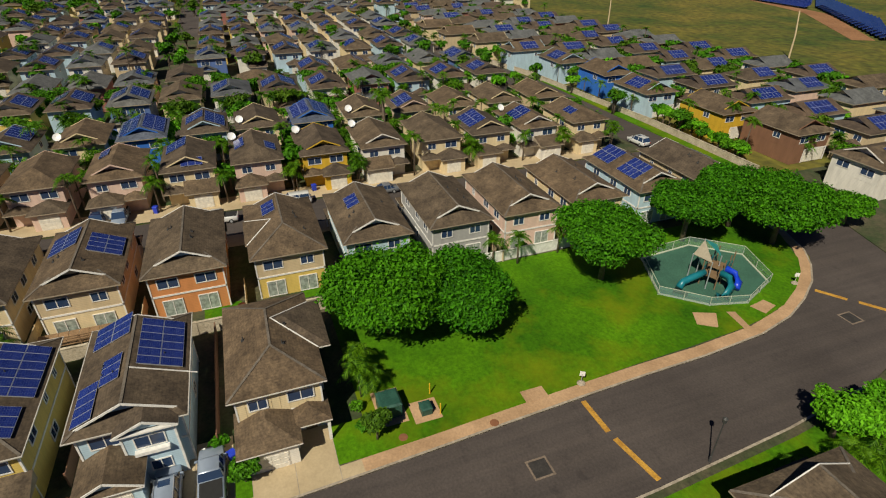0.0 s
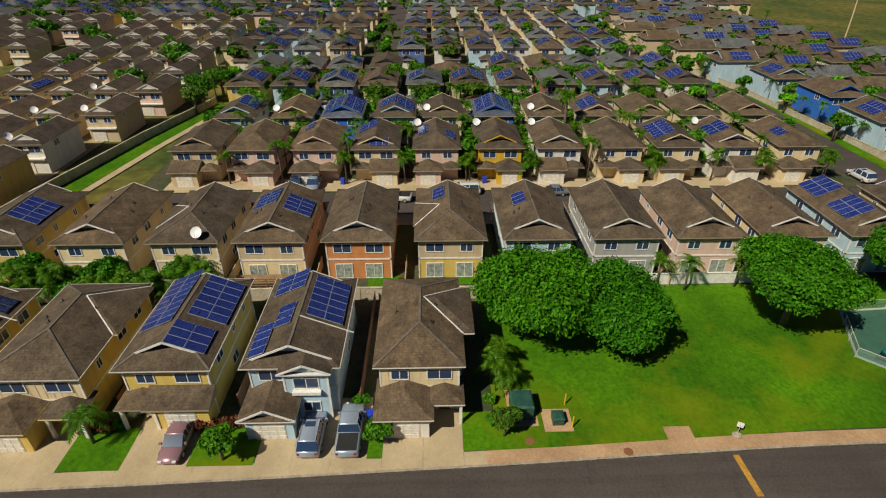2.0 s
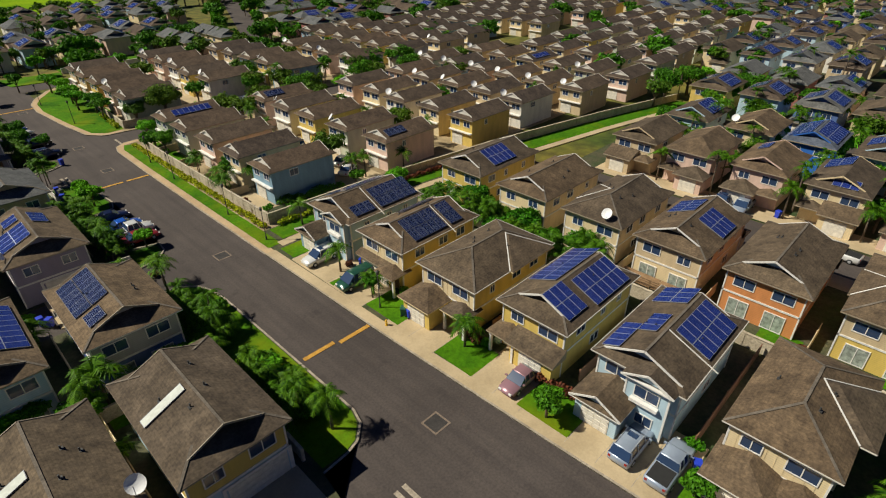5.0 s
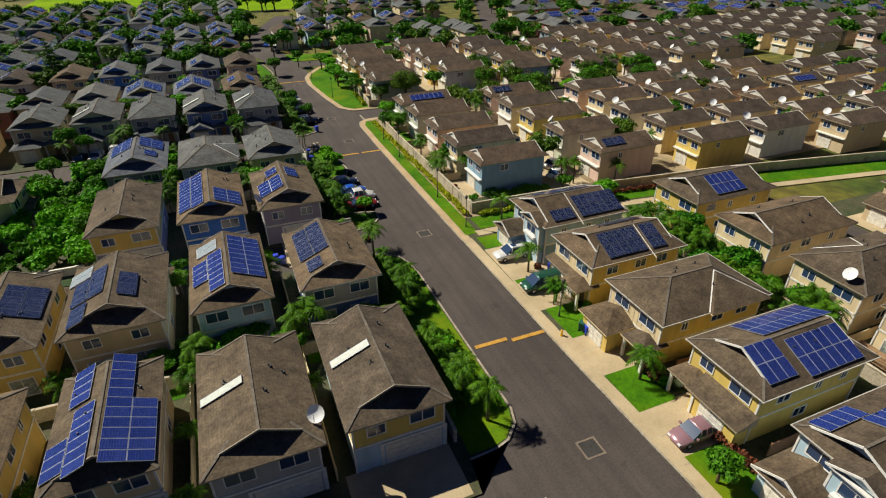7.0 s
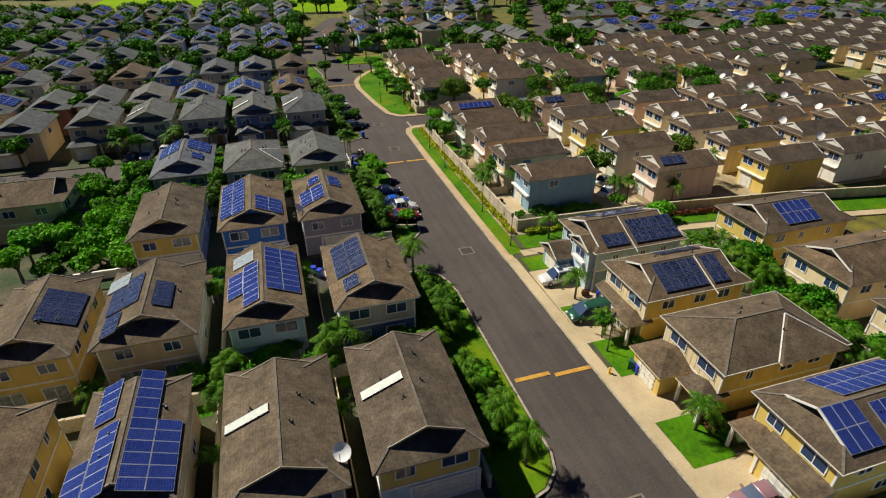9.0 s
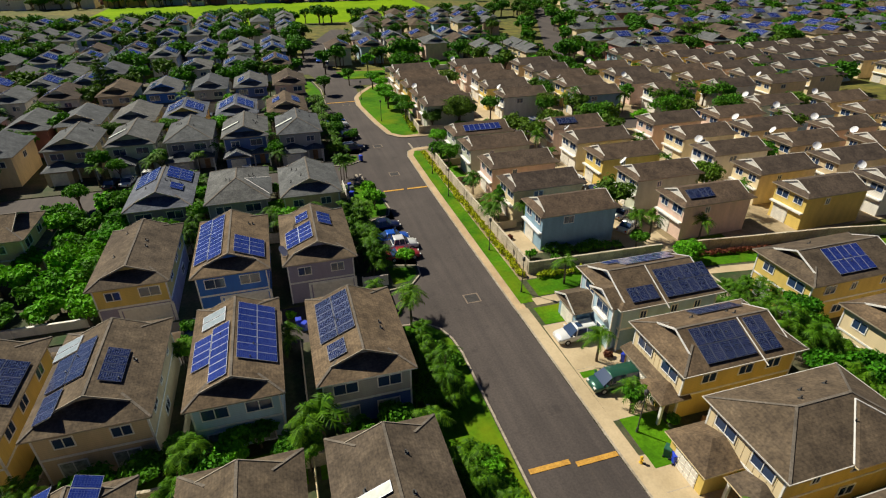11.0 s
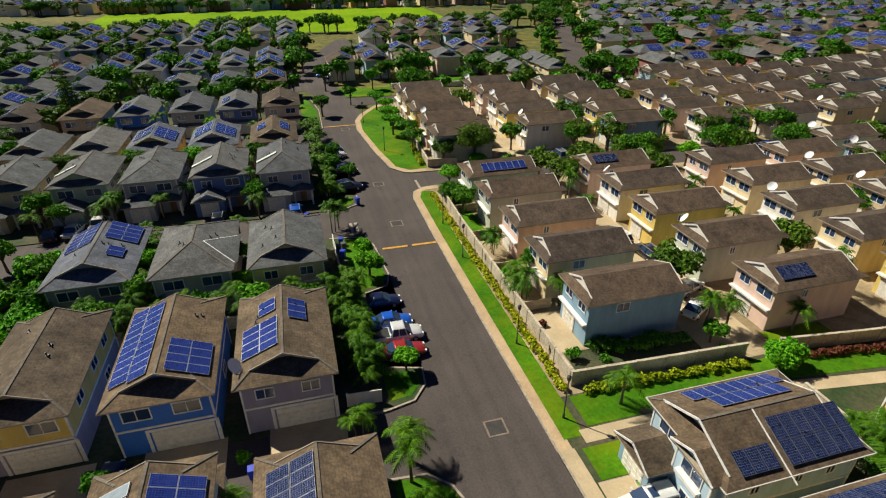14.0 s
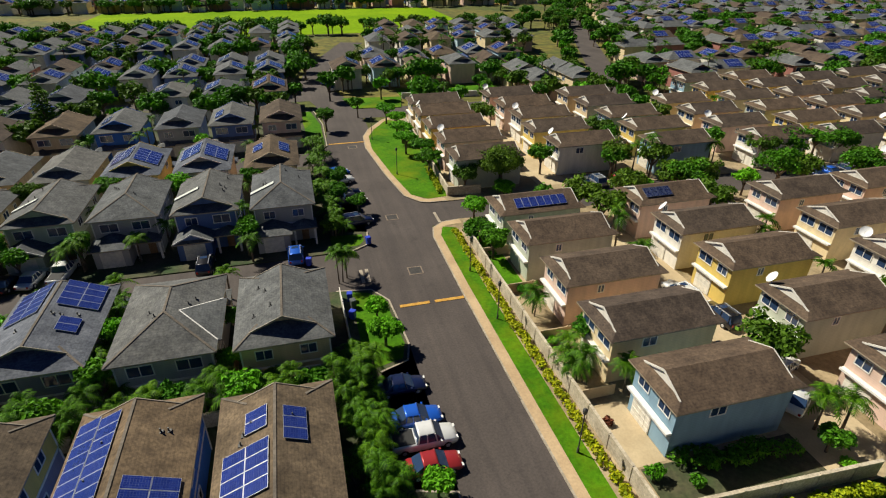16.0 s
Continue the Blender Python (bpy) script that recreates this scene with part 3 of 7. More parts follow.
for x, y in ((21.4, 22.8), (21.5, 60.8), (20.9, 100.6), (20.8, 115.9), (23.05, -16.7), (28.1, -57.1), (19.0, 148.5)):
    e = thing("manhole", "square utility cover set in a pale concrete collar in the street", "manhole", "street covers", m=pose(x, y, 0.012))
    bm = bmesh.new()
    for a, b in (((-0.9, -0.9, 0), (0.9, -0.74, 0.02)), ((-0.9, 0.74, 0), (0.9, 0.9, 0.02)), ((-0.9, -0.74, 0), (-0.74, 0.74, 0.02)), ((0.74, -0.74, 0), (0.9, 0.74, 0.02))):
        box(bm, a, b)
    part("collar", bm, WORN, e)
    bm = bmesh.new()
    box(bm, (-0.73, -0.73, 0), (0.73, 0.73, 0.012))
    part("cover", bm, COVER, e, "dark cover plate")

for x0, y0, x1, y1 in ((14.6, 16.6, 15.0, 20.4), (15.4, 16.6, 15.8, 20.4), (14.2, 99.4, 14.6, 102.4), (14.9, 99.4, 15.3, 102.4), (27.0, 112.6, 27.4, 116.0)):
    slab("road_marking", rect(x0, y0, x1, y1), 0.0, 0.022, KERB, "worn white stop bar on the asphalt", "road marking")

for x0, y0, x1, y1 in ((29.9, 93.2, 32.6, 101.4), (29.9, 101.9, 32.4, 108), (52.5, 63.2, 60, 65.4), (60, 119.6, 66, 122.5)):
    slab("lawn", rect(x0, y0, x1, y1), 0.1, Z + 0.02, GRASS, "small back-yard lawn behind a townhouse", "lawn")
for x in (7.0, -3.0, -13.0):
    slab("lawn", rect(x - 4.6, 41.0, x + 4.4, 44.8), 0.1, Z + 0.02, GRASS, "patchy back-yard lawn", "lawn")
for r in (13.4, 3.2, -7.2, 23.2, -17.0, -27.0, -36.8, -46.6):
    slab("lawn", rect(49.6 if r > 0 else 51.7, r + 0.6, 53.6, r + 4.4), 0.1, Z + 0.02, GRASS, "patchy back-yard lawn", "lawn")

slab("lawn", rect(29.0, 58.8, 34.1, 62.3), 0.1, Z + 0.022, GRASS, "mown green corner below the garden wall", "lawn")

# ---- houses ----
SLOPE = 0.44


def window_mesh(w, h, name="window"):
    """Frame with two sunk panes; lies in the xz plane, facing -y."""
    t = 0.09
    return relief(name, [-w / 2, -w / 2 + t, -0.035, 0.035, w / 2 - t, w / 2], [0, t, h - t, h], {(1, 1), (3, 1)}, -0.06, -0.02, 0.04, [TRIM, GLASS])


WIN = {k: window_mesh(*v) for k, v in dict(s=(0.8, 1.0), m=(1.5, 1.1), l=(2.1, 1.2), d=(2.0, 2.0)).items()}
WIN["d"] = relief("window", [-1.0, -0.91, -0.035, 0.035, 0.91, 1.0], [0, 0.09, 1.91, 2.0], {(1, 1), (3, 1)}, -0.06, -0.02, 0.04, [TRIM, CURTAIN_GLARE])


def garage_mesh(w, h=2.15):
    n = 4 if w < 3 else 7
    xs, zs = [-w / 2], [0]
    for j in range(n):
        xs += [-w / 2 + (j + 0.12) * w / n, -w / 2 + (j + 0.88) * w / n]
    xs.append(w / 2)
    for k in range(4):
        zs += [(k + 0.12) * h / 4, (k + 0.88) * h / 4]
    zs.append(h)
    return relief("garage_door", xs, zs, {(2 * j + 1, 2 * k + 1) for j in range(n) for k in range(4)}, -0.03, -0.055, 0.03, [GARAGE, GARAGE])


GAR = {1: garage_mesh(2.5), 2: garage_mesh(4.6)}


def roof_form(bm, cx, cy, hw, hd, z0, front, back, slope=SLOPE, ov=0.45):
    """Roof with its ridge along y: front and back are 1 (hip), 0 (gable) or a share of the rise at which a gablet starts.
    Faces: 0 shingle, 1 fascia and trim, 2 gablet. Returns the ridge's height."""
    R = hw * slope
    ends = []
    for sg, g in ((-1, front), (1, back)):
        y = cy + sg * hd
        if g >= 1:
            ends.append((y - sg * hw, None, sg))
        else:
            a = g * hw
            yg = y - sg * a
            o = min(ov, a) if g > 0 else 0.0
            ends.append((yg + sg * o, (a, yg, o), sg))
    ys = [e[0] for e in ends]
    th = 0.13
    for sx in (-1, 1):
        pts = [(cx + sx * hw, cy - hd, z0), (cx + sx * hw, cy + hd, z0)]
        for i in (1, 0):
            yr, g, sg = ends[i]
            if g and g[0] > 0:
                a2 = g[0] - g[2]
                q = (cx + sx * (hw - a2), yr, z0 + a2 * slope)
                top = (cx, yr, z0 + R)
                pts += [q, top] if i == 1 else [top, q]
            else:
                pts.append((cx, yr, z0 + R))
        quad(bm, pts if sx > 0 else pts[::-1], 0)
    for yr, g, sg in ends:
        y = cy + sg * hd
        if g is None:
            quad(bm, [(cx - hw, y, z0), (cx + hw, y, z0), (cx, yr, z0 + R)], 0)
        elif g[0] > 0:
            a, yg, o = g
            quad(bm, [(cx - hw, y, z0), (cx + hw, y, z0), (cx + hw - a, yg, z0 + a * slope), (cx - hw + a, yg, z0 + a * slope)], 0)
            quad(bm, [(cx - hw + a, yg, z0 + a * slope), (cx + hw - a, yg, z0 + a * slope), (cx, yg, z0 + R)], 2)
            a2 = a - o
            RAKES.extend(((cx + sx * (hw - a2), yr, z0 + a2 * slope - 0.03), (cx, yr, z0 + R - 0.03)) for sx in (-1, 1))
        else:
            quad(bm, [(cx - hw, y - sg * 0.4, z0), (cx + hw, y - sg * 0.4, z0), (cx, y - sg * 0.4, z0 + R)], 2)
            RAKES.extend(((cx + sx * hw, y, z0 - 0.03), (cx, y, z0 + R - 0.03)) for sx in (-1, 1))
    # sides and underside of the eaves
    c = [(cx - hw, cy - hd), (cx + hw, cy - hd), (cx + hw, cy + hd), (cx - hw, cy + hd)]
    for i in range(4):
        (xa, ya), (xb, yb) = c[i], c[(i + 1) % 4]
        quad(bm, [(xa, ya, z0), (xb, yb, z0), (xb, yb, z0 - th), (xa, ya, z0 - th)], 1)
    quad(bm, [(x, y, z0 - th) for x, y in c], 1)
    bmesh.ops.remove_doubles(bm, verts=bm.verts, dist=0.0005)
    return z0 + R


RAKES = []



MODULE = {}
for key, cells, frm in (("blue", SOLAR, ALU), ("dark", SOLAR_DARK, RACK)):
    bm = bmesh.new()
    box(bm, (-0.485, -0.815, 0), (0.485, 0.815, 0.04), 1)
    quad(bm, [(-0.462, -0.792, 0.0425), (0.462, -0.792, 0.0425), (0.462, 0.792, 0.0425), (-0.462, 0.792, 0.0425)], 0)
    MODULE[key] = mesh_of("solar_module", bm, [cells, frm])
bm = bmesh.new()
for x in (-0.56, 0.56):
    box(bm, (x - 0.5, -1.15, 0), (x + 0.5, 1.15, 0.1), 0)
    quad(bm, [(x - 0.45, -1.1, 0.102), (x + 0.45, -1.1, 0.102), (x + 0.45, 1.1, 0.102), (x - 0.45, 1.1, 0.102)], 1)
HEATER_PAIR = mesh_of("water_heater", bm, [ALU, plain("heater_glass", (0.24, 0.29, 0.33), 0.9)])
bm = bmesh.new()
box(bm, (-0.42, -1.75, 0), (0.42, 1.75, 0.1), 0)
quad(bm, [(-0.38, -1.71, 0.102), (0.38, -1.71, 0.102), (0.38, 1.71, 0.102), (-0.38, 1.71, 0.102)], 1)
HEATER = mesh_of("water_heater", bm, [RACK, plain("heater_cover", (0.50, 0.53, 0.48), 0.6)])


def slope_frame(side, hw, hd, z0, slope=SLOPE):
    """Pose on a roof slope: x along the eave, y up the slope, z out; origin at the eave's start. side: r, l or f."""
    n = math.sqrt(1 + slope * slope)
    c, s = 1 / n, slope / n
    if side == "r":
        ax, ay, o = Vector((0, 1, 0)), Vector((-c, 0, s)), Vector((hw, -hd, z0))
    elif side == "l":
        ax, ay, o = Vector((0, -1, 0)), Vector((c, 0, s)), Vector((-hw, hd, z0))
    else:
        ax, ay, o = Vector((1, 0, 0)), Vector((0, c, s)), Vector((-hw, -hd, z0))
    m = Matrix((ax, ay, ax.cross(ay))).transposed().to_4x4()
    m.translation = o
    return m


def solar(e, side, hw, hd, z0, u0, v0, nu, nv, kind="blue", singles=True, cut=(), turn=False):
    """An array of nu x nv modules on a slope, u0 along from its left end (seen facing it) and v0 up from the eave."""
    f = slope_frame(side, hw, hd, z0)
    mw, mh = (1.67, 1.0) if turn else (1.0, 1.67)
    bm = bmesh.new()
    c = [f @ Vector((u, v, w)) for w in (0.02, 0.11) for u, v in ((u0 + 0.08, v0 + 0.2), (u0 + nu * mw - 0.08, v0 + 0.2), (u0 + nu * mw - 0.08, v0 + nv * mh - 0.2), (u0 + 0.08, v0 + nv * mh - 0.2))]
    v = [bm.verts.new(p) for p in c]
    for q in ((0, 3, 2, 1), (4, 5, 6, 7), (0, 1, 5, 4), (1, 2, 6, 5), (2, 3, 7, 6), (3, 0, 4, 7)):
        bm.faces.new([v[i] for i in q])
    arr = part("solar_rack", bm, ALU, e, "blue photovoltaic modules on rails" if kind == "blue" else "dark photovoltaic modules on rails")
    if singles:
        for i in range(nu):
            for j in range(nv):
                if (i, j) not in cut:
                    again("solar_module", MODULE[kind], arr, f @ pose(u0 + (i + 0.5) * mw, v0 + (j + 0.5) * mh, 0.115, 0, 0, 90 if turn else 0))
    else:
        bm = bmesh.new()
        us = [0.0] + [i + q for i in range(nu) for q in (0.03, 0.97)] + [float(nu)]
        vs = [0.0] + [j + q for j in range(nv) for q in (0.02, 0.98)] + [float(nv)]
        for i in range(len(us) - 1):
            for j in range(len(vs) - 1):
                quad(bm, [f @ Vector((u0 + us[i + p] * mw, v0 + vs[j + q] * mh, 0.14)) for p, q in ((0, 0), (1, 0), (1, 1), (0, 1))], 0 if i % 2 and j % 2 else 1)
        bmesh.ops.remove_doubles(bm, verts=bm.verts, dist=0.001)
        part("solar_panel", bm, [SOLAR if kind == "blue" else SOLAR_DARK, ALU], arr)
    return arr


def dish(e, x, y, z, yaw, r=0.66):
    """White satellite dish on a mast."""
    bm = bmesh.new()
    m = pose(0, 0, 0.75, 52, 0, yaw)
    for k in range(4):
        r0, r1 = r * k / 4, r * (k + 1) / 4
        for i in range(16):
            pts = []
            for rr, aa in ((r0, i), (r1, i), (r1, i + 1), (r0, i + 1)):
                a = 6.2832 * aa / 16
                pts.append(m @ Vector((rr * math.cos(a), rr * math.sin(a), 0.28 * rr * rr / r)))
            if k == 0:
                pts = pts[1:]
            quad(bm, pts)
    beam(bm, m @ Vector((0, -r, 0.2)), m @ Vector((0, 0, 0.6)), 0.04, 0.04)
    tube(bm, [(0, 0, -0.3), (0, 0, 0.7)], [0.05, 0.05], 6)
    bmesh.ops.remove_doubles(bm, verts=bm.verts, dist=0.002)
    ob = part("satellite_dish", bm, DISH, e, "white satellite dish on a short mast")
    ob.location = (x, y, z)
    return ob


def house(x, y, rot, hw, hd, wall, roof=ROOF, front=0.45, back=0.45, ze=5.35, low=None, gar=("hip", -1, 2.2, 3.0, 1), cross=None, detail=2,
          label="", group="", arrays=(), heaters=(), dishes=(), base=0.11, vents=True, porch=True, seed=0, gablet=None, fascia=None, ov=0.7, rake=None, strips=(), wing=None, gutter=False, battens=None):
    """A two-storey house, its front to local -y, with eaves at half sizes hw x hd. gar: (roof, side, half width, reach, doors)."""
    rg = random.Random(seed + 7)
    FM = fascia or FASCIA
    RAKES.clear()
    e = thing("house", label or "two-storey house with a shingled hip roof", "house", group, m=pose(x, y, base, 0, 0, rot))
    w = WALLS[wall]
    lw = WALLS[low or wall]
    bw, bd = hw - 0.5, hd - 0.55
    bm = bmesh.new()
    box(bm, (-bw, -bd, 2.65), (bw, bd, ze - 0.1))
    part("upper_wall", bm, w, e)
    if battens:
        bm = bmesh.new()
        box(bm, (-bw, -bd - 0.02, 2.82), (bw, -bd + 0.01, ze - 0.14))
        n = int(bw / 0.3)
        for k in range(n + 1):
            xb = -bw + 0.03 + (2 * bw - 0.06) * k / n
            box(bm, (xb - 0.025, -bd - 0.045, 2.83), (xb + 0.025, -bd - 0.019, ze - 0.15))
        part("batten_siding", bm, battens, e, "board-and-batten siding on the upper front")
    bm = bmesh.new()
    box(bm, (-bw + 0.02, -bd + 0.02, -0.1), (bw - 0.02, bd - 0.02, 2.66))
    gx = gw = gr = 0
    if gar:
        gx, gw, gr = gar[1] * (bw - gar[2]), gar[2], gar[3]
    part("lower_wall", bm, lw, e)
    if gar and gar[0] != "none":
        bm = bmesh.new()
        box(bm, (gx - gw, -bd - gr, -0.1), (gx + gw, -bd + 0.01, 2.55))
        part("garage_wall", bm, lw, e)
    if cross:
        s, cy, chw, reach = cross[:4]
        bm = bmesh.new()
        box(bm, (s * (bw - 0.3), cy - chw + 0.5, -0.1), (s * (bw + reach - 0.5), cy + chw - 0.5, ze - 0.1))
        part("side_wall", bm, w, e)
    bm = bmesh.new()
    top = roof_form(bm, 0, 0, hw, hd, ze, front, back, ov=ov)
    part("roof", bm, [roof, FM, WALLS[gablet or wall]], e, "weathered shingle roof")
    if detail > 1:
        caps, ends = [], []
        for sg, g in ((-1, front), (1, back)):
            a = hw if g >= 1 else g * hw
            ends.append(sg * (hd - a) + (0 if g >= 1 else sg * min(ov, a)))
            if a > 0:
                for sx in ((-1,) if wing and sg < 0 else (-1, 1)):
                    caps.append(((sx * (hw - 0.05), sg * (hd - 0.05), ze + 0.04), (sx * (hw - a), sg * (hd - a), ze + a * SLOPE + 0.02)))
        caps.append(((0, ends[0], ze + hw * SLOPE), (0, ends[1], ze + hw * SLOPE)))
        for p, q in caps:
            bm = bmesh.new()
            beam(bm, p, q, 0.2, 0.02)
            part("ridge_cap", bm, CAP, e)
    if gutter:
        bm = bmesh.new()
        for x0, y0, x1, y1 in ((-hw - 0.07, -hd - 0.07, hw + 0.07, -hd), (-hw - 0.07, hd, hw + 0.07, hd + 0.07), (-hw - 0.07, -hd, -hw, hd), (hw, -hd, hw + 0.07, hd)):
            box(bm, (x0, y0, ze - 0.07), (x1, y1, ze + 0.012))
        part("gutter", bm, GUTTER, e, "pale gutter along the eaves")
    if detail > 0:
        for p, q in RAKES:
            bm = bmesh.new()
            beam(bm, p, q, 0.07, 0.17)
            part("barge_board", bm, (rake or TRIM) if detail > 1 else WALLS[gablet or wall], e)
    if wing:
        wx, ww, reach = wing
        yf = -bd - reach
        bm = bmesh.new()
        box(bm, (wx - ww, yf, -0.1), (wx + ww, -bd + 0.02, ze - 0.1))
        part("front_wing_wall", bm, w, e)
        RAKES.clear()
        bm = bmesh.new()
        roof_form(bm, wx, yf - 0.45 + 2.3, ww + 0.4, 2.3, ze + 0.03, 0.0, 0.0)
        part("front_wing_roof", bm, [roof, FM, w], e, "gabled roof of the front wing")
        for p, q in RAKES[:2]:
            bm = bmesh.new()
            beam(bm, p, q, 0.07, 0.17)
            part("barge_board", bm, TRIM, e)
        again("window", WIN["l"], e, pose(wx, yf, 3.5))
        again("window", WIN["m"], e, pose(wx + 0.2, yf, 0.95))
        for sx in (-1, 1):
            bm = bmesh.new()
            box(bm, (wx + sx * ww - 0.08, yf - 0.04, 0), (wx + sx * ww + 0.08, yf + 0.08, ze - 0.15))
            part("corner_board", bm, TRIM, e)
        bm = bmesh.new()
        box(bm, (wx - 1.15, yf - 0.4, 3.1), (wx + 1.15, yf, 3.4))
        part("planter_ledge", bm, TRIM, e, "pale ledge below the front window")
    if cross:
        s, cy, chw, reach = cross[:4]
        bm = bmesh.new()
        roof_form(bm, 0, 0, chw, (hw + reach) / 2 + 0.2, ze + 0.01, 0.4 if len(cross) < 5 else cross[4], 0.0)
        ob = part("side_roof", bm, [roof, FM, w], e, "roof of the side wing with a pale valley")
        ob.matrix_basis = pose(s * (hw + reach) / 2 - s * 0.2, cy, 0, 0, 0, 90 if s > 0 else -90)
        if detail > 1:
            rise = chw * SLOPE
            for sg in (-1, 1):
                bm = bmesh.new()
                beam(bm, (s * (hw), cy + sg * chw, ze + 0.05), (s * (hw - chw), cy, ze + rise + 0.06), 0.11, 0.04)
                part("valley_flashing", bm, TRIM, e, "pale metal valley strip")
    if gar and gar[0] == "none":
        again("garage_door", GAR[1] if gw < 2.2 else GAR[2], e, pose(gx, -bd - 0.01, 0.0))
        bm = bmesh.new()
        for a, b in (((gx - gw - 0.2, -bd - 0.06, -0.05), (gx - gw + 0.05, -bd - 0.02, 2.4)), ((gx + gw - 0.05, -bd - 0.06, -0.05), (gx + gw + 0.2, -bd - 0.02, 2.4)), ((gx - gw - 0.2, -bd - 0.07, 2.2), (gx + gw + 0.2, -bd - 0.02, 2.45))):
            box(bm, a, b)
        part("garage_surround", bm, TRIM, e)
    elif gar:
        bm = bmesh.new()
        kind = gar[0]
        zg = 2.6
        if kind == "hip":
            roof_form(bm, gx, -bd - gr / 2 + 0.3, gw + 0.4, gr / 2 + 0.85, zg, 1.0, 0.0, 0.4)
        elif kind == "gable":
            roof_form(bm, gx, -bd - gr / 2 + 0.3, gw + 0.4, gr / 2 + 0.85, zg, 0.2, 0.0, 0.5)
        else:
            y0, y1, zt = -bd - gr - 0.5, -bd, zg + (gr + 0.5) * 0.36
            x0, x1 = gx - gw - 0.4, gx + gw + 0.4
            quad(bm, [(x0, y0, zg), (x1, y0, zg), (x1, y1, zt), (x0, y1, zt)], 0)
            quad(bm, [(x0, y0, zg - 0.15), (x1, y0, zg - 0.15), (x1, y1, zg - 0.15), (x0, y1, zg - 0.15)], 1)
            for xx in (x0, x1):
                quad(bm, [(xx, y0, zg - 0.15), (xx, y1, zg - 0.15), (xx, y1, zt), (xx, y0, zg)], 1)
            quad(bm, [(x0, y0, zg - 0.15), (x1, y0, zg - 0.15), (x1, y0, zg), (x0, y0, zg)], 1)
        bmesh.ops.remove_doubles(bm, verts=bm.verts, dist=0.0005)
        part("garage_roof", bm, [roof, FM, lw], e)
        if kind == "gable" and detail > 1:
            for k in (-1, 1):
                bm = bmesh.new()
                beam(bm, (gx + k * (gw + 0.42), -bd - gr - 0.5, zg - 0.03), (gx, -bd - gr - 0.5, zg + (gw + 0.4) * 0.5 - 0.03), 0.07, 0.16)
                part("garage_barge_board", bm, TRIM, e)
        nd = gar[4]
        if nd == 1:
            again("garage_door", GAR[1] if gw < 2.6 else GAR[2], e, pose(gx, -bd - gr - 0.01, 0.0))
        else:
            for k in (-1, 1):
                again("garage_door", GAR[1], e, pose(gx + k * gw / 2, -bd - gr - 0.01, 0.0))
        if porch and detail > 0:
            px = -gar[1] * (bw - 1.2)
            bm = bmesh.new()
            roof_form(bm, px, -bd - 0.5, 1.6, 1.5, 2.6, 1.0, 0.0, 0.35)
            part("porch_roof", bm, [roof, FM, lw], e)
            if detail > 1:
                for k in (-1, 1):
                    bm = bmesh.new()
                    box(bm, (px + k * 1.3 - 0.12, -bd - 1.7, -0.1), (px + k * 1.3 + 0.12, -bd - 1.45, 2.5))
                    part("porch_post", bm, TRIM, e)
                bm = bmesh.new()
                box(bm, (px - 0.45, -bd - 0.03, 0), (px + 0.45, -bd + 0.03, 2.05))
                box(bm, (px - 0.3, -bd - 0.05, 1.1), (px + 0.3, -bd - 0.03, 1.9))
                part("front_door", bm, WOOD, e, "brown panelled front door")
    # windows
    wins = []
    if detail > 0:
        for k in (-0.5, 0.5):
            wins.append((rg.choice("ml"), k * bw, -bd, 3.55, 0))
            wins.append((rg.choice("ml"), k * bw, bd, 3.55, 180))
        for sx in (-1, 1):
            for k in ((-0.55, 0.1, 0.6) if detail > 1 else (-0.3,)):
                wins.append((rg.choice("sm"), sx * bw, k * bd, 3.6, 90 * sx))
        if detail > 1:
            wins += [("d", -0.45 * bw, bd, 0.1, 180), ("d", 0.5 * bw, bd, 0.1, 180)]
            for sx in (-1, 1):
                wins.append(("m", sx * bw, rg.uniform(-0.3, 0.4) * bd, 0.9, 90 * sx))
    else:
        wins = [("l", -0.45 * bw, -bd, 3.5, 0), ("m", 0.5 * bw, -bd, 3.5, 0), ("m", bw, 0, 3.5, 90)]
    for k, wx, wy, wz, r in wins:
        again("window", WIN[k], e, pose(wx, wy - (0.035 if battens and r == 0 else 0), wz, 0, 0, r))
    if detail > 1:
        bm = bmesh.new()
        for a, b in (((-bw - 0.05, -bd - 0.05, 2.6), (bw + 0.05, -bd, 2.8)), ((-bw - 0.05, bd, 2.6), (bw + 0.05, bd + 0.05, 2.8)),
                     ((-bw - 0.05, -bd, 2.6), (-bw, bd, 2.8)), ((bw, -bd, 2.6), (bw + 0.05, bd, 2.8))):
            box(bm, a, b)
        part("trim_band", bm, TRIM, e)
        for sx in (-1, 1):
            for sy in (-1, 1):
                bm = bmesh.new()
                cx, cy = sx * (bw - 0.02), sy * (bd - 0.02)
                box(bm, (cx - 0.07, cy - 0.07, 0), (cx + 0.07, cy + 0.07, ze - 0.15))
                part("corner_board", bm, TRIM, e)
        if vents:
            for k in range(4):
                vx, vy = rg.choice((-1, 1)) * hw * rg.uniform(0.15, 0.6), hd * rg.uniform(-0.35, 0.5)
                bm = bmesh.new()
                zb = ze + (hw - abs(vx)) * SLOPE
                tube(bm, [(vx, vy, zb - 0.15), (vx, vy, zb + 0.32)], [0.06, 0.06], 6)
                box(bm, (vx - 0.16, vy - 0.16, zb - 0.1), (vx + 0.16, vy + 0.16, zb + 0.03))
                part("vent_pipe", bm, PIPE, e)
    for a in arrays:
        a = dict(zip(("side", "u0", "v0", "nu", "nv", "kind"), a))
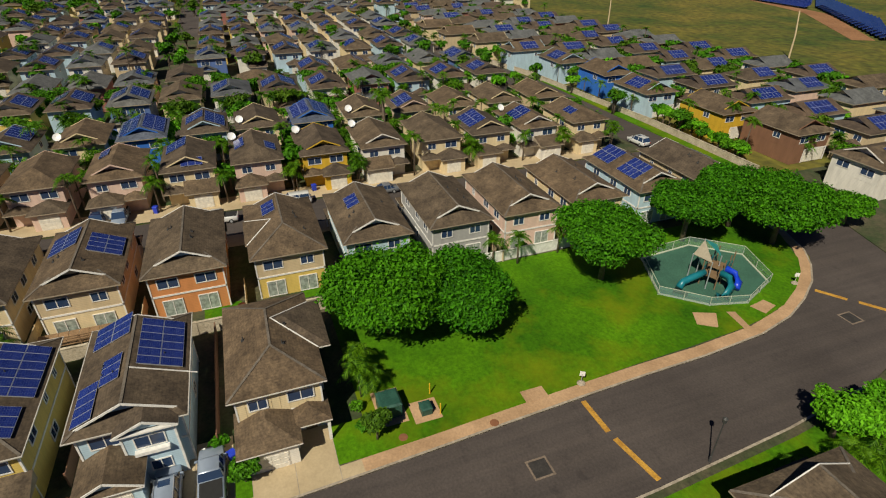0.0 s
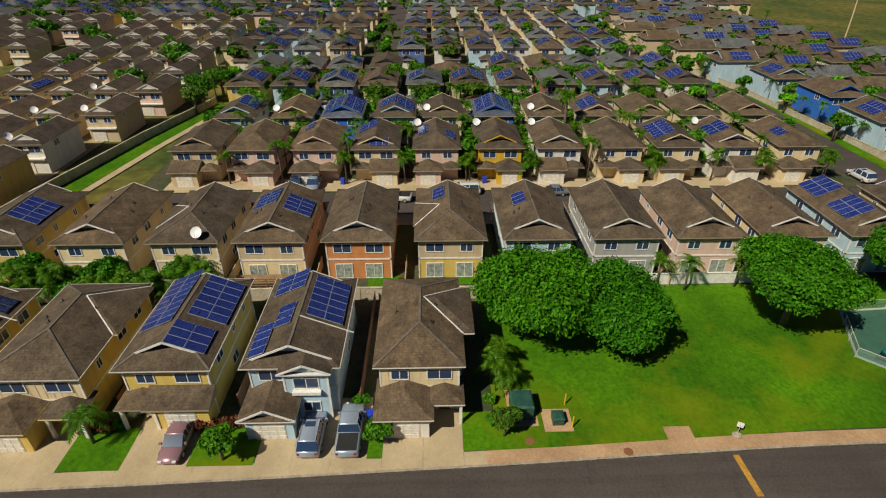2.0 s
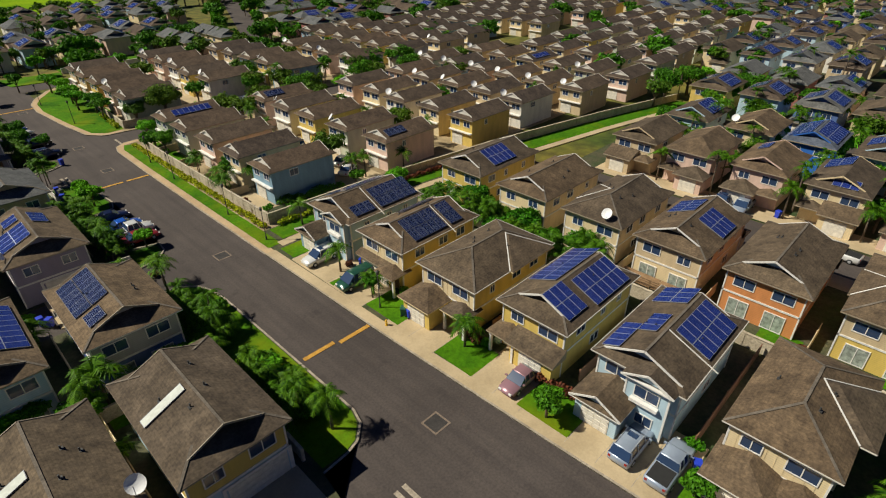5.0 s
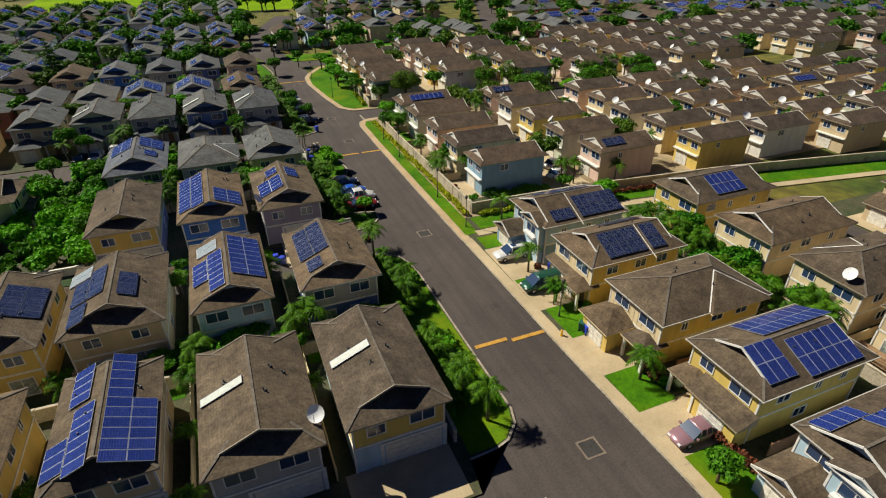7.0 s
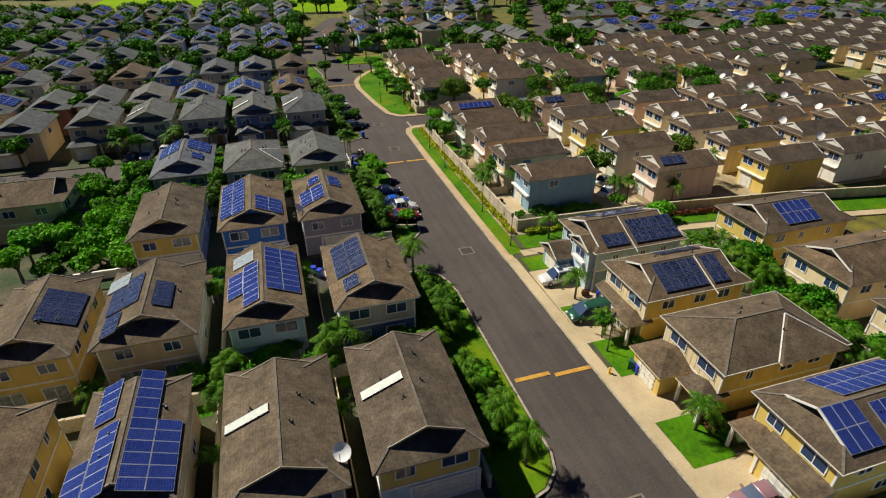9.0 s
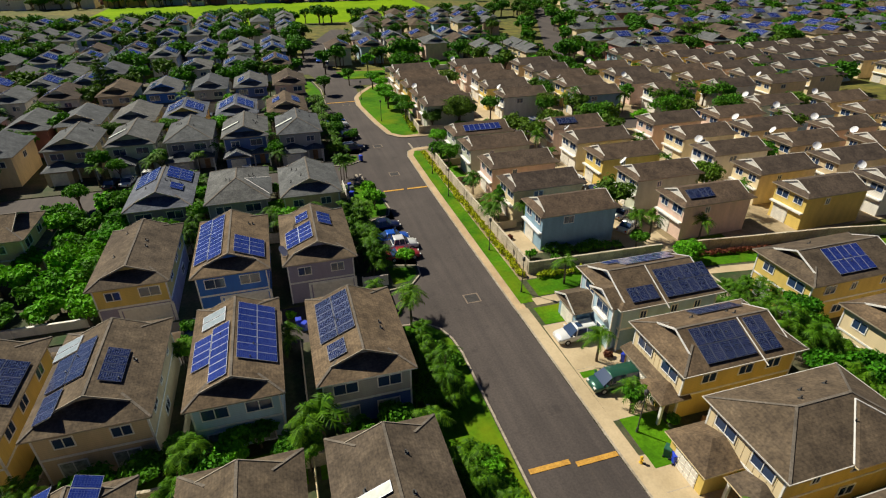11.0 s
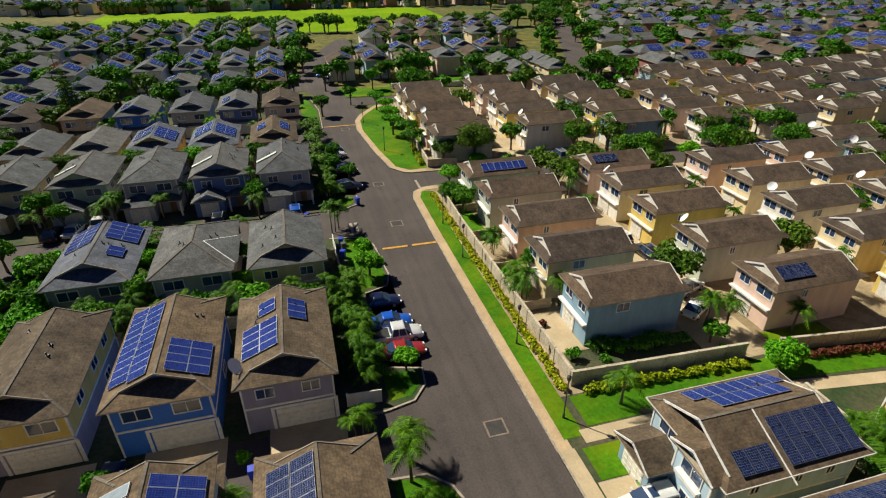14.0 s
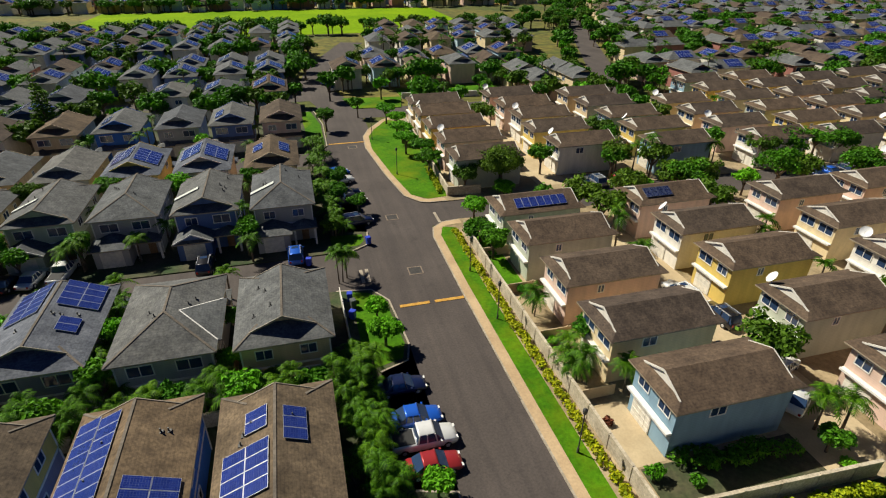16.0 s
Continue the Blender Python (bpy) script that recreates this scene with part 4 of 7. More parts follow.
        solar(e, a["side"], hw, hd, ze, a["u0"], a["v0"], a["nu"], a["nv"], a.get("kind", "blue"), detail > 1)
    for side, u in strips:
        f = slope_frame(side, hw, hd, ze)
        bm = bmesh.new()
        beam(bm, f @ Vector((u, -0.6, 0.05)), f @ Vector((u, hw * math.sqrt(1 + SLOPE * SLOPE) - 0.15, 0.05)), 0.08, 0.07)
        part("ridge_strip", bm, TRIM, e, "pale metal strip down the roof slope")
    for side, u, v in heaters:
        again("water_heater", HEATER if side == "l" else HEATER_PAIR, e, slope_frame(side, hw, hd, ze) @ pose(u, v, 0.05))
    for dx, dy, yaw in dishes:
        zb = ze + max(0, min(hw - abs(dx), hd - abs(dy))) * SLOPE
        dish(e, dx, dy, zb, yaw)
    return e

# ---- houses beside the street (fronts to the west) ----
EAST = -90
house(38.7, 1.25, EAST, 3.75, 6.3, "white", front=1.0, back=1.0, battens=WALLS["cream"], gar=("hip", -1, 2.0, 3.0, 1), cross=(1, 1.2, 3.4, 1.0, 1.0), seed=1, fascia=WALLS["white"], label="off-white two-storey house with a hip roof beside the park", group="houses along the street")
house(38.9, 11.6, EAST, 4.0, 6.4, "sky", front=0.35, back=0.5, gar=("gable", -1, 1.9, 3.0, 1), seed=2, fascia=TRIM, label="pale blue two-storey house with solar modules and a white garage door", gutter=True, group="houses along the street",
      arrays=(("l", 0.7, 0.8, 3, 2), ("l", 6.0, 2.2, 3, 1), ("l", 8.0, 0.5, 4, 1), ("r", 5.0, 0.5, 6, 2)), strips=(("r", 4.6),), wing=(1.25, 1.75, 0.9), porch=False)
house(38.9, 21.8, EAST, 3.9, 6.5, "yellow", front=0.55, back=0.55, gar=("shed", 1, 2.3, 1.6, 1), seed=3, label="yellow two-storey house with large blue solar arrays", gutter=True, group="houses along the street",
      arrays=(("l", 0.6, 0.5, 8, 2), ("r", 5.4, 0.4, 6, 2), ("r", 1.4, 0.9, 3, 2)))
house(38.2, 31.8, EAST, 4.1, 6.6, "yellow", front=1.0, back=1.0, battens=WALLS["cream"], gar=("hip", -1, 1.9, 2.9, 1), cross=(1, 2.4, 3.6, 0.4, 1.0), seed=4, fascia=WALLS["cream"], label="cream and yellow two-storey house with a hip roof", gutter=True, group="houses along the street")
house(37.8, 41.9, EAST, 3.9, 6.3, "yellow", battens=WALLS["cream"], front=0.6, back=0.5, gar=("shed", -1, 2.6, 0.6, 1), seed=5, label="yellow two-storey house with dark solar arrays and cream front siding", gutter=True, group="houses along the street",
      arrays=(("r", 2.6, 0.6, 5, 2, "dark"), ("r", 8.2, 0.6, 2, 2, "dark"), ("l", 2.0, 0.6, 5, 1, "dark")), strips=(("r", 7.9),))
# the lower wall's bluish shade is put into its steel tone
house(37.6, 51.6, EAST, 4.3, 6.0, "sky", low="steel", front=0.35, back=0.5, gar=("gable", -1, 1.8, 2.4, 1), seed=6, label="pale grey-blue two-storey house with a dark solar array", gutter=True, group="houses along the street",
      arrays=(("r", 1.6, 0.6, 3, 1, "dark"), ("r", 5.4, 0.5, 6, 2, "dark"), ("l", 1.6, 0.6, 8, 1), ("l", 2.6, 2.3, 6, 1)), strips=(("r", 5.0),), wing=(1.6, 1.75, 0.7), porch=False)
# row behind, backs to the park
BACK = 90
R2 = ((49.4, "yellow"), (38.4, "cream"), (28.0, "cream"), (18.4, "tan"), (8.5, "orange"), (-2.0, "tan"), (-12.0, "sky"), (-22.2, "grey"), (-31.8, "pink"), (-41.6, "cream"), (-51.8, "sky"), (-61.8, "tan"))
for i, (y, c) in enumerate(R2):
    arr = {0: (("l", 4.0, 0.8, 5, 2),), 3: (("r", 3.0, 0.8, 4, 2), ("l", 5.4, 0.5, 4, 2)), 5: (("r", 3.0, 2.4, 3, 1),), 6: (("r", 4.4, 2.2, 3, 1),), 10: (("r", 1, 1.2, 4, 2), ("r", 7, 1.2, 4, 2)), 11: (("l", 5, 2, 3, 1),)}.get(i, ())
    dd = {2: ((-1.8, 6.4, 175),), }.get(i, ())
    house(59.6, y, BACK, 4.15, 7.0, c, low={5: "yellow", 3: "cream"}.get(i), front=0.5, back=(1.0 if i in (2, 5) else 0.5), gar=("shed", -1, 2.4, 2.0, 2), seed=20 + i, arrays=arr, dishes=dd, gablet={4: "sky", 6: "sky", 7: "tan"}.get(i),
          label="%s two-storey house with sliding doors towards the back yard" % {"sky": "pale blue", "orange": "salmon orange"}.get(c, c), group="houses of the second row", cross=((1, 0.5, 3.0, 0.2, 1.0) if i in (2, 5) else None))
# rows beyond the second street
R3 = ((37.4, "tan"), (28.4, "pink"), (18.6, "pink"), (8.9, "cream"), (-0.8, "pink"), (-10.9, "gold"), (-20.4, "white"), (-30.3, "cream"), (-39.6, "cream"), (-48.8, "white"), (-59.2, "cream"))
for i, (y, c) in enumerate(R3):
    arr = {2: (("l", 2, 1.5, 3, 1),), 3: (("l", 1.4, 0.8, 4, 2), ("f", 3.0, 0.8, 3, 1)), 4: (("l", 3, 1, 4, 1), ("r", 3, 1, 3, 1)), 8: (("l", 3, 0.8, 6, 2),), 9: (("l", 4, 1, 4, 2),), 10: (("l", 6, 1.4, 3, 1),)}.get(i, ())
    house(87.4, y, EAST, 3.9, 6.0, c, front=(0.45, 1.0, 0.5)[i % 3], back=0.5, gar=(("shed", "hip", "hip")[i % 3], 1 if i % 2 else -1, 2.0, 2.4, 1), seed=40 + i, arrays=arr, detail=1, dishes=(((-3.2, 4.0, 10),) if i in (4, 5, 6, 9) else ()),
          label="%s two-storey house facing the second street" % {"gold": "golden yellow"}.get(c, c), group="houses of the third row")
R4 = ((36.0, "sky"), (25.5, "cream"), (16.5, "blue"), (6.7, "sky"), (-2.2, "cream"), (-11.8, "blue"), (-21.5, "cream"), (-31, "pink"), (-40.5, "tan"), (-50, "cream"), (-60, "tan"))
for i, (y, c) in enumerate(R4):
    arr = {0: (("l", 4, 1, 5, 2),), 2: (("r", 2, 0.6, 8, 2), ("l", 2, 0.6, 8, 2)), 3: (("l", 2, 0.6, 6, 2), ("r", 3, 1, 4, 2)), 5: (("r", 2, 0.6, 7, 2), ("l", 2, .6, 8, 2)), 7: (("r", 4, 1, 5, 2),)}.get(i, ())
    house(103.6, y, BACK, 3.9, 5.6, c, front=0.5, back=0.5, roof=ROOF_BLUE if i in (2, 5) else ROOF, gar=("hip", 1, 2.0, 2.0, 1), seed=60 + i, arrays=arr, detail=1, dishes=(((3.0, 3.5, 175),) if i in (1, 4, 6) else ()), label="%s two-storey house among palms" % {"sky": "pale blue"}.get(c, c), group="houses of the fourth row")

# ---- houses west of the street ----
W = [(7.1, 33.6, 0, 4.1, 6.6, "yellow", dict(low="sky", heaters=(("l", 6.4, 2.3),), seed=101, gar=("none", 1, 2.5, 0.0, 1), front=0.5)),
     (-2.5, 33.2, 0, 4.1, 6.6, "grey", dict(heaters=(("l", 6.3, 2.1),), seed=102, gar=("none", 1, 2.5, 0.0, 1), dishes=((3.9, -4.4, -30),))),
     (-12.6, 34.8, 0, 3.6, 5.9, "tan", dict(seed=103, arrays=(("l", 0.6, 1.3, 4, 1), ("l", 5.2, 1.9, 6, 1), ("l", 7.6, 0.2, 3, 1), ("r", 0.5, 0.3, 6, 2), ("r", 6.5, 1.97, 5, 1)), gar=("none", 1, 2.5, 0.0, 1))),
     (-22.5, 34.8, 0, 3.9, 6.0, "yellow", dict(seed=104)),
     (7.1, 51.7, 180, 4.15, 6.3, "grey", dict(low="navy", fascia=TRIM, seed=105, arrays=(("r", 2.0, 1.0, 6, 1, "dark"), ("r", 2.0, 2.7, 6, 1, "dark"), ("r", 8.6, 1.5, 2, 1, "dark")))),
     (-3.2, 52.4, 180, 3.8, 6.8, "sky", dict(seed=106, arrays=(("l", 3.4, 0.5, 8, 2), ("r", 5.0, 2.2, 7, 1), ("r", 5.6, 0.5, 4, 1)), heaters=(("r", 3.4, 2.2),))),
     (-13.4, 52.3, 180, 4.4, 6.4, "tan", dict(seed=107, arrays=(("r", 3.6, 2.5, 5, 1, "dark"), ("r", 4.6, 0.8, 4, 1, "dark"), ("r", 9.0, 1.0, 3, 1, "dark"), ("l", 3.2, 2.6, 4, 1, "dark")), heaters=(("r", 3.2, 1.2),))),
     (-23.0, 52.3, 180, 4.0, 6.4, "yellow", dict(seed=108, arrays=(("l", 4.0, 0.5, 5, 2, "dark"),))),
     (-33, 52, 180, 4.0, 6.4, "tan", dict(seed=109)), (-33, 34, 0, 4.0, 6.4, "grey", dict(seed=110)),
     (5.2, 71.4, 0, 4.1, 6.5, "lilac", dict(low="lilac", seed=111, arrays=(("l", 6.2, 0.8, 4, 2), ("l", 3.2, 2.3, 2, 1), ("r", 6.4, 2.3, 3, 1)), gar=("none", 1, 2.5, 0.0, 1), dishes=((-3.9, -4.6, 70),))),
     (-4.2, 71.9, 0, 4.1, 6.9, "blue", dict(seed=112, arrays=(("l", 1.6, 0.4, 10, 1), ("l", 2.0, 2.1, 10, 1), ("r", 1.9, 0.6, 4, 2)), gar=("none", 1, 2.5, 0.0, 1))),
     (-14.2, 72.4, 0, 4.0, 6.9, "yellow", dict(low="lilac", seed=113, gar=("none", 1, 2.5, 0.0, 1))),
     (5.8, 89.1, 180, 4.25, 5.9, "tan", dict(roof=ROOF_GREY, seed=114)),
     (-4.0, 89.9, 180, 4.3, 6.3, "grey", dict(roof=ROOF_GREY, front=1.0, back=1.0, seed=115, cross=(-1, 1.5, 3.2, 0.3, 1.0))),
     (-14.0, 90.6, 180, 4.3, 6.4, "lilac", dict(roof=ROOF_BLUE, seed=116, arrays=(("r", 1.2, 0.8, 5, 2), ("l", 7.6, 0.8, 4, 2), ("l", 4.0, 1.6, 2, 1)))),
     (-34, 84, 90, 4.2, 6.2, "tan", dict(seed=117))]
for i, x in enumerate((6.0, -3.5, -13.0, -22.4, -32)):
    W.append((x, 117.6 + 0.5 * i, 0, 4.1, 6.2, ("grey", "navy", "grey", "sage", "tan")[i], dict(roof=ROOF_GREY, seed=120 + i, heaters=(("l", 7.5, 1.8),) if i in (0, 1, 3) else (), gar=("gable" if i in (1, 3) else "hip", -1, 2.0, 2.6, 1), front=1.0 if i in (0, 2) else 0.35)))
for i, x in enumerate((4.6, -5.4, -15.2, -24.4, -34)):
    W.append((x, 132.4 + 0.4 * i, 180, 4.1, 6.0, ("tan", "pink", "yellow", "grey", "tan")[i], dict(seed=130 + i, roof=(ROOF, ROOF_BLUE, ROOF_BLUE, ROOF_GREY, ROOF_GREY)[i], arrays=((("r", 3, 0.8, 5, 2), ("l", 3, 0.8, 5, 2)) if i in (1, 2) else (("r", 4, 1.5, 3, 1), ("l", 4, 1.5, 4, 1)) if i == 0 else ()), detail=1)))
for i, x in enumerate((6.2, -2.8, -12.0, -22.2, -32)):
    W.append((x, 156.4, 0, 4.0, 6.0, ("pink", "navy", "grey", "blue", "tan")[i], dict(seed=140 + i, roof=(ROOF, ROOF_GREY, ROOF_GREY, ROOF_GREY, ROOF)[i], detail=1, arrays=((("l", 5, 1.2, 4, 1),) if i in (1, 3) else ()))))
for x, y, r, hw, hd, c, kw in W:
    kw.setdefault("front", 0.5)
    kw.setdefault("roof", ROOF_TAN)
    kw.setdefault("back", 0.5)
    kw.setdefault("rake", RAKE)
    kw.setdefault("gar", ("shed", 1, 2.6, 0.5, 1))
    house(x, y, r, hw, hd, c, label="%s two-storey house with a gablet roof" % {"sky": "pale blue", "lilac": "grey lilac", "navy": "dark blue"}.get(c, c), group="houses west of the street", **kw)
# corner house south of the side street and the houses below it
house(7.8, -29.4, 90, 4.9, 6.2, "tan", gar=("shed", 1, 2.6, 0.4, 1), seed=150, label="two-storey house backing on the street", group="houses west of the street")


# ---- townhouses with gabled ends ----
def townhouse(x, y, wall, roof, seed, flip=False, low=None, solarp=False):
    """Narrow two-storey townhouse, ridge towards the east, garage and windows in its west end."""
    rg = random.Random(seed)
    e = house(x, y, 90 if flip else -90, 3.2, 5.9, wall, roof=roof, front=0.3, back=0.3, ze=5.2, low=low or wall, gar=None, seed=seed, detail=1, gablet="white", ov=0.12,
              label="narrow %s townhouse with a brown gabled roof" % {"sky": "pale blue", "steel": "shade-toned blue"}.get(wall, wall), group="townhouses", arrays=((("l", 3, 0.8, 6, 2),) if solarp else ()))
    bw, bd = 2.7, 5.35
    again("garage_door", GAR[2], e, pose(0, bd * 1.0 + 0.02, 0, 0, 0, 180))
    if not flip:
        again("garage_door", GAR[1], e, pose(-0.9, -bd - 0.02, 0))
    bm = bmesh.new()
    box(bm, (-bw, -bd - 0.5, 2.5), (bw, -bd, 2.7))
    part("trim_band", bm, TRIM, e)
    return e


# the first, steel, is a pale wall darkened to its shaded tone
TW = ("steel", "cream", "pink", "cream", "sage", "yellow", "tan", "white", "cream", "tan")
TH = [townhouse(-300, -300 + 12 * k, c, ROOF_RED, 200 + k) for k, c in enumerate(TW)]
place = [(39.0, 71.0, 0), (38.7, 79.6, 3), (38.8, 88.4, 2), (38.4, 97.4, 4), (38.2, 105.2, 4), (58.4, 68.3, 2), (57.6, 77.8, 4), (57.3, 87.0, 5), (57.1, 95.2, 7), (56.9, 103.6, 2)]
rg = random.Random(5)
for x, y0, y1 in ((76.2, 65.8, 107), (91.5, 66, 106), (106, 62, 106), (122, 60, 106), (38.5, 125.5, 163), (56.5, 127.5, 164), (74, 124, 165), (92, 122, 150), (108, 121, 165), (124, 121, 165)):
    y = y0
    while y < y1:
        place.append((x + rg.uniform(-0.6, 0.6), y, rg.randrange(len(TW))))
        y += 8.7
for i, (x, y, k) in enumerate(place):
    e = copy_thing(TH[(4 if x < 50 else 7) if 120 < y < 130 and x < 60 else k], pose(x, y, 0.11, 0, 0, -90))
    if i == 4:
        solar(e, "r", 3.2, 5.9, 5.2, 2.4, 0.9, 7, 1)
    elif i in (5, 9):
        solar(e, "r", 3.2, 5.9, 5.2, 1.6, 1.2, 4, 1, "dark")
    elif rg.random() < 0.1:
        solar(e, "r", 3.2, 5.9, 5.2, 2.4, 0.9, 6, 1, "blue", False)
    if i in (6, 8, 12, 17, 21) or (i > 12 and rg.random() < 0.3):
        dish(e, -2.6, -4.6, 5.4, rg.uniform(-40, 60))
spots = []
for x in (140, 156, 172, 188, 204, 220):
    y = 62 + (x - 140) * 0.1
    while y < 168:
        if rg.random() < 0.95 and abs(y - 112) > 6:
            spots.append((rg.randrange(len(TW)), pose(x + rg.uniform(-0.6, 0.6), y, 0.05, 0, 0, -90)))
        y += 8.9
merge_copies("far_townhouses", "rows of brown-roofed townhouses far beyond the street", "houses", TH, spots)
discard(TH)

# ---- the wider neighbourhood: a few houses repeated on a street grid ----
FT = []
for k, (c, f, b, sol) in enumerate((("cream", 0.5, 0.5, 0), ("cream", 1.0, 1.0, 1), ("white", 0.5, 0.5, 1), ("sky", 0.5, 0.4, 2), ("pink", 1.0, 0.5, 1), ("yellow", 0.45, 0.45, 2), ("white", 0.5, 1.0, 1), ("white", 0.5, 0.5, 1), ("navy", 0.5, 0.5, 2), ("cream", 0.5, 0.5, 0), ("rose", 0.5, 0.5, 0), ("tan", 0.5, 0.5, 2))):
    FT.append(house(-300, -300 + 15 * k, 0, 4.1, 5.9, c, roof=(ROOF_GREY, ROOF, ROOF_GREY, ROOF_RED)[k % 4], front=f, back=b, gar=(("hip", "shed", "gable")[k % 3], (-1, 1)[k % 2], 2.1, 2.2, 1), detail=0, seed=300 + k, vents=False, porch=False, gablet="white" if k % 2 else None,
                    arrays=((("r", 3, 0.7, 6, 2), ("l", 3, 0.7, 5, 2)) if sol == 2 else (("l", 4, 0.7, 5, 2),) if sol else ()), label="two-storey %s house with a shingle roof farther off" % {"sky": "pale blue", "navy": "dark blue"}.get(c, c), group="houses of the wider neighbourhood"))
rg = random.Random(11)
LOTS, GAPS, FAR_SPOTS, far_things = [], [], [], 0


def far(x, y, r, k=None):
    """A house of the wider neighbourhood: its own thing near by, part of the joined rest farther off."""
    global far_things
    if k is None:
        # west of x 20, greyer and bluer picks put cool haze into the colours
        k = rg.choice((0, 2, 2, 3, 6, 7, 8, 8, 10, 5)) if x < 20 else rg.randrange(len(FT))
    LOTS.append((x, y))
    m = pose(x + rg.uniform(-0.7, 0.7), y + rg.uniform(-0.4, 0.4), 0.05, 0, 0, r)
    if math.hypot(x - 4, y - 20) < 168 and far_things < 130:
        far_things += 1
        copy_thing(FT[k], m)
    else:
        FAR_SPOTS.append((k, m))


for x, r in ((127, -90), (144, 90), (168, -90), (184.5, 90), (207, -90), (224, 90), (248, -90), (265, 90), (288, -90), (305, 90), (328, -90), (345, 90), (368, -90), (385, 90), (408, -90)):
    y = -58 if x < 150 else -54
    if x > 260:
        y = -140 + (x - 260) * 0.2
    while y < (42 if x < 150 else 56):
        if not (x > 150 and abs(y - 15) < 8.5) and not (x == 144 and abs(y + 5) < 8):
            far(x, y, r)
        y += 9.9
for i, (x, y, c, r) in enumerate(((98.9, -84.5, "sky", -90), (115.7, -86, "blue", -90), (131, -83, "sky", -90), (82.2, -89, "gold", -90), (68.5, -92, "brown", -90), (147, -80, "sky", 0), (163, -76, "cream", 0), (179, -72, "tan", 0), (195, -70, "cream", 0), (51, -92, "white", 0))):
    LOTS.append((x, y))
    house(x, y, r, 4.4, 6.2, c, gar=("none", 1, 2.5, 0.0, 1), detail=1, seed=340 + i, arrays=((("l", 4, 0.8, 5, 2),) if i in (0, 2, 5, 9) else ()), label="%s two-storey house across the cross street" % {"sky": "pale blue", "gold": "golden yellow"}.get(c, c), group="houses across the cross street")
for j, y0 in enumerate((-104, -121, -137)):
    for i in range(17):
        x = 62 + i * 11.5 + (j % 2) * 3
        y = y0 + 0.16 * (x - 70)
        if y > -150 + 0.1 * (x - 100):
            far(x, y, 180 if j % 2 == 0 else 0)
far(38, -94, 0, 0)
for y in (168, 181, 202, 215, 243, 256, 274, 287):
    for i in range(17):
        x = -40 - i * 10.2 if y == 168 else 4 - i * 10.6 + (6 if y > 225 else 0)
        if (y == 168 or x < 12) and rg.random() < 0.95:
            far(x, y, 0 if y in (181, 215, 256, 287) else 180)
for y in (118, 133, 156):
    for i in range(8):
        far(-43 - i * 10.2, y, 0 if y != 133 else 180)
for y in (34, 52, 72, 90):
    for i in range(5):
        far(-45 - i * 10.2, y, 0 if y in (34, 72) else 180)
for x in (70, 81):
    for y in (177.5, 187.5):
        far(x, y, 180, rg.choice((0, 4, 6)))
for y, x0, x1 in ((202, 24, 76), (217, 34, 84), (246, 40, 96), (262, 44, 100), (282, 50, 110)):
    x = x0
    while x < x1:
        far(x, y, 0 if y in (217, 262) else 180, rg.choice((3, 4, 1, 6, 0, 8, 7)))
        x += 10.5
for y in (176, 191, 214, 229, 252, 267, 290, 312, 330, 350, 372, 392, 412):
    x = 98 + (y - 176) * 0.48
    xe = x + 230
    while x < xe:
        if rg.random() < 0.84:
            far(x + 6, y + 0.04 * (x - 98), rg.choice((0, 180, 90)), rg.choice((0, 1, 4, 2, 6, 10, 7, 11)))
        else:
            GAPS.append((x + 6, y + 0.04 * (x - 98)))
        x += 11.5
for x in (236, 252, 274, 290, 312, 328, 350, 366):
    y = 66
    while y < 180:
        if rg.random() < 0.95:
            far(x, y, rg.choice((-90, 90)), rg.choice((0, 1, 4, 11, 6, 3, 5)))
        y += 10.2
for i in range(6):
    for j in range(34):
        x, y = -200 + j * 11.6 + rg.uniform(-2, 2), 408 + i * 17 + rg.uniform(-2, 2)
        if x < 195 - i * 2:
            far(x, y, rg.choice((0, 90, 180)))
for t in FT:
    bm = bmesh.new()
    box(bm, (-3.6, -9.6, 0.02), (3.6, -5.3, 0.1))
    part("apron", bm, CONCRETE, t)
merge_copies("far_houses", "close-set houses of the wider neighbourhood with shingle roofs", "houses", FT, FAR_SPOTS)
discard(FT)

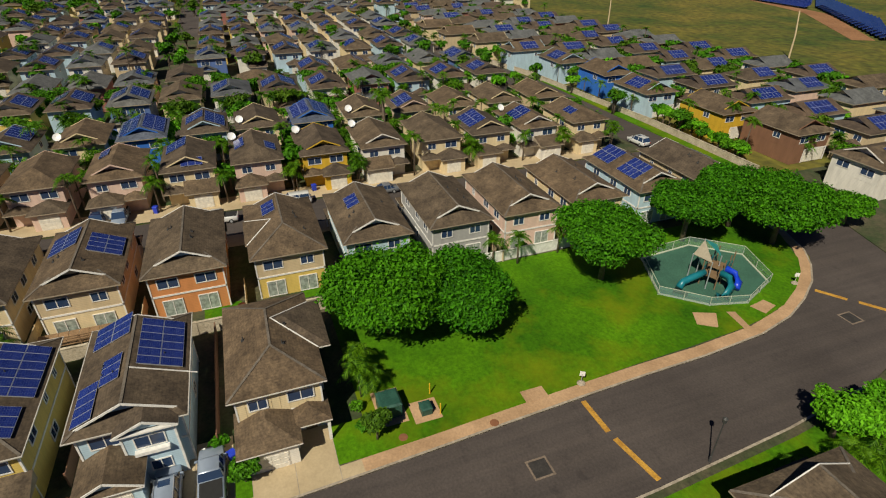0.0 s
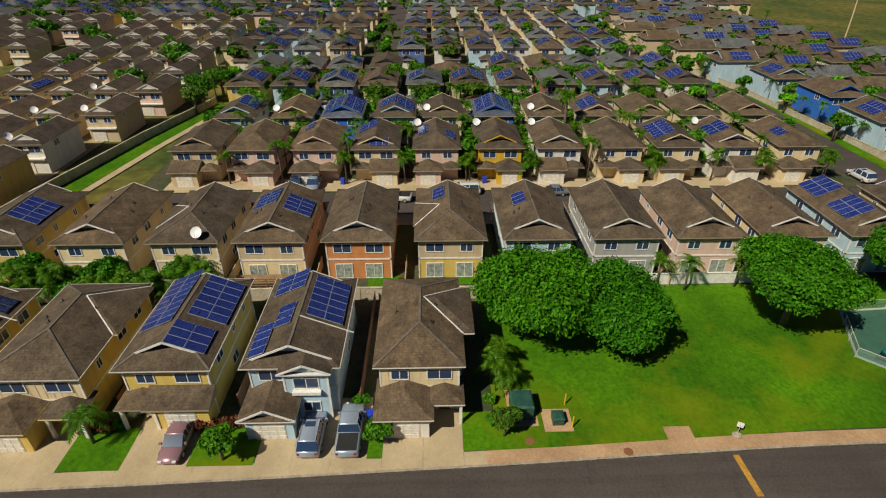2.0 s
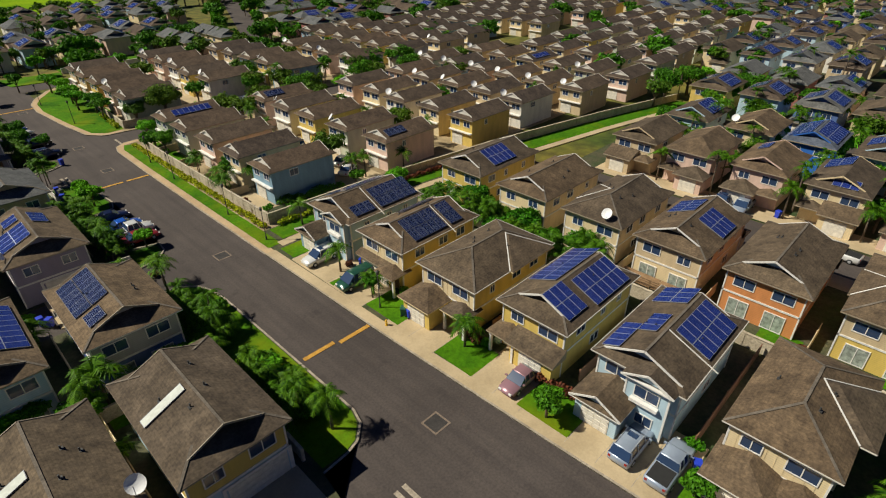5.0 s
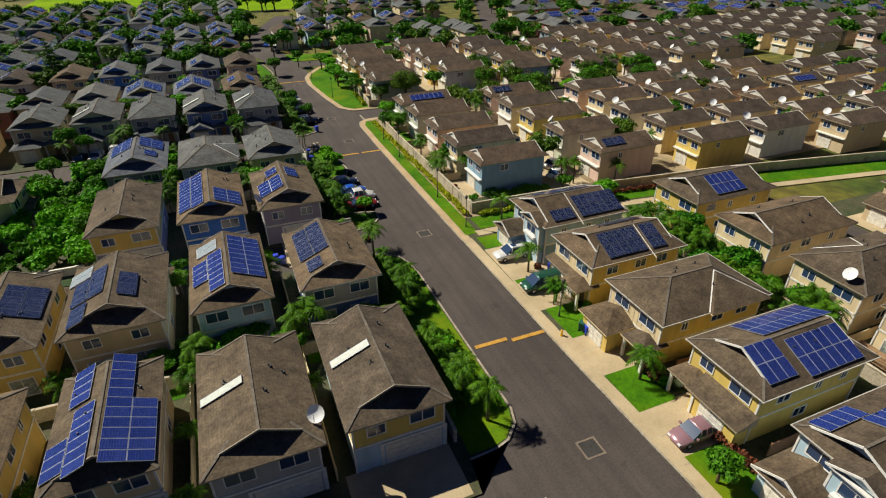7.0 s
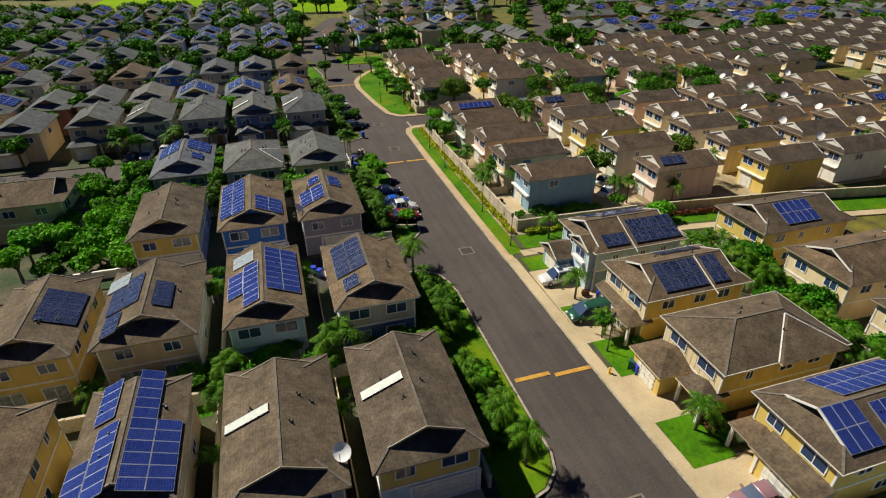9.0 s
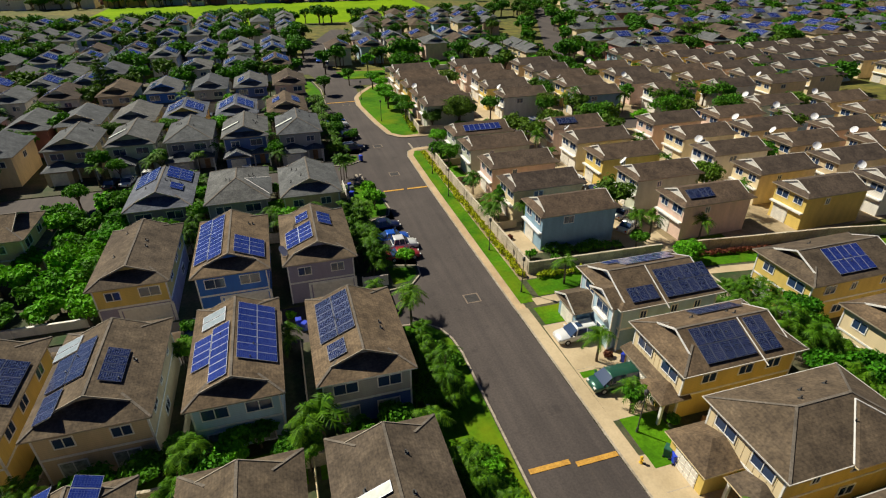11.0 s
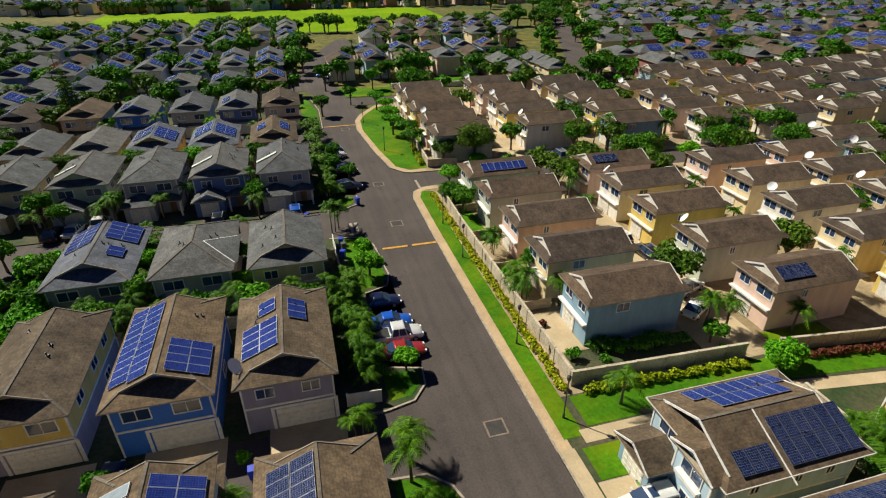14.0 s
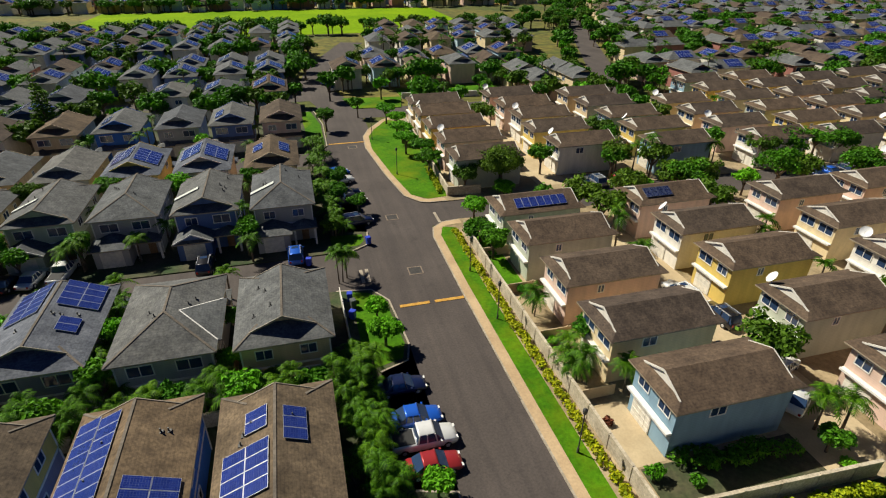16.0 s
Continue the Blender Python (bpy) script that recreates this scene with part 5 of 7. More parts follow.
# ---- plants ----
def leaf_mesh(name, blobs, n, size, material, seed, flat=0.35, outer=0.55):
    """Leaves scattered through rounded clumps (x, y, z, radius, height), most of them near the outside."""
    rs = np.random.RandomState(seed)
    wts = np.array([b[3] ** 2 for b in blobs])
    idx = rs.choice(len(blobs), n, p=wts / wts.sum())
    B = np.array(blobs)[idx]
    d = rs.normal(size=(n, 3))
    d /= np.linalg.norm(d, axis=1)[:, None]
    d[:, 2] = np.where(d[:, 2] < -0.35, -d[:, 2] * 0.6, d[:, 2])
    r = (outer + (1 - outer) * rs.rand(n)) * (0.9 + 0.22 * rs.rand(n))
    c = B[:, :3] + d * r[:, None] * np.stack([B[:, 3], B[:, 3], B[:, 4]], 1)
    nrm = d * 0.8 + rs.normal(size=(n, 3)) * 0.55 + np.array([0, 0, flat])
    nrm /= np.linalg.norm(nrm, axis=1)[:, None]
    a = np.cross(nrm, rs.normal(size=(n, 3)))
    a /= np.linalg.norm(a, axis=1)[:, None]
    b = np.cross(nrm, a)
    s = size * (0.6 + 0.8 * rs.rand(n))[:, None]
    v = np.stack([c - a * s, c + b * s * 0.55 + nrm * s * 0.15, c + a * s, c - b * s * 0.55 + nrm * s * 0.15], 1).reshape(-1, 3)
    me = bpy.data.meshes.new(name)
    me.from_pydata(v.tolist(), [], [(4 * i, 4 * i + 1, 4 * i + 2, 4 * i + 3) for i in range(n)])
    me.materials.append(material)
    me.shade_flat()
    return me


def tree(x, y, r, h, material, seed, n=2500, size=0.28, trunk=None, label="leafy green tree with a rounded crown", squash=0.7, clumps=14, name="tree", group="", z=0.12):
    rs = random.Random(seed)
    e = thing(name, label, name.replace("_", " "), group, m=pose(x, y, z, 0, 0, rs.uniform(0, 360)))
    zc = h - r * squash
    blobs = [(0, 0, zc, r * 0.72, r * squash * 0.8)]
    for k in range(clumps):
        a, q = rs.uniform(0, 6.283), r * rs.uniform(0.35, 0.72)
        blobs.append((q * math.cos(a), q * math.sin(a), zc + r * squash * rs.uniform(-0.35, 0.55) * (1.1 - 0.6 * q / r), r * rs.uniform(0.26, 0.42), r * squash * rs.uniform(0.3, 0.5)))
    ob = new("crown", leaf_mesh("crown", blobs, n, size, material, seed))
    ob.parent = e
    bm = bmesh.new()
    t = trunk or max(0.07, r * 0.07)
    tube(bm, [(0, 0, -0.15), (0.05, 0.03, zc * 0.45), (0.0, 0.08, zc)], [t * 1.3, t, t * 0.7], 8)
    for k in range(5):
        a = 1.2566 * k + rs.uniform(-0.3, 0.3)
        tube(bm, [(0.03, 0.05, zc * 0.5), (0.3 * r * math.cos(a), 0.3 * r * math.sin(a), zc * 0.85), (0.6 * r * math.cos(a), 0.6 * r * math.sin(a), zc + 0.2 * r)], [t * 0.7, t * 0.45, t * 0.2], 6)
    part("trunk", bm, BARK, e, smooth=True)
    return e


def palm(x, y, h, n, length, seed, stems=1, label="palm with arching feathered fronds", steps=12, name="palm", z=0.12, spread=0.5):
    rs = random.Random(seed)
    e = thing(name, label, "palm", "palms", m=pose(x, y, z, 0, 0, rs.uniform(0, 360)))
    V, F = [], []
    bt = bmesh.new()
    for s in range(stems):
        sa = rs.uniform(0, 6.283)
        so = spread * (s > 0)
        bx, by = so * math.cos(sa), so * math.sin(sa)
        hh = h * (1 if s == 0 else rs.uniform(0.6, 0.95))
        tx, ty = bx * 1.8 + rs.uniform(-0.15, 0.15) * hh * 0.3, by * 1.8 + rs.uniform(-0.15, 0.15) * hh * 0.3
        rr = 0.11 if stems == 1 else 0.06
        rr = 0.3 if h > 9 else rr
        tube(bt, [(bx, by, -0.15), ((bx * 0.6 + tx * 0.4), (by * 0.6 + ty * 0.4), hh * 0.5), (tx, ty, hh)], [rr * 1.35, rr, rr * 0.8], 7)
        for k in range(n):
            a = 6.2832 * k / n + rs.uniform(-0.2, 0.2)
            lift = rs.uniform(0.15, 1.15)
            L = length * rs.uniform(0.8, 1.1)
            ca, sn = math.cos(a), math.sin(a)
            pts = []
            for q in range(steps + 1):
                u = q / steps
                out = L * (u * math.cos(lift) + 0.0)
                up = L * (u * math.sin(lift) - 0.75 * u * u * (0.5 + 0.5 * math.cos(lift)))
                pts.append(Vector((tx + out * ca, ty + out * sn, hh + up)))
            side = Vector((-sn, ca, 0))
            for q in range(1, steps + 1):
                p = pts[q]
                d = (pts[q] - pts[q - 1])
                u = q / steps
                wl = L * 0.26 * math.sin(math.pi * (0.12 + 0.82 * u)) + 0.05
                wd = d.length * 0.95
                for sg in (-1, 1):
                    tip = p + side * sg * wl + d * 0.8 - Vector((0, 0, wl * rs.uniform(0.25, 0.6)))
                    i = len(V)
                    V += [tuple(p - d.normalized() * wd), tuple(p), tuple(tip)]
                    F.append((i, i + 1, i + 2))
    me = bpy.data.meshes.new("fronds")
    me.from_pydata(V, [], F)
    me.materials.append(LEAF_PALM)
    me.shade_flat()
    ob = new("fronds", me)
    ob.parent = e
    part("trunk", bt, BARK, e, smooth=True)
    return e


def hedge(points, w, h, material, seed, label, n_per_m=90, size=0.16, name="hedge"):
    rs = random.Random(seed)
    blobs = []
    length = 0
    for (xa, ya), (xb, yb) in zip(points, points[1:]):
        L = math.hypot(xb - xa, yb - ya)
        length += L
        k = max(1, int(L / (w * 0.55)))
        for i in range(k):
            u = (i + rs.random()) / k
            hh = h * rs.uniform(0.75, 1.15)
            blobs.append((xa + (xb - xa) * u + rs.uniform(-0.2, 0.2) * w, ya + (yb - ya) * u + rs.uniform(-0.2, 0.2) * w, 0.1 + hh * 0.45, w * rs.uniform(0.4, 0.65), hh * 0.55))
    ob = new(name, leaf_mesh(name, blobs, int(length * n_per_m), size, material, seed, outer=0.7))
    return tagged(ob, label, "hedge", "", "stuff")


# park trees
for i, (x, y, r, h) in enumerate(((42.6, -10.2, 6.4, 9.4), (41.4, -17.8, 5.6, 8.0), (43.6, -36.2, 6.0, 10.2), (47.6, -51.6, 5.2, 8.6), (42.9, -62.2, 6.3, 9.6), (48.6, -60.4, 5.4, 9.0), (43.8, -76.2, 3.2, 5.0))):
    tree(x, y, r, h, LEAF_DEEP, 400 + i, n=int(1350 * r * r), size=0.19, squash=0.64, clumps=34, trunk=0.3, label="broad dense dark-green shade tree on the park lawn", group="park trees")
# small trees at the driveways and kerbs
for i, (x, y, r, h, m) in enumerate(((28.2, 16.5, 1.6, 3.4, LEAF), (29.6, 4.6, 1.35, 2.6, LEAF), (30.0, -5.6, 1.3, 3.0, LEAF_OLIVE), (28.9, 40.2, 1.0, 3.0, LEAF), (15.7, 69.5, 1.35, 2.8, LEAF_LIGHT), (14.9, 87.2, 1.9, 3.6, LEAF_LIGHT), (14.8, 91.5, 1.5, 3.0, LEAF_LIGHT),
                                     (50.4, 60.6, 2.2, 3.2, LEAF_LIGHT), (31.0, 100.6, 2.2, 4.6, LEAF), (15.0, 160, 2.4, 5.0, LEAF), (17.4, -40.5, 2.9, 4.8, LEAF_LIGHT), (16.0, -45, 3.0, 4.8, LEAF_LIGHT),
                                     (46.4, 65.5, 1.4, 2.6, LEAF), (16.2, 118, 1.6, 3.4, LEAF), (12.0, 112, 1.8, 3.2, LEAF_OLIVE), (13.6, 121, 2.0, 4.2, LEAF), (14.4, 127.5, 2.0, 4.2, LEAF), (33.5, 81.5, 1.6, 4.2, LEAF))):
    tree(x, y, r, h, m, 430 + i, n=int(700 * r * r) + 300, size=0.17, label="small rounded street tree", group="street trees", clumps=12)
for i, (x, y) in enumerate(((28.1, 162), (29.2, 155.5), (28.9, 148), (28.3, 141.6), (30.4, 136.4), (30.0, 130.6))):
    tree(x, y, 2.5, 4.6, LEAF_LIGHT if i < 4 else LEAF, 470 + i, n=2600, size=0.2, label="flat-topped clipped tree on the verge", group="verge trees", squash=0.42)
for i, (x, y, r, h, m) in enumerate(((40.2, 122.8, 4.6, 7.6, LEAF_OLIVE), (34.0, 122.6, 2.6, 4.8, LEAF_OLIVE), (32.2, 112.2, 2.1, 3.6, LEAF_LIGHT), (39.6, 119.6, 2.0, 2.6, LEAF_LIGHT), (30.9, 105.4, 2.5, 3.6, LEAF))):
    tree(x, y, r, h, m, 480 + i, n=int(800 * r * r), size=0.18, label="leafy tree at the corner of the side street", group="corner trees", clumps=18)
# palms
pal = [(31.4, 77.6, 3.6, 3), (31.2, 80.6, 3.0, 2), (31.2, 88.6, 3.2, 2), (30.0, 27.4, 3.2, 1), (29.6, 47.0, 3.4, 1), (33.0, 60.3, 3.2, 1), (29.4, 40.6, 2.4, 1), (13.9, 59.4, 3.4, 1), (47.4, 67.6, 3.8, 1), (49.3, 66.8, 3.6, 1), (55.6, 64.6, 3.2, 1), (11.6, 100.0, 4.2, 2), (12.6, 101, 3.8, 2),
       (-11.6, 100.7, 3.4, 1), (-0.5, 99.9, 3.4, 1), (-11.8, 111.0, 3.4, 1), (1.7, 107.5, 3.4, 1), (-19.2, 110.0, 3.4, 1), (-18.6, 100.0, 3.2, 1), (35.0, -5.4, 3.4, 2), (37.6, -6.0, 2.8, 2), (34.3, 75.4, 3.6, 2), (50.0, -28.5, 3.8, 1), (50.6, -34.5, 3.8, 1), (51.0, -25.6, 3.4, 1), (1.6, 42.6, 4.6, 2), (-6.8, 44.0, 3.2, 3)]
for i, (x, y, h, st) in enumerate(pal):
    palm(x, y, h, 15, 2.1 if st == 1 else 1.9, 500 + i, stems=st, label="young palm with arching feathered fronds")
palm(3.1, 43.9, 4.2, 34, 2.9, 560, label="dense fan palm with a full round head", steps=7)
palm(96.6, -24.4, 9.8, 34, 2.4, 561, label="tall palm standing above the roofs")
# dense planting along the west kerb and between rows
def clump(x, y, r, h, seed, material=LEAF_PALM):
    palm(x, y, h, 11, r, seed, stems=4, label="clump of leafy palms and shrubs", name="palm_clump", spread=0.8)


rg = random.Random(31)
for i in range(15):
    y = 30.5 + i * 0.75 if i < 9 else 46.5 + (i - 9) * 1.5
    clump(12.9 + rg.uniform(-0.7, 0.9), y, 1.6, rg.uniform(1.6, 3.0), 600 + i)
for i in range(13):
    clump(11.3 + rg.uniform(-0.5, 0.7), 69.5 + i * 1.25, 1.7, rg.uniform(2.2, 3.6), 620 + i)
for i in range(9):
    clump(9.5 - i * 2.9 + rg.uniform(-0.6, 0.6), 80.8 + rg.uniform(-0.7, 0.7), 1.7, rg.uniform(3.4, 5.0), 640 + i)
for i in range(7):
    clump(-9.6 + rg.uniform(-0.6, 0.6), 82 + i * 2.2, 1.7, rg.uniform(3.8, 5.4), 655 + i)
for i in range(9):
    clump(49.8 + rg.uniform(-1.6, 1.4), 25 + i * 2.7, 2.1, rg.uniform(3.0, 4.6), 6700 + i)
for i, (x, y, r, h, m) in enumerate(((47.6, 45.6, 1.7, 3.0, LEAF), (50.6, 43.4, 2.3, 4.2, LEAF), (52.4, 45.6, 2.0, 4.4, LEAF_DEEP), (48.6, 38.6, 2.0, 3.4, LEAF_DEEP), (51.2, 36.4, 2.4, 4.4, LEAF_DEEP), (49.0, 31.8, 2.2, 4.0, LEAF), (51.6, 28.8, 2.0, 3.8, LEAF_DEEP), (49.6, 25.4, 1.8, 3.2, LEAF))):
    tree(x, y, r, h, m, 6720 + i, n=int(620 * r * r), size=0.2, label="bushy broad-leaved tree between two rows of houses", group="yard trees", clumps=14)
palm(46.6, 48.0, 3.0, 16, 2.2, 6740, stems=3, label="yellow-green palm clump beside the house")
palm(49.4, 40.6, 3.8, 26, 2.4, 6741, label="dense fan palm with a full round head")
for i in range(3):
    clump(48.4 + i * 1.6, 50.4 + rg.uniform(-1.0, 1.0), 1.7, rg.uniform(2.6, 3.6), 690 + i)
for i in range(6):
    clump(14.2 + rg.uniform(-1, 1), -52 + i * 3.4, 1.8, rg.uniform(1.6, 2.6), 700 + i)
for i in range(12):
    clump(11.6 + rg.uniform(-1.0, 1.0), 111.5 + i * 3.2, 1.7, rg.uniform(2.4, 4.2), 720 + i)
for i in range(26):
    tree(-20.5 - rg.uniform(0, 9.5), 67.5 + rg.uniform(0, 29), 1.9, rg.uniform(2.6, 4.0), rg.choice((LEAF, LEAF_LIGHT)), 740 + i, n=700, size=0.3, label="bushy hedge tree between the yards", group="hedge trees", clumps=8)
tree(1.0, 43.0, 2.0, 3.2, LEAF, 780, n=2200, size=0.2, label="bushy broad-leaved tree between two houses")
tree(-5.4, 42.6, 2.3, 3.4, LEAF_DEEP, 781, n=2600, size=0.2, label="bushy broad-leaved tree between two houses")
for i, (x, y, r, h, m) in enumerate(((-7.4, 44.9, 2.2, 3.4, LEAF), (-4.0, 44.9, 1.8, 3.0, LEAF_LIGHT), (-2.0, 45.6, 1.5, 3.0, LEAF), (0.6, 44.2, 1.7, 2.6, LEAF_DEEP), (6.2, 43.6, 1.6, 2.6, LEAF), (9.0, 43.8, 1.8, 3.2, LEAF), (-9.0, 58.4, 1.5, 3.0, LEAF), (-10.6, 44.6, 1.9, 3.0, LEAF), (-13.8, 44.0, 2.1, 3.2, LEAF_DEEP), (-8.8, 62.4, 1.2, 2.2, LEAF))):
    tree(x, y, r, h, m, 1120 + i, n=int(600 * r * r), size=0.19, label="leafy tree in a back yard", group="yard trees", clumps=12)
for i, (x, y, r, h, m) in enumerate(((-9.0, 84.4, 1.6, 5.8, LEAF), (-9.2, 90.4, 1.5, 5.6, LEAF_LIGHT), (-19.0, 85.4, 2.0, 5.6, LEAF), (-19.4, 91.0, 2.0, 6.0, LEAF), (-8.3, 125.0, 2.5, 6.4, LEAF_LIGHT), (-17.8, 110.6, 1.7, 5.0, LEAF), (1.2, 111.2, 1.5, 4.8, LEAF),
                                     (-27.2, 111.4, 2.1, 5.6, LEAF), (-18.0, 126.0, 2.2, 6.2, LEAF), (1.5, 126.2, 1.8, 5.8, LEAF), (-27.4, 126, 2.4, 6.4, LEAF_OLIVE), (7.6, 80.4, 1.7, 4.4, LEAF), (2.0, 80.8, 1.9, 5.2, LEAF_LIGHT), (-3.6, 80.6, 2.0, 5.0, LEAF), (-12.4, 81.0, 2.1, 5.4, LEAF), (-17.0, 80.6, 2.2, 5.2, LEAF_LIGHT), (0.9, 84.8, 1.2, 4.6, LEAF), (0.9, 91, 1.2, 4.6, LEAF), (-28.0, 100, 2.0, 4.4, LEAF), (-24.0, 109.2, 1.8, 4.6, LEAF))):
    tree(x, y, r, h, m, 1150 + i, n=int(480 * r * r) + 200, size=0.23, label="tall leafy tree between two houses", group="yard trees", clumps=12)
palm(11.2, 41.7, 3.2, 16, 2.2, 1140, label="palm behind the kerb")
palm(13.5, 57.4, 3.6, 14, 1.9, 1141, label="young palm on the corner lawn")
palm(13.2, 53.2, 2.0, 14, 1.8, 1142, label="low palm on the corner lawn")
hedge([(28.8, 63.2), (28.6, 80), (28.4, 97), (28.4, 109)], 0.8, 0.9, LEAF_YELLOW, 801, "yellow-flowering clipped hedge along the garden wall", 150)
hedge([(30.5, 62.4), (47, 61.8)], 0.9, 0.9, LEAF_YELLOW, 802, "yellow-flowering hedge along the garden wall", 150)
hedge([(52, 61.4), (72, 58.6)], 0.8, 0.8, LEAF_RED, 803, "dark red-leaved hedge along the garden wall", 110)
hedge([(33.5, 67.5), (44, 66.5)], 1.8, 1.3, LEAF, 804, "mixed shrubs beside the townhouse", 160)
hedge([(31.5, 19.8), (31.5, 14.8)], 1.0, 1.0, LEAF_RED, 805, "dark red shrubs beside the garage", 160)
hedge([(31.3, 29.2), (31.3, 26.4)], 1.0, 1.1, LEAF_RED, 806, "dark red shrubs below the front windows", 160)
hedge([(29.8, 122.2), (30.4, 134)], 0.9, 0.9, LEAF_YELLOW, 807, "yellow-flowering hedge along the verge wall", 140)

# dense low planting behind the west kerb, and green gaps between the western rows
for i in range(13):
    tree(15.0 + rg.uniform(-1.0, 1.2), 31 + i * 1.1 if i < 7 else 46 + (i - 7) * 1.4, rg.uniform(0.8, 1.2), rg.uniform(1.1, 1.9), rg.choice((LEAF, LEAF_LIGHT, LEAF)), 900 + i, n=700, size=0.16, label="low leafy shrub behind the kerb", group="kerbside shrubs", clumps=7, name="shrub")
palm(15.0, 28.4, 3.9, 16, 2.0, 915, label="palm on the corner lawn")
for i in range(7):
    palm(13.4 + rg.uniform(-0.6, 1.6), 31.5 + i * 2.0 if i < 4 else 46.5 + (i - 4) * 2.4, rg.uniform(2.2, 3.6), 14, 1.9, 920 + i, label="palm behind the kerb")
for i in range(22):
    tree(-18.8 - rg.uniform(0, 13), 64.8 + rg.uniform(0, 33), 2.2, rg.uniform(3.6, 5.2), rg.choice((LEAF, LEAF_LIGHT, LEAF_LIGHT)), 930 + i, n=1000, size=0.26, label="bushy hedge tree between the yards", group="hedge trees", clumps=10)
for i in range(7):
    clump(-18.9 + rg.uniform(-0.6, 0.6), 83 + i * 2.0, 1.9, rg.uniform(3.0, 4.6), 955 + i)
k = 0
for x in (1.2, -8.3, -17.8, -27.4):
    for y in (109.3, 113.5, 119.0, 125.0, 131.0, 138.6, 148.6, 153.0, 159.0):
        k += 1
        if rg.random() < 0.7:
            if rg.random() < 0.55:
                palm(x + rg.uniform(-0.5, 0.5), y + rg.uniform(-0.8, 0.8), rg.uniform(3.4, 5.4), 12, 1.9, 960 + k, label="palm between two houses", steps=8)
            else:
                tree(x + rg.uniform(-0.5, 0.5), y + rg.uniform(-0.8, 0.8), 1.7, rg.uniform(3.4, 5.2), rg.choice((LEAF, LEAF_LIGHT)), 960 + k, n=700, size=0.24, label="leafy tree between two houses", group="yard trees", clumps=8)
for i, (x, y) in enumerate(((-9.0, 57.2), (1.0, 57.6), (-18.6, 44.6), (-18.4, 57.4), (-8.2, 28.4), (-8.0, 34.4), (-17.8, 33.0), (1.8, 36.8), (-8.0, 40.6), (10.6, 62.6))):
    palm(x, y, rg.uniform(1.8, 3.2), 12, 1.6, 1010 + i, stems=2, label="leafy palm in a narrow side yard")

for i in range(13):
    tree(66 + i * 2.0 + rg.uniform(-0.8, 0.8), -81.2 + rg.uniform(-0.6, 0.4), rg.uniform(1.4, 2.2), rg.uniform(3.2, 4.8), rg.choice((LEAF, LEAF_DEEP, LEAF_LIGHT)), 1030 + i, n=800, size=0.25, label="leafy tree along the cross street wall", group="cross street trees", clumps=9)
for i in range(6):
    palm(96 + i * 6, -79.6 + 0.1 * i, rg.uniform(3.0, 4.6), 12, 1.9, 1050 + i, label="palm along the cross street wall", steps=8)


def conifer(x, y, h, r, seed):
    """A dark column-shaped pine in tiers of drooping boughs."""
    rs = random.Random(seed)
    e = thing("conifer", "tall dark tiered pine above the roofs", "tree", m=pose(x, y, 0.1))
    blobs = []
    for k in range(15):
        u = k / 15
        q = r * (1 - u) ** 0.8 + 0.25
        for j in range(6):
            a = 6.283 * (j + 0.5 * (k % 2)) / 6 + rs.uniform(-0.2, 0.2)
            blobs.append((q * 0.6 * math.cos(a), q * 0.6 * math.sin(a), h * (0.12 + 0.86 * u), q * 0.45, h * 0.022))
    ob = new("crown", leaf_mesh("crown", blobs, 3600, 0.26, LEAF_OLIVE, seed))
    ob.parent = e
    bm = bmesh.new()
    tube(bm, [(0, 0, -0.2), (0, 0, h * 0.5), (0, 0, h * 0.98)], [0.3, 0.18, 0.04], 8)
    part("trunk", bm, BARK, e)


conifer(-36.8, 163.0, 13.5, 3.0, 1100)
conifer(-38.0, 228.0, 12.0, 2.4, 1101)

hedge([(14.4, 31), (15.0, 39)], 2.2, 1.5, LEAF, 808, "mixed leafy shrubs in the kerbside bed", 320, 0.17)
hedge([(14.2, 46), (14.0, 54)], 2.2, 1.6, LEAF_PALM, 809, "dense dark shrubs in the kerbside bed", 280, 0.18)

# shrubs close to the houses
SH = [tree(-300, -380 - 6 * k, r, h, m, 800 + k, n=380, size=0.15, label="leafy shrub beside a house", group="shrubs", clumps=6, name="shrub") for k, (r, h, m) in enumerate(((0.8, 1.1, LEAF), (0.7, 0.9, LEAF_LIGHT), (0.9, 1.4, LEAF_DEEP), (0.6, 0.7, LEAF_RED)))]
rg = random.Random(78)
for x, y in ((31.6, 26.0), (33.5, 6.2), (31.8, 38.2), (31.0, 47.2), (30.2, 52.6), (13.8, 62.0), (34.4, 65.6), (36.6, 66.6), (31.6, 66.8), (31.0, 72.5), (31.2, 83.4), (31.5, 92.2), (31.2, 101.5), (46.8, 64.0), (-9.5, 60.0), (-8.2, 84.0),
             (1.2, 62.8), (10.4, 64.4), (33.6, -4.6), (31.2, -4.8), (52.4, -30.2), (52.6, -37.0), (52.0, -20.4), (9.6, 47.8), (-8.4, 47.6), (-18.4, 47.4), (1.8, 47.0), (48.6, 12.0), (48.8, 2.0), (48.2, -2.4), (47.8, 23.0)):
    copy_thing(SH[rg.randrange(4)], pose(x, y, 0.12, 0, 0, rg.uniform(0, 360)))
for r in R2:
    copy_thing(SH[rg.randrange(4)], pose(52.2 + rg.uniform(-0.4, 0.4), r[0] - 4.9, 0.12))
discard(SH)

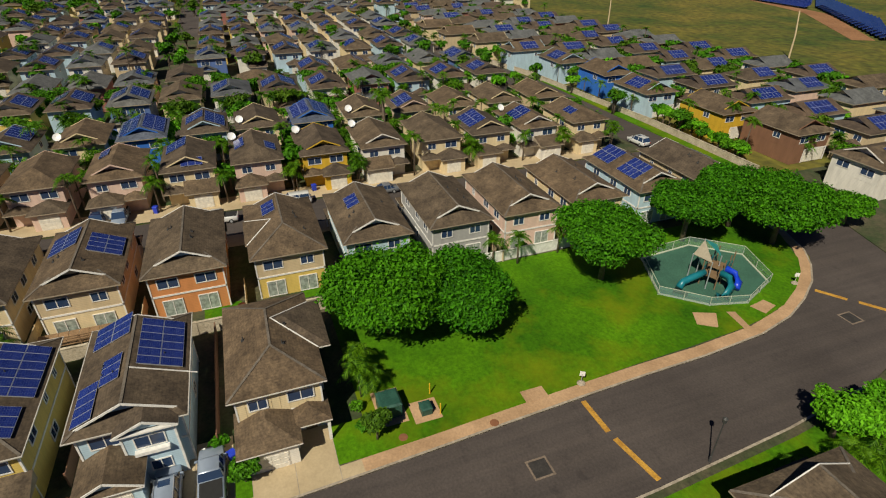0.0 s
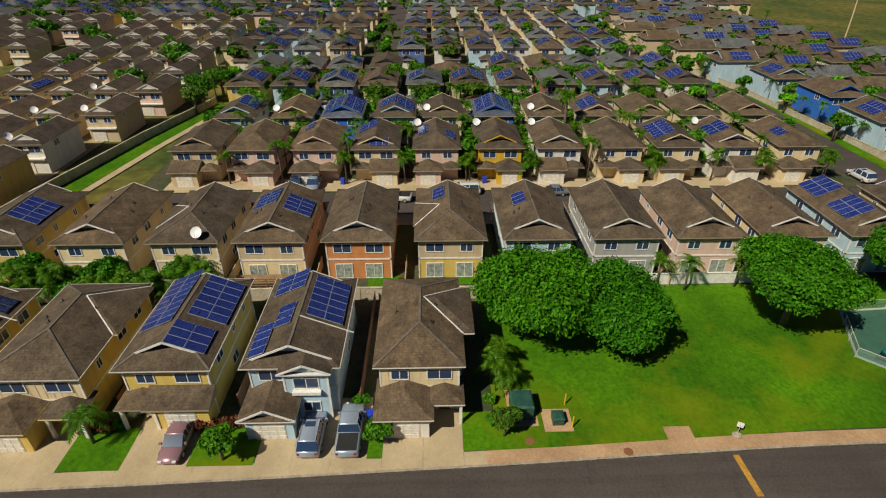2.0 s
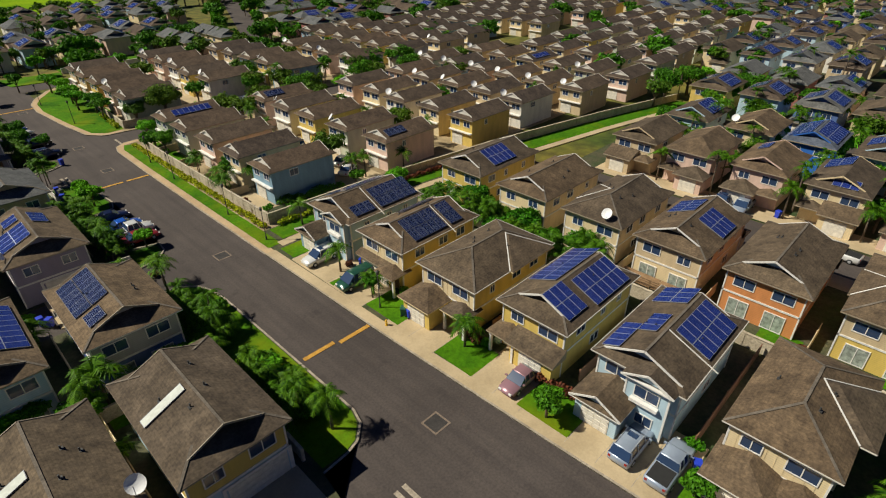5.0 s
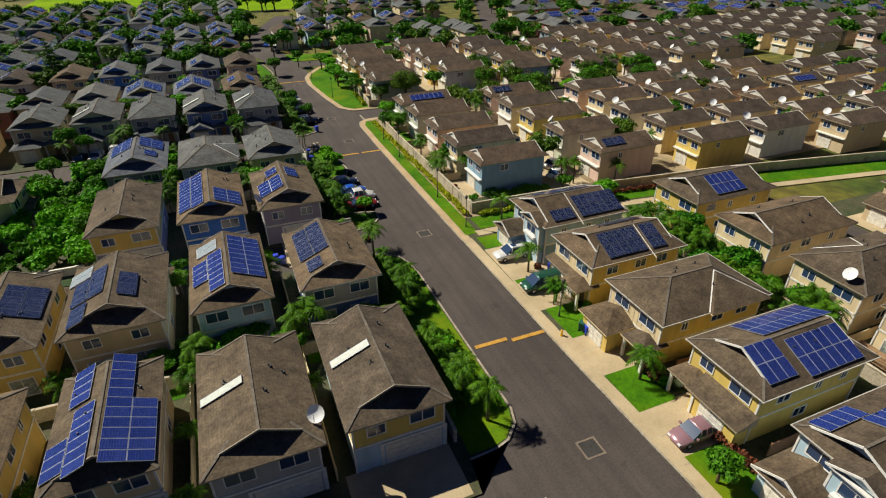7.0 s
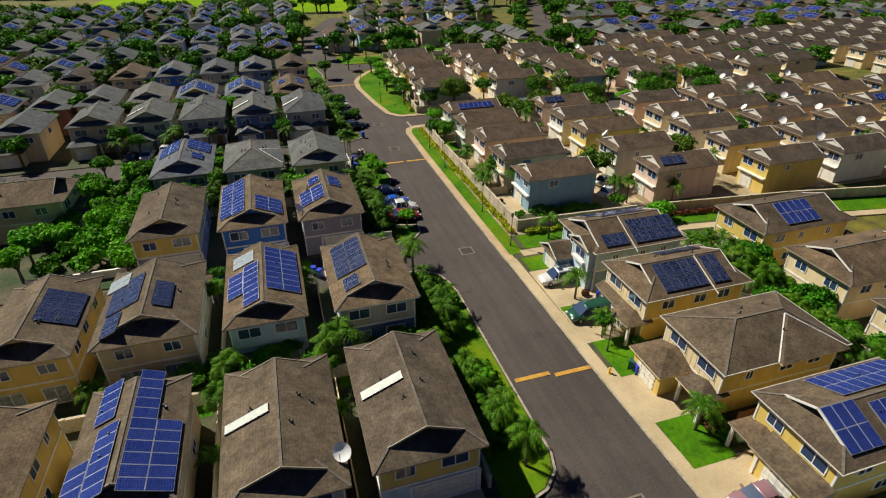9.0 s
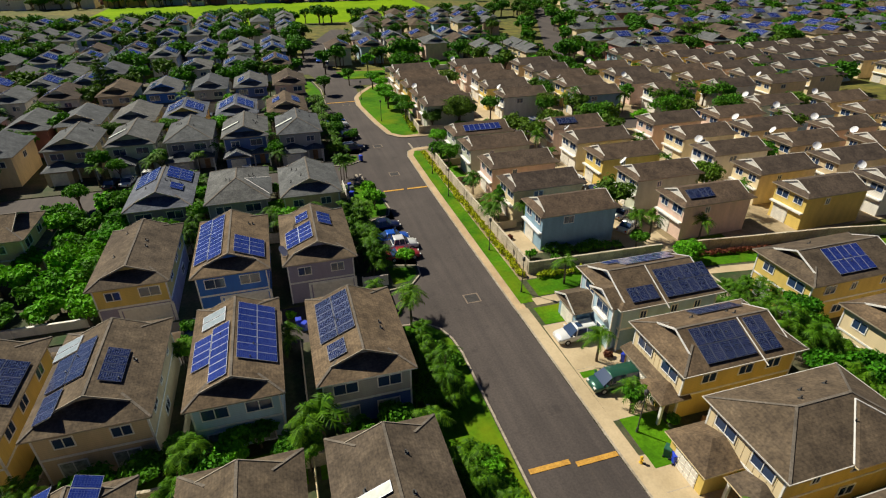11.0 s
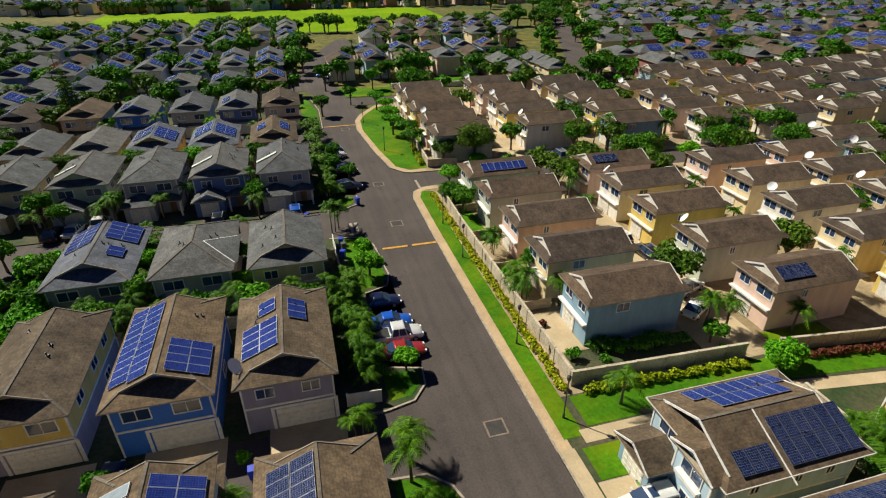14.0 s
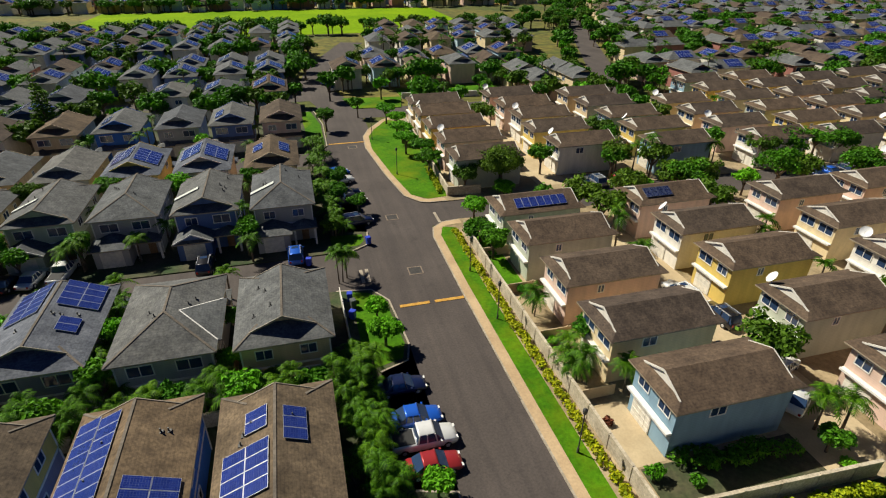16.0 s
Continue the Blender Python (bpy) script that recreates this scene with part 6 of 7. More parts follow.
# a few trees and palms repeated over the farther yards: single ones near by, joined beyond
FTR = [tree(-300, -400 - 12 * k, r, h, m, 820 + k, n=n, size=0.55, label="leafy tree among the farther houses", group="trees of the neighbourhood", clumps=10) for k, (r, h, m, n) in enumerate(((2.5, 6.0, LEAF, 320), (3.2, 6.6, LEAF_OLIVE, 420), (2.1, 5.0, LEAF_LIGHT, 260), (4.2, 7.4, LEAF, 620)))]
FPA = [palm(-300, -460 - 10 * k, h, 11, 2.0, 840 + k, stems=s, label="palm among the farther houses", steps=5) for k, (h, s) in enumerate(((4.8, 1), (7.0, 1), (4.6, 3)))]
PLANTS = FTR + FPA
NEAR = [tree(-320, -400 - 12 * k, r, h, m, 860 + k, n=n, size=0.27, label="leafy tree among the houses", group="trees of the neighbourhood", clumps=14) for k, (r, h, m, n) in enumerate(((2.4, 5.6, LEAF, 1100), (3.2, 6.4, LEAF_OLIVE, 1600), (2.1, 4.8, LEAF_LIGHT, 900), (4.2, 7.2, LEAF, 2200)))]
NEAR += [palm(-320, -460 - 10 * k, h, 14, 2.1, 880 + k, stems=s, label="palm among the houses", steps=9) for k, (h, s) in enumerate(((4.8, 1), (6.6, 1), (4.4, 3)))]
rg = random.Random(77)
PLANT_SPOTS, near_plants = [], 0


def put(x, y, k):
    global near_plants
    m = pose(x, y, 0.08, 0, 0, rg.uniform(0, 360)) @ Matrix.Scale(rg.uniform(0.8, 1.2), 4)
    if math.hypot(x - 4, y - 20) < 150 and near_plants < 260:
        near_plants += 1
        copy_thing(NEAR[k], pose(x, y, 0.08, 0, 0, rg.uniform(0, 360)))
    else:
        PLANT_SPOTS.append((k, m))


for y in [r[0] for r in R3]:
    put(80.4 + rg.uniform(-0.5, 0.5), y - 5 + rg.uniform(-0.5, 0.5), rg.choice((4, 5, 6)))
    put(95.5 + rg.uniform(-1.0, 1.0), y - 5 + rg.uniform(-2, 2), rg.choice((4, 5, 6, 0)))
    put(95.5 + rg.uniform(-1.0, 1.0), y + rg.uniform(-2, 2), rg.choice((4, 6, 2)))
    put(93.5 + rg.uniform(-0.5, 0.5), y - 4.9, rg.choice((4, 6, 5)))
    put(112.6 + rg.uniform(-0.5, 0.5), y + rg.uniform(-3, 3), rg.choice((4, 5, 6, 0)))
    put(135.5 + rg.uniform(-1.5, 1.5), y + rg.uniform(-3, 3), rg.choice((4, 5, 6, 0, 3)))
    put(119.5 + rg.uniform(-0.5, 0.5), y - 4.9, rg.choice((4, 5, 6)))
    put(111 + rg.uniform(-0.8, 0.8), y - 4 + rg.uniform(-2, 2), rg.choice((4, 5, 6)))
for y in [r[0] for r in R3]:
    for x, q in ((95.4, 4.6), (95.4, 2.4), (95.4, -1.2), (88, -4.9), (84, -4.9), (104, 4.4), (108, 4.6), (112.4, 2.0), (112.4, -2.5), (119.6, 0.5), (120.6, 4.0), (135.6, 1.0), (135.6, 4.0), (127, 4.9), (144, 4.9)):
        PLANT_SPOTS.append((rg.choice((4, 5, 6, 6, 0, 2)), pose(x + rg.uniform(-0.8, 0.8), y + q + rg.uniform(-0.6, 0.6), 0.08, 0, 0, rg.uniform(0, 360)) @ Matrix.Scale(rg.uniform(0.75, 1.1), 4)))
for i in range(34):
    put(rg.uniform(34, 128), rg.choice((109.6, 121.5, 166.6)) + rg.uniform(-0.5, 0.5), rg.choice((0, 1, 2, 4, 5)))
for i in range(30):
    put(rg.choice((47.8, 65.5, 83, 99.5, 114.8)) + rg.uniform(-1, 1), rg.uniform(66, 165), rg.choice((0, 1, 4, 4)))
for x, y, k in ((61, 123.5, 1), (66, 110.5, 3), (70, 112.0, 1), (84, 111, 3), (97, 108, 3), (63.5, 92.5, 6), (63, 83, 4), (46.2, 92, 6), (95, 121, 3), (88, 120, 1), (104, 119, 3), (128, 53, 3), (133, 50, 3), (118, 51, 1)):
    put(x, y, k)
for x, y in LOTS:
    near = math.hypot(x, y) < 130
    for k in range(rg.choice((3, 4, 4, 5))):
        a = rg.choice((0, 90, 180, 270))
        dx, dy = (5.1, 0) if a == 0 else (-5.1, 0) if a == 180 else (0, 8.2) if a == 90 else (0, -8.2)
        put(x + dx + rg.uniform(-0.6, 0.6), y + dy + rg.uniform(-0.8, 0.8), rg.choice((0, 2, 0, 4, 5, 6, 1)))
for i in range(80):
    u = rg.random()
    put(88 + 96 * u + rg.choice((-7.5, 7.5)) + rg.uniform(-2.5, 2.5), 176 + 216 * u, rg.choice((0, 3, 2, 1)))
for x, y in GAPS:
    for k in range(4):
        put(x + rg.uniform(-4, 4), y + rg.uniform(-5, 5), rg.choice((0, 1, 3, 3, 5)))
for i in range(34):
    put(rg.uniform(22, 92), rg.choice((169.5, 182, 195)) + rg.uniform(-1.5, 1.5), rg.choice((0, 2, 2, 3)))
for i in range(120):
    put(rg.uniform(130, 400), rg.uniform(60, 400), 3)
for i in range(150):
    put(rg.uniform(-130, 150), rg.choice((297, 297, 402)) + rg.uniform(-4, 4), rg.choice((0, 1, 3)))
for i in range(150):
    put(rg.uniform(-160, 20), rg.choice((174, 184, 195, 210, 222, 236, 250, 264, 280, 293)) + rg.uniform(-3, 3), rg.choice((0, 1, 3)))
merge_copies("far_trees", "trees and palms among the farther houses", "trees", PLANTS, PLANT_SPOTS)
discard(PLANTS + NEAR)

# ---- driveways, front lawns, walls ----
for y0, y1 in ((-2.2, 4.2), (5.4, 14.0), (18.6, 24.4), (29.0, 36.0), (39.8, 53.6)):
    slab("driveway", rect(27.0, y0, 34.4, y1), 0.1, Z + 0.015, CONCRETE, "sun-bleached concrete driveway in front of a garage", "driveway")
for y in (-2.2, 1.0, 4.2, 8.2, 11.2, 14.0, 18.6, 21.5, 24.4, 29.0, 32.5, 36.0, 39.8, 43.0, 46.4, 50.0, 53.6):
    slab("driveway_joint", rect(27.1, y - 0.03, 33.0, y + 0.03), Z, Z + 0.018, KERB, "pale joint between concrete driveway slabs", "joint")
for pts in (rect(27.6, 14.1, 31.6, 19.2), rect(27.35, 24.2, 31.4, 29.0), rect(27.6, 34.6, 31.2, 39.8), rect(27.2, 45.2, 29.0, 46.0), rect(27.4, 53.7, 31.6, 56.8), rect(28.6, -5.0, 32.6, -2.2), rect(28.0, 4.2, 30.5, 5.4)):
    slab("lawn", pts, 0.1, Z + 0.028, GRASS, "small mown lawn between two driveways", "lawn")
for x0, y0, x1, y1 in ((77.5, -62, 82.2, 42), (66.3, -62, 69.5, 46)):
    slab("driveway", rect(x0, y0, x1, y1), 0.1, Z + 0.01, CONCRETE, "row of concrete driveways facing the second street", "driveway")
for x in (6.2, -3.3, -13.0):
    slab("driveway", rect(x - 3, 59.0, x + 3.2, 65.6), -0.02, Z + 0.01, CONCRETE, "shaded concrete apron between facing garages", "driveway")
slab("driveway", rect(2.6, 22.6, 11.0, 27.6), 0.1, Z + 0.01, CONCRETE, "concrete driveway", "driveway")
slab("yard", rect(31.2, 63.8, 45.0, 67.8), 0.1, Z + 0.018, YARD, "dark planted soil beside the townhouse", "yard")
slab("patio", rect(30.0, 68.0, 33.6, 74.4), 0.1, Z + 0.015, CONCRETE, "pale concrete patio behind the townhouse", "patio")
for x0, y0, x1, y1 in ((29.2, -18.8, 30.6, -21.0), (30.9, -6.2, 35.0, -8.6), (30.3, -9.0, 32.7, -11.4)):
    slab("pad", rect(min(x0, x1), min(y0, y1), max(x0, x1), max(y0, y1)), 0.1, Z + 0.04, WALK, "weathered concrete pad set in the park lawn", "pad")


for pts in ([(34.6, -41.7), (32.8, -40.7), (31.6, -42.4), (33.6, -44.0)], [(33.3, -48.4), (31.7, -49.0), (32.4, -51.2), (33.7, -50.8)], [(33.4, -45.2), (30.5, -44.8), (30.5, -45.6), (33.1, -46.1)]):
    slab("pad", pts, 0.1, Z + 0.04, WALK, "weathered concrete pad beside the playground gate", "pad")


def garden_wall(line, h, material, label, w=0.16, capped=True, name="garden_wall"):
    e = thing(name, label, "wall", "", "structure")
    for p, q in zip(line, line[1:]):
        bm = bmesh.new()
        beam(bm, (*p, h / 2), (*q, h / 2), w, h + 0.1)
        part("wall_run", bm, material, e)
        if capped:
            bm = bmesh.new()
            beam(bm, (*p, h + 0.08), (*q, h + 0.08), w + 0.12, 0.07)
            part("coping", bm, material, e)
        L = math.hypot(q[0] - p[0], q[1] - p[1])
        for i in range(int(L / 3.2) + 1):
            u = min(1.0, i * 3.2 / L)
            bm = bmesh.new()
            cx, cy = p[0] + (q[0] - p[0]) * u, p[1] + (q[1] - p[1]) * u
            box(bm, (cx - w * 0.8, cy - w * 0.8, 0), (cx + w * 0.8, cy + w * 0.8, h + 0.16))
            part("pier", bm, material, e)
    return e


garden_wall([(29.6, 108.5), (29.4, 97), (29.6, 80), (29.9, 63.6), (48.2, 62.8)], 1.7, STONE, "cream masonry wall round the townhouse block")
garden_wall([(52.0, 62.6), (60, 61.6), (73, 60.2), (102, 55.0), (126, 49.4)], 1.6, STONE, "cream masonry wall with red-leaved hedge at its foot")
garden_wall([(36.0, 120.8), (30.8, 121.2), (31.4, 138), (32.4, 163)], 1.5, STONE, "cream masonry wall behind the verge")
garden_wall([(51.2, -24.6), (51.4, -37.5)], 1.5, TRIM, "white panel fence behind the park", 0.1, name="fence")
for y in (6.4, 16.8, 26.9, 37.0, 46.6):
    garden_wall([(33.6, y), (48.6, y)], 1.5, WALLS["brown"], "brown panel fence between two lots", 0.08, False, "fence")
garden_wall([(49.0, -4.6), (49.2, 57)], 1.6, STONE, "cream masonry wall along the back yards")
for y in (23.2, 13.4, 3.2, -7.2, -17.0, -27.0, -36.8, -46.6, -56.8):
    garden_wall([(51.0, y), (56, y)], 1.5, WALLS["tan"], "low tan fence between back yards", 0.08, False, "fence")
garden_wall([(-36, 42.8), (11.6, 42.4)], 1.5, STONE, "pale wall between the back yards")
for x in (2.0, -7.9, -17.6):
    garden_wall([(x, 27.5), (x, 42.2)], 1.5, WALLS["cream"], "cream fence between two lots", 0.08, False, "fence")
    garden_wall([(x, 43), (x, 57)], 1.5, WALLS["tan"], "tan fence between two lots", 0.08, False, "fence")
garden_wall([(-36, 81.0), (10.2, 80.6)], 1.5, STONE, "pale wall between the back yards")
garden_wall([(11.6, 27.5), (11.9, 45.0)], 1.4, STONE, "pale wall behind the kerbside planting")
garden_wall([(0.9, 83.6), (0.9, 96.4)], 1.7, WOOD, "sunlit brown timber fence between two houses", 0.08, False, "fence")
garden_wall([(9.8, 66.4), (12.8, 66.2)], 1.5, WALLS["white"], "white fence beside a driveway", 0.08, False, "fence")
garden_wall([(11.6, 84.5), (11.4, 97.0)], 1.4, WALLS["white"], "white fence beside the small lawn", 0.08, False, "fence")
garden_wall([(-30.0, 67.6), (-19.5, 67.4)], 1.1, WALLS["white"], "long low white wall below the hedge")
for y in (75.5, 84.1, 92.9, 101.6):
    garden_wall([(29.8, y), (33.4, y)], 1.3, WALLS["tan"], "tan fence between two patios", 0.08, False, "fence")
garden_wall([(62, -79.9), (90, -79.9), (108, -78.4), (136, -76.6), (158, -72)], 1.2, STONE, "low cream wall along the cross street")
garden_wall([(36, 183.5), (62, 181)], 1.3, TRIM, "low white wall behind a lawn")

# ---- vehicles ----
TYRE = plain("tyre_rubber", (0.02, 0.02, 0.02), 0.8)
CARGLASS = GLASS
LAMP = plain("lamp_lens", (0.75, 0.75, 0.72), 0.15)
TAIL = plain("tail_lens", (0.35, 0.02, 0.015), 0.2)
PAINT = {}


def paint(col):
    if col not in PAINT:
        m = plain("car_paint", col, 0.3, 0.25, 0.04)
        m.node_tree.nodes["Principled BSDF"].inputs["Coat Weight"].default_value = 0.7
        PAINT[col] = m
    return PAINT[col]


def loft(bm, sections, mi=0):
    """Skin over cross sections given as lists of points."""
    rings = [[bm.verts.new(p) for p in s] for s in sections]
    for a, b in zip(rings, rings[1:]):
        n = len(a)
        for k in range(n):
            bm.faces.new((a[k], a[(k + 1) % n], b[(k + 1) % n], b[k])).material_index = mi
    bm.faces.new(rings[0][::-1]).material_index = mi
    bm.faces.new(rings[-1]).material_index = mi


def car(x, y, yaw, kind, col, label, z=0.14):
    """A parked car, its nose to local +x."""
    e = thing("car", label, "car", "parked cars", m=pose(x, y, z, 0, 0, yaw))
    L, Wd = dict(suv=(4.7, 0.93), sedan=(4.6, 0.89), pickup=(5.4, 0.96), van=(4.9, 0.95))[kind]
    belt = dict(suv=1.0, sedan=0.86, pickup=1.02, van=1.0)[kind]
    P = paint(col)
    h = L / 2

    def ring(px, w, zb, zt):
        return [(px, -w * 0.92, zb), (px, -w, zb + 0.18), (px, -w, zt - 0.14), (px, -w * 0.9, zt), (px, w * 0.9, zt), (px, w, zt - 0.14), (px, w, zb + 0.18), (px, w * 0.92, zb)]
    bm = bmesh.new()
    nose = belt - 0.12
    loft(bm, [ring(-h, Wd * 0.86, 0.42, belt - 0.08), ring(-h + 0.15, Wd * 0.97, 0.28, belt), ring(-h + 1.0, Wd, 0.24, belt), ring(0.2, Wd, 0.24, belt), ring(h - 1.3, Wd, 0.24, belt - 0.02), ring(h - 0.35, Wd * 0.95, 0.26, nose - 0.04), ring(h - 0.08, Wd * 0.84, 0.32, nose - 0.18), ring(h, Wd * 0.74, 0.40, nose - 0.28)])
    bmesh.ops.bevel(bm, geom=bm.edges[:], offset=0.07, segments=2, affect="EDGES", clamp_overlap=True)
    part("body", bm, P, e, smooth=True)
    top = dict(suv=1.68, sedan=1.43, pickup=1.75, van=1.75)[kind]
    back, rb, rf, fr = dict(suv=(-h + 0.12, -h + 0.55, 0.35, 1.15), sedan=(-h + 0.75, -h + 1.45, 0.25, 1.05), pickup=(-0.75, -0.55, 0.75, 1.45), van=(-h + 0.1, -h + 0.35, 0.75, 1.65))[kind]

    def cab(px, w, zt):
        return [(px, -w, belt - 0.05), (px, -w * 0.82, zt), (px, w * 0.82, zt), (px, w, belt - 0.05)]
    bm = bmesh.new()
    w = Wd * 0.93
    loft(bm, [[(back, -w, belt - 0.05), (back, -w * 0.97, belt), (back, w * 0.97, belt), (back, w, belt - 0.05)], cab(rb, w, top - 0.05), cab(rf, w, top - 0.05), [(fr, -w, belt - 0.05), (fr, -w * 0.97, belt), (fr, w * 0.97, belt), (fr, w, belt - 0.05)]])
    part("cabin_glass", bm, CARGLASS, e, "dark car windows")
    bm = bmesh.new()
    rw = w * 0.84
    loft(bm, [[(px, -rw, top - 0.07), (px, -rw * 0.9, top), (px, rw * 0.9, top), (px, rw, top - 0.07)] for px in (rb - 0.04, rb + 0.12, rf - 0.12, rf + 0.04)])
    bmesh.ops.bevel(bm, geom=bm.edges[:], offset=0.03, segments=2, affect="EDGES", clamp_overlap=True)
    part("roof_panel", bm, P, e, smooth=True)
    for sx in (-1, 1):
        for px in ((rb + rf) / 2, rb + 0.05, rf - 0.02):
            bm = bmesh.new()
            beam(bm, (px + (0.12 if px > rf - 0.1 else -0.1 if px < rb + 0.1 else 0) * 1.4, sx * w * 1.0, belt - 0.04), (px, sx * w * 0.84, top - 0.04), 0.09, 0.07)
            part("pillar", bm, P, e)
        bm = bmesh.new()
        box(bm, (fr - 0.35, sx * Wd - 0.04 + (0.02 if sx > 0 else -0.16), belt), (fr - 0.2, sx * Wd + 0.18 if sx > 0 else sx * Wd + 0.04, belt + 0.15))
        part("mirror", bm, P, e)
        bm = bmesh.new()
        box(bm, (h - 0.3, sx * Wd * 0.62 - 0.15, nose - 0.28), (h - 0.03, sx * Wd * 0.62 + 0.15, nose - 0.13))
        part("headlight", bm, LAMP, e)
        bm = bmesh.new()
        box(bm, (-h - 0.01, sx * Wd * 0.72 - 0.1, belt - 0.32), (-h + 0.14, sx * Wd * 0.72 + 0.1, belt - 0.08))
        part("tail_light", bm, TAIL, e)
        for px in (-h + 0.95, h - 0.95):
            bm = bmesh.new()
            tube(bm, [(px, sx * (Wd - 0.2), 0.33), (px, sx * (Wd + 0.02), 0.33)], [0.33, 0.33], 14)
            wl = part("wheel", bm, TYRE, e)
            bm = bmesh.new()
            tube(bm, [(px, sx * (Wd + 0.0), 0.33), (px, sx * (Wd + 0.035), 0.33)], [0.2, 0.17], 10)
            part("rim", bm, ALU, wl)
    if kind == "pickup":
        bm = bmesh.new()
        box(bm, (-h + 0.18, -Wd * 0.82, belt - 0.02), (-0.85, Wd * 0.82, belt + 0.03))
        part("bed_cover", bm, TYRE, e, "black cover over the load bed")
    if kind == "suv":
        for sx in (-1, 1):
            bm = bmesh.new()
            beam(bm, (rb, sx * rw * 0.9, top + 0.03), (rf, sx * rw * 0.9, top + 0.03), 0.05, 0.06)
            part("roof_rail", bm, ALU, e)
        bm = bmesh.new()
        box(bm, (rf - 0.75, -0.4, top - 0.01), (rf - 0.2, 0.4, top + 0.015))
        part("sunroof", bm, CARGLASS, e)
    return e


SILVER, WHITE, NAVY, RED, BLUE, BLACK, PINK, GREEN, GREY = (0.33, 0.39, 0.49), (0.78, 0.78, 0.76), (0.012, 0.02, 0.07), (0.36, 0.03, 0.03), (0.02, 0.12, 0.60), (0.015, 0.015, 0.02), (0.34, 0.19, 0.22), (0.02, 0.09, 0.06), (0.20, 0.21, 0.23)
for a in ((30.2, 9.9, 0, "suv", SILVER, "silver estate car with roof rails on a driveway"), (30.5, 6.9, 0, "pickup", SILVER, "pale blue-silver pickup with a black bed cover"), (29.8, 20.5, 180, "sedan", PINK, "faded dusty-pink saloon parked on a driveway"),
          (29.4, 43.7, 180, "van", GREEN, "dark green minivan parked on a driveway"), (29.4, 50.8, 180, "suv", WHITE, "white car parked on a driveway"),
          (15.2, 80.9, 0, "sedan", NAVY, "dark navy car in a parking bay"), (15.6, 77.0, 0, "sedan", BLUE, "bright blue car in a parking bay"), (15.8, 74.6, 0, "pickup", WHITE, "white pickup in a parking bay"), (15.9, 72.0, 0, "sedan", RED, "red car in a parking bay"),
          (6.9, 107.0, 90, "suv", BLUE, "bright blue car on a driveway"), (-3.8, 107.2, 90, "suv", BLACK, "dark car on a driveway"), (-22.9, 109.0, 80, "sedan", WHITE, "white car on a driveway"), (-19.9, 109.6, 85, "pickup", WHITE, "white pickup on a driveway"), (-25.5, 108.6, 85, "sedan", BLACK, "black car on a driveway"),
          (50.2, 74.2, 20, "sedan", WHITE, "white car beside a townhouse"), (48.8, 87.4, 100, "suv", WHITE, "white car in the shared driveway"), (50.2, 82.6, 95, "suv", BLACK, "black car in the shared driveway"), (48.4, 70.4, 30, "sedan", WHITE, "white car under the palms"),
          (53.5, 119.9, 95, "sedan", GREY, "grey car beside the side street"), (56.1, 120.1, 95, "suv", GREY, "dark grey car beside the side street"), (60.9, 120.0, 100, "van", RED, "red and white van beside the side street"), (67.5, 107.4, 10, "sedan", SILVER, "silver car beside a townhouse"),
          (95.0, 114.4, 95, "sedan", NAVY, "navy car in the car park"), (98.2, 114.0, 95, "sedan", BLUE, "blue car in the car park"), (101.4, 114.0, 95, "suv", BLACK, "black car in the car park"), (107.2, 113.6, 95, "sedan", BLUE, "blue car in the car park"), (89.5, 105.6, 20, "suv", GREY, "grey car beside a townhouse"),
          (14.6, 134.2, 20, "sedan", BLUE, "blue car in a parking bay"), (14.8, 130.6, 15, "suv", WHITE, "white car in a parking bay"), (15.2, 125.4, 10, "sedan", NAVY, "dark car in a parking bay"), (15.4, 122.0, 10, "pickup", BLACK, "black pickup in a parking bay"), (15.6, 114.8, 10, "suv", NAVY, "dark blue car in a parking bay"),
          (74.4, 5.8, 85, "pickup", WHITE, "white pickup on the second street"), (76.6, -5.0, 90, "van", WHITE, "white panel van on the second street"), (79.0, 21.4, 180, "suv", NAVY, "dark blue car on a driveway"), (79.2, 18.6, 180, "pickup", SILVER, "pale blue pickup on a driveway"), (76.0, -18.6, 90, "sedan", GREY, "grey car on the second street"), (80.5, -69.8, 5, "suv", WHITE, "white car near the cross street"),
          (-8.4, 62.6, 85, "sedan", NAVY, "dark blue car beside a blue house"), (7.2, 146.2, 80, "sedan", WHITE, "white car near the bend"), (18.0, 205, 75, "sedan", BLUE, "blue car on the far street"), (19.5, 197, 75, "suv", WHITE, "white car on the far street")):
    car(*a, z=0.02 if a[0] > 73 and a[0] < 78 or (13.9 < a[0] < 17.5 and 70 < a[1] < 84) or a[1] > 113 or (14 < a[0] < 18 and a[1] > 112) else 0.15)


# ---- street furniture ----
def lamp_post(x, y, h=4.2):
    e = thing("street_lamp", "black street lamp post with a small lantern", "street lamp", "street lamps", m=pose(x, y, 0.13))
    bm = bmesh.new()
    tube(bm, [(0, 0, -0.1), (0, 0, 0.5), (0, 0, 0.55), (0, 0, h)], [0.12, 0.1, 0.06, 0.045], 8)
    part("post", bm, PIPE, e)
    bm = bmesh.new()
    tube(bm, [(0, 0, h), (0, 0, h + 0.08), (0, 0, h + 0.45), (0, 0, h + 0.62)], [0.08, 0.16, 0.2, 0.03], 8)
    part("lantern", bm, PIPE, e)
    return e


for x, y in ((27.4, 60.2), (27.3, 70.5), (27.2, 88.6), (27.3, 98.6), (19.0, -29.4), (24.7, 132), (23.4, 152), (28.3, 38.2)):
    lamp_post(x, y)


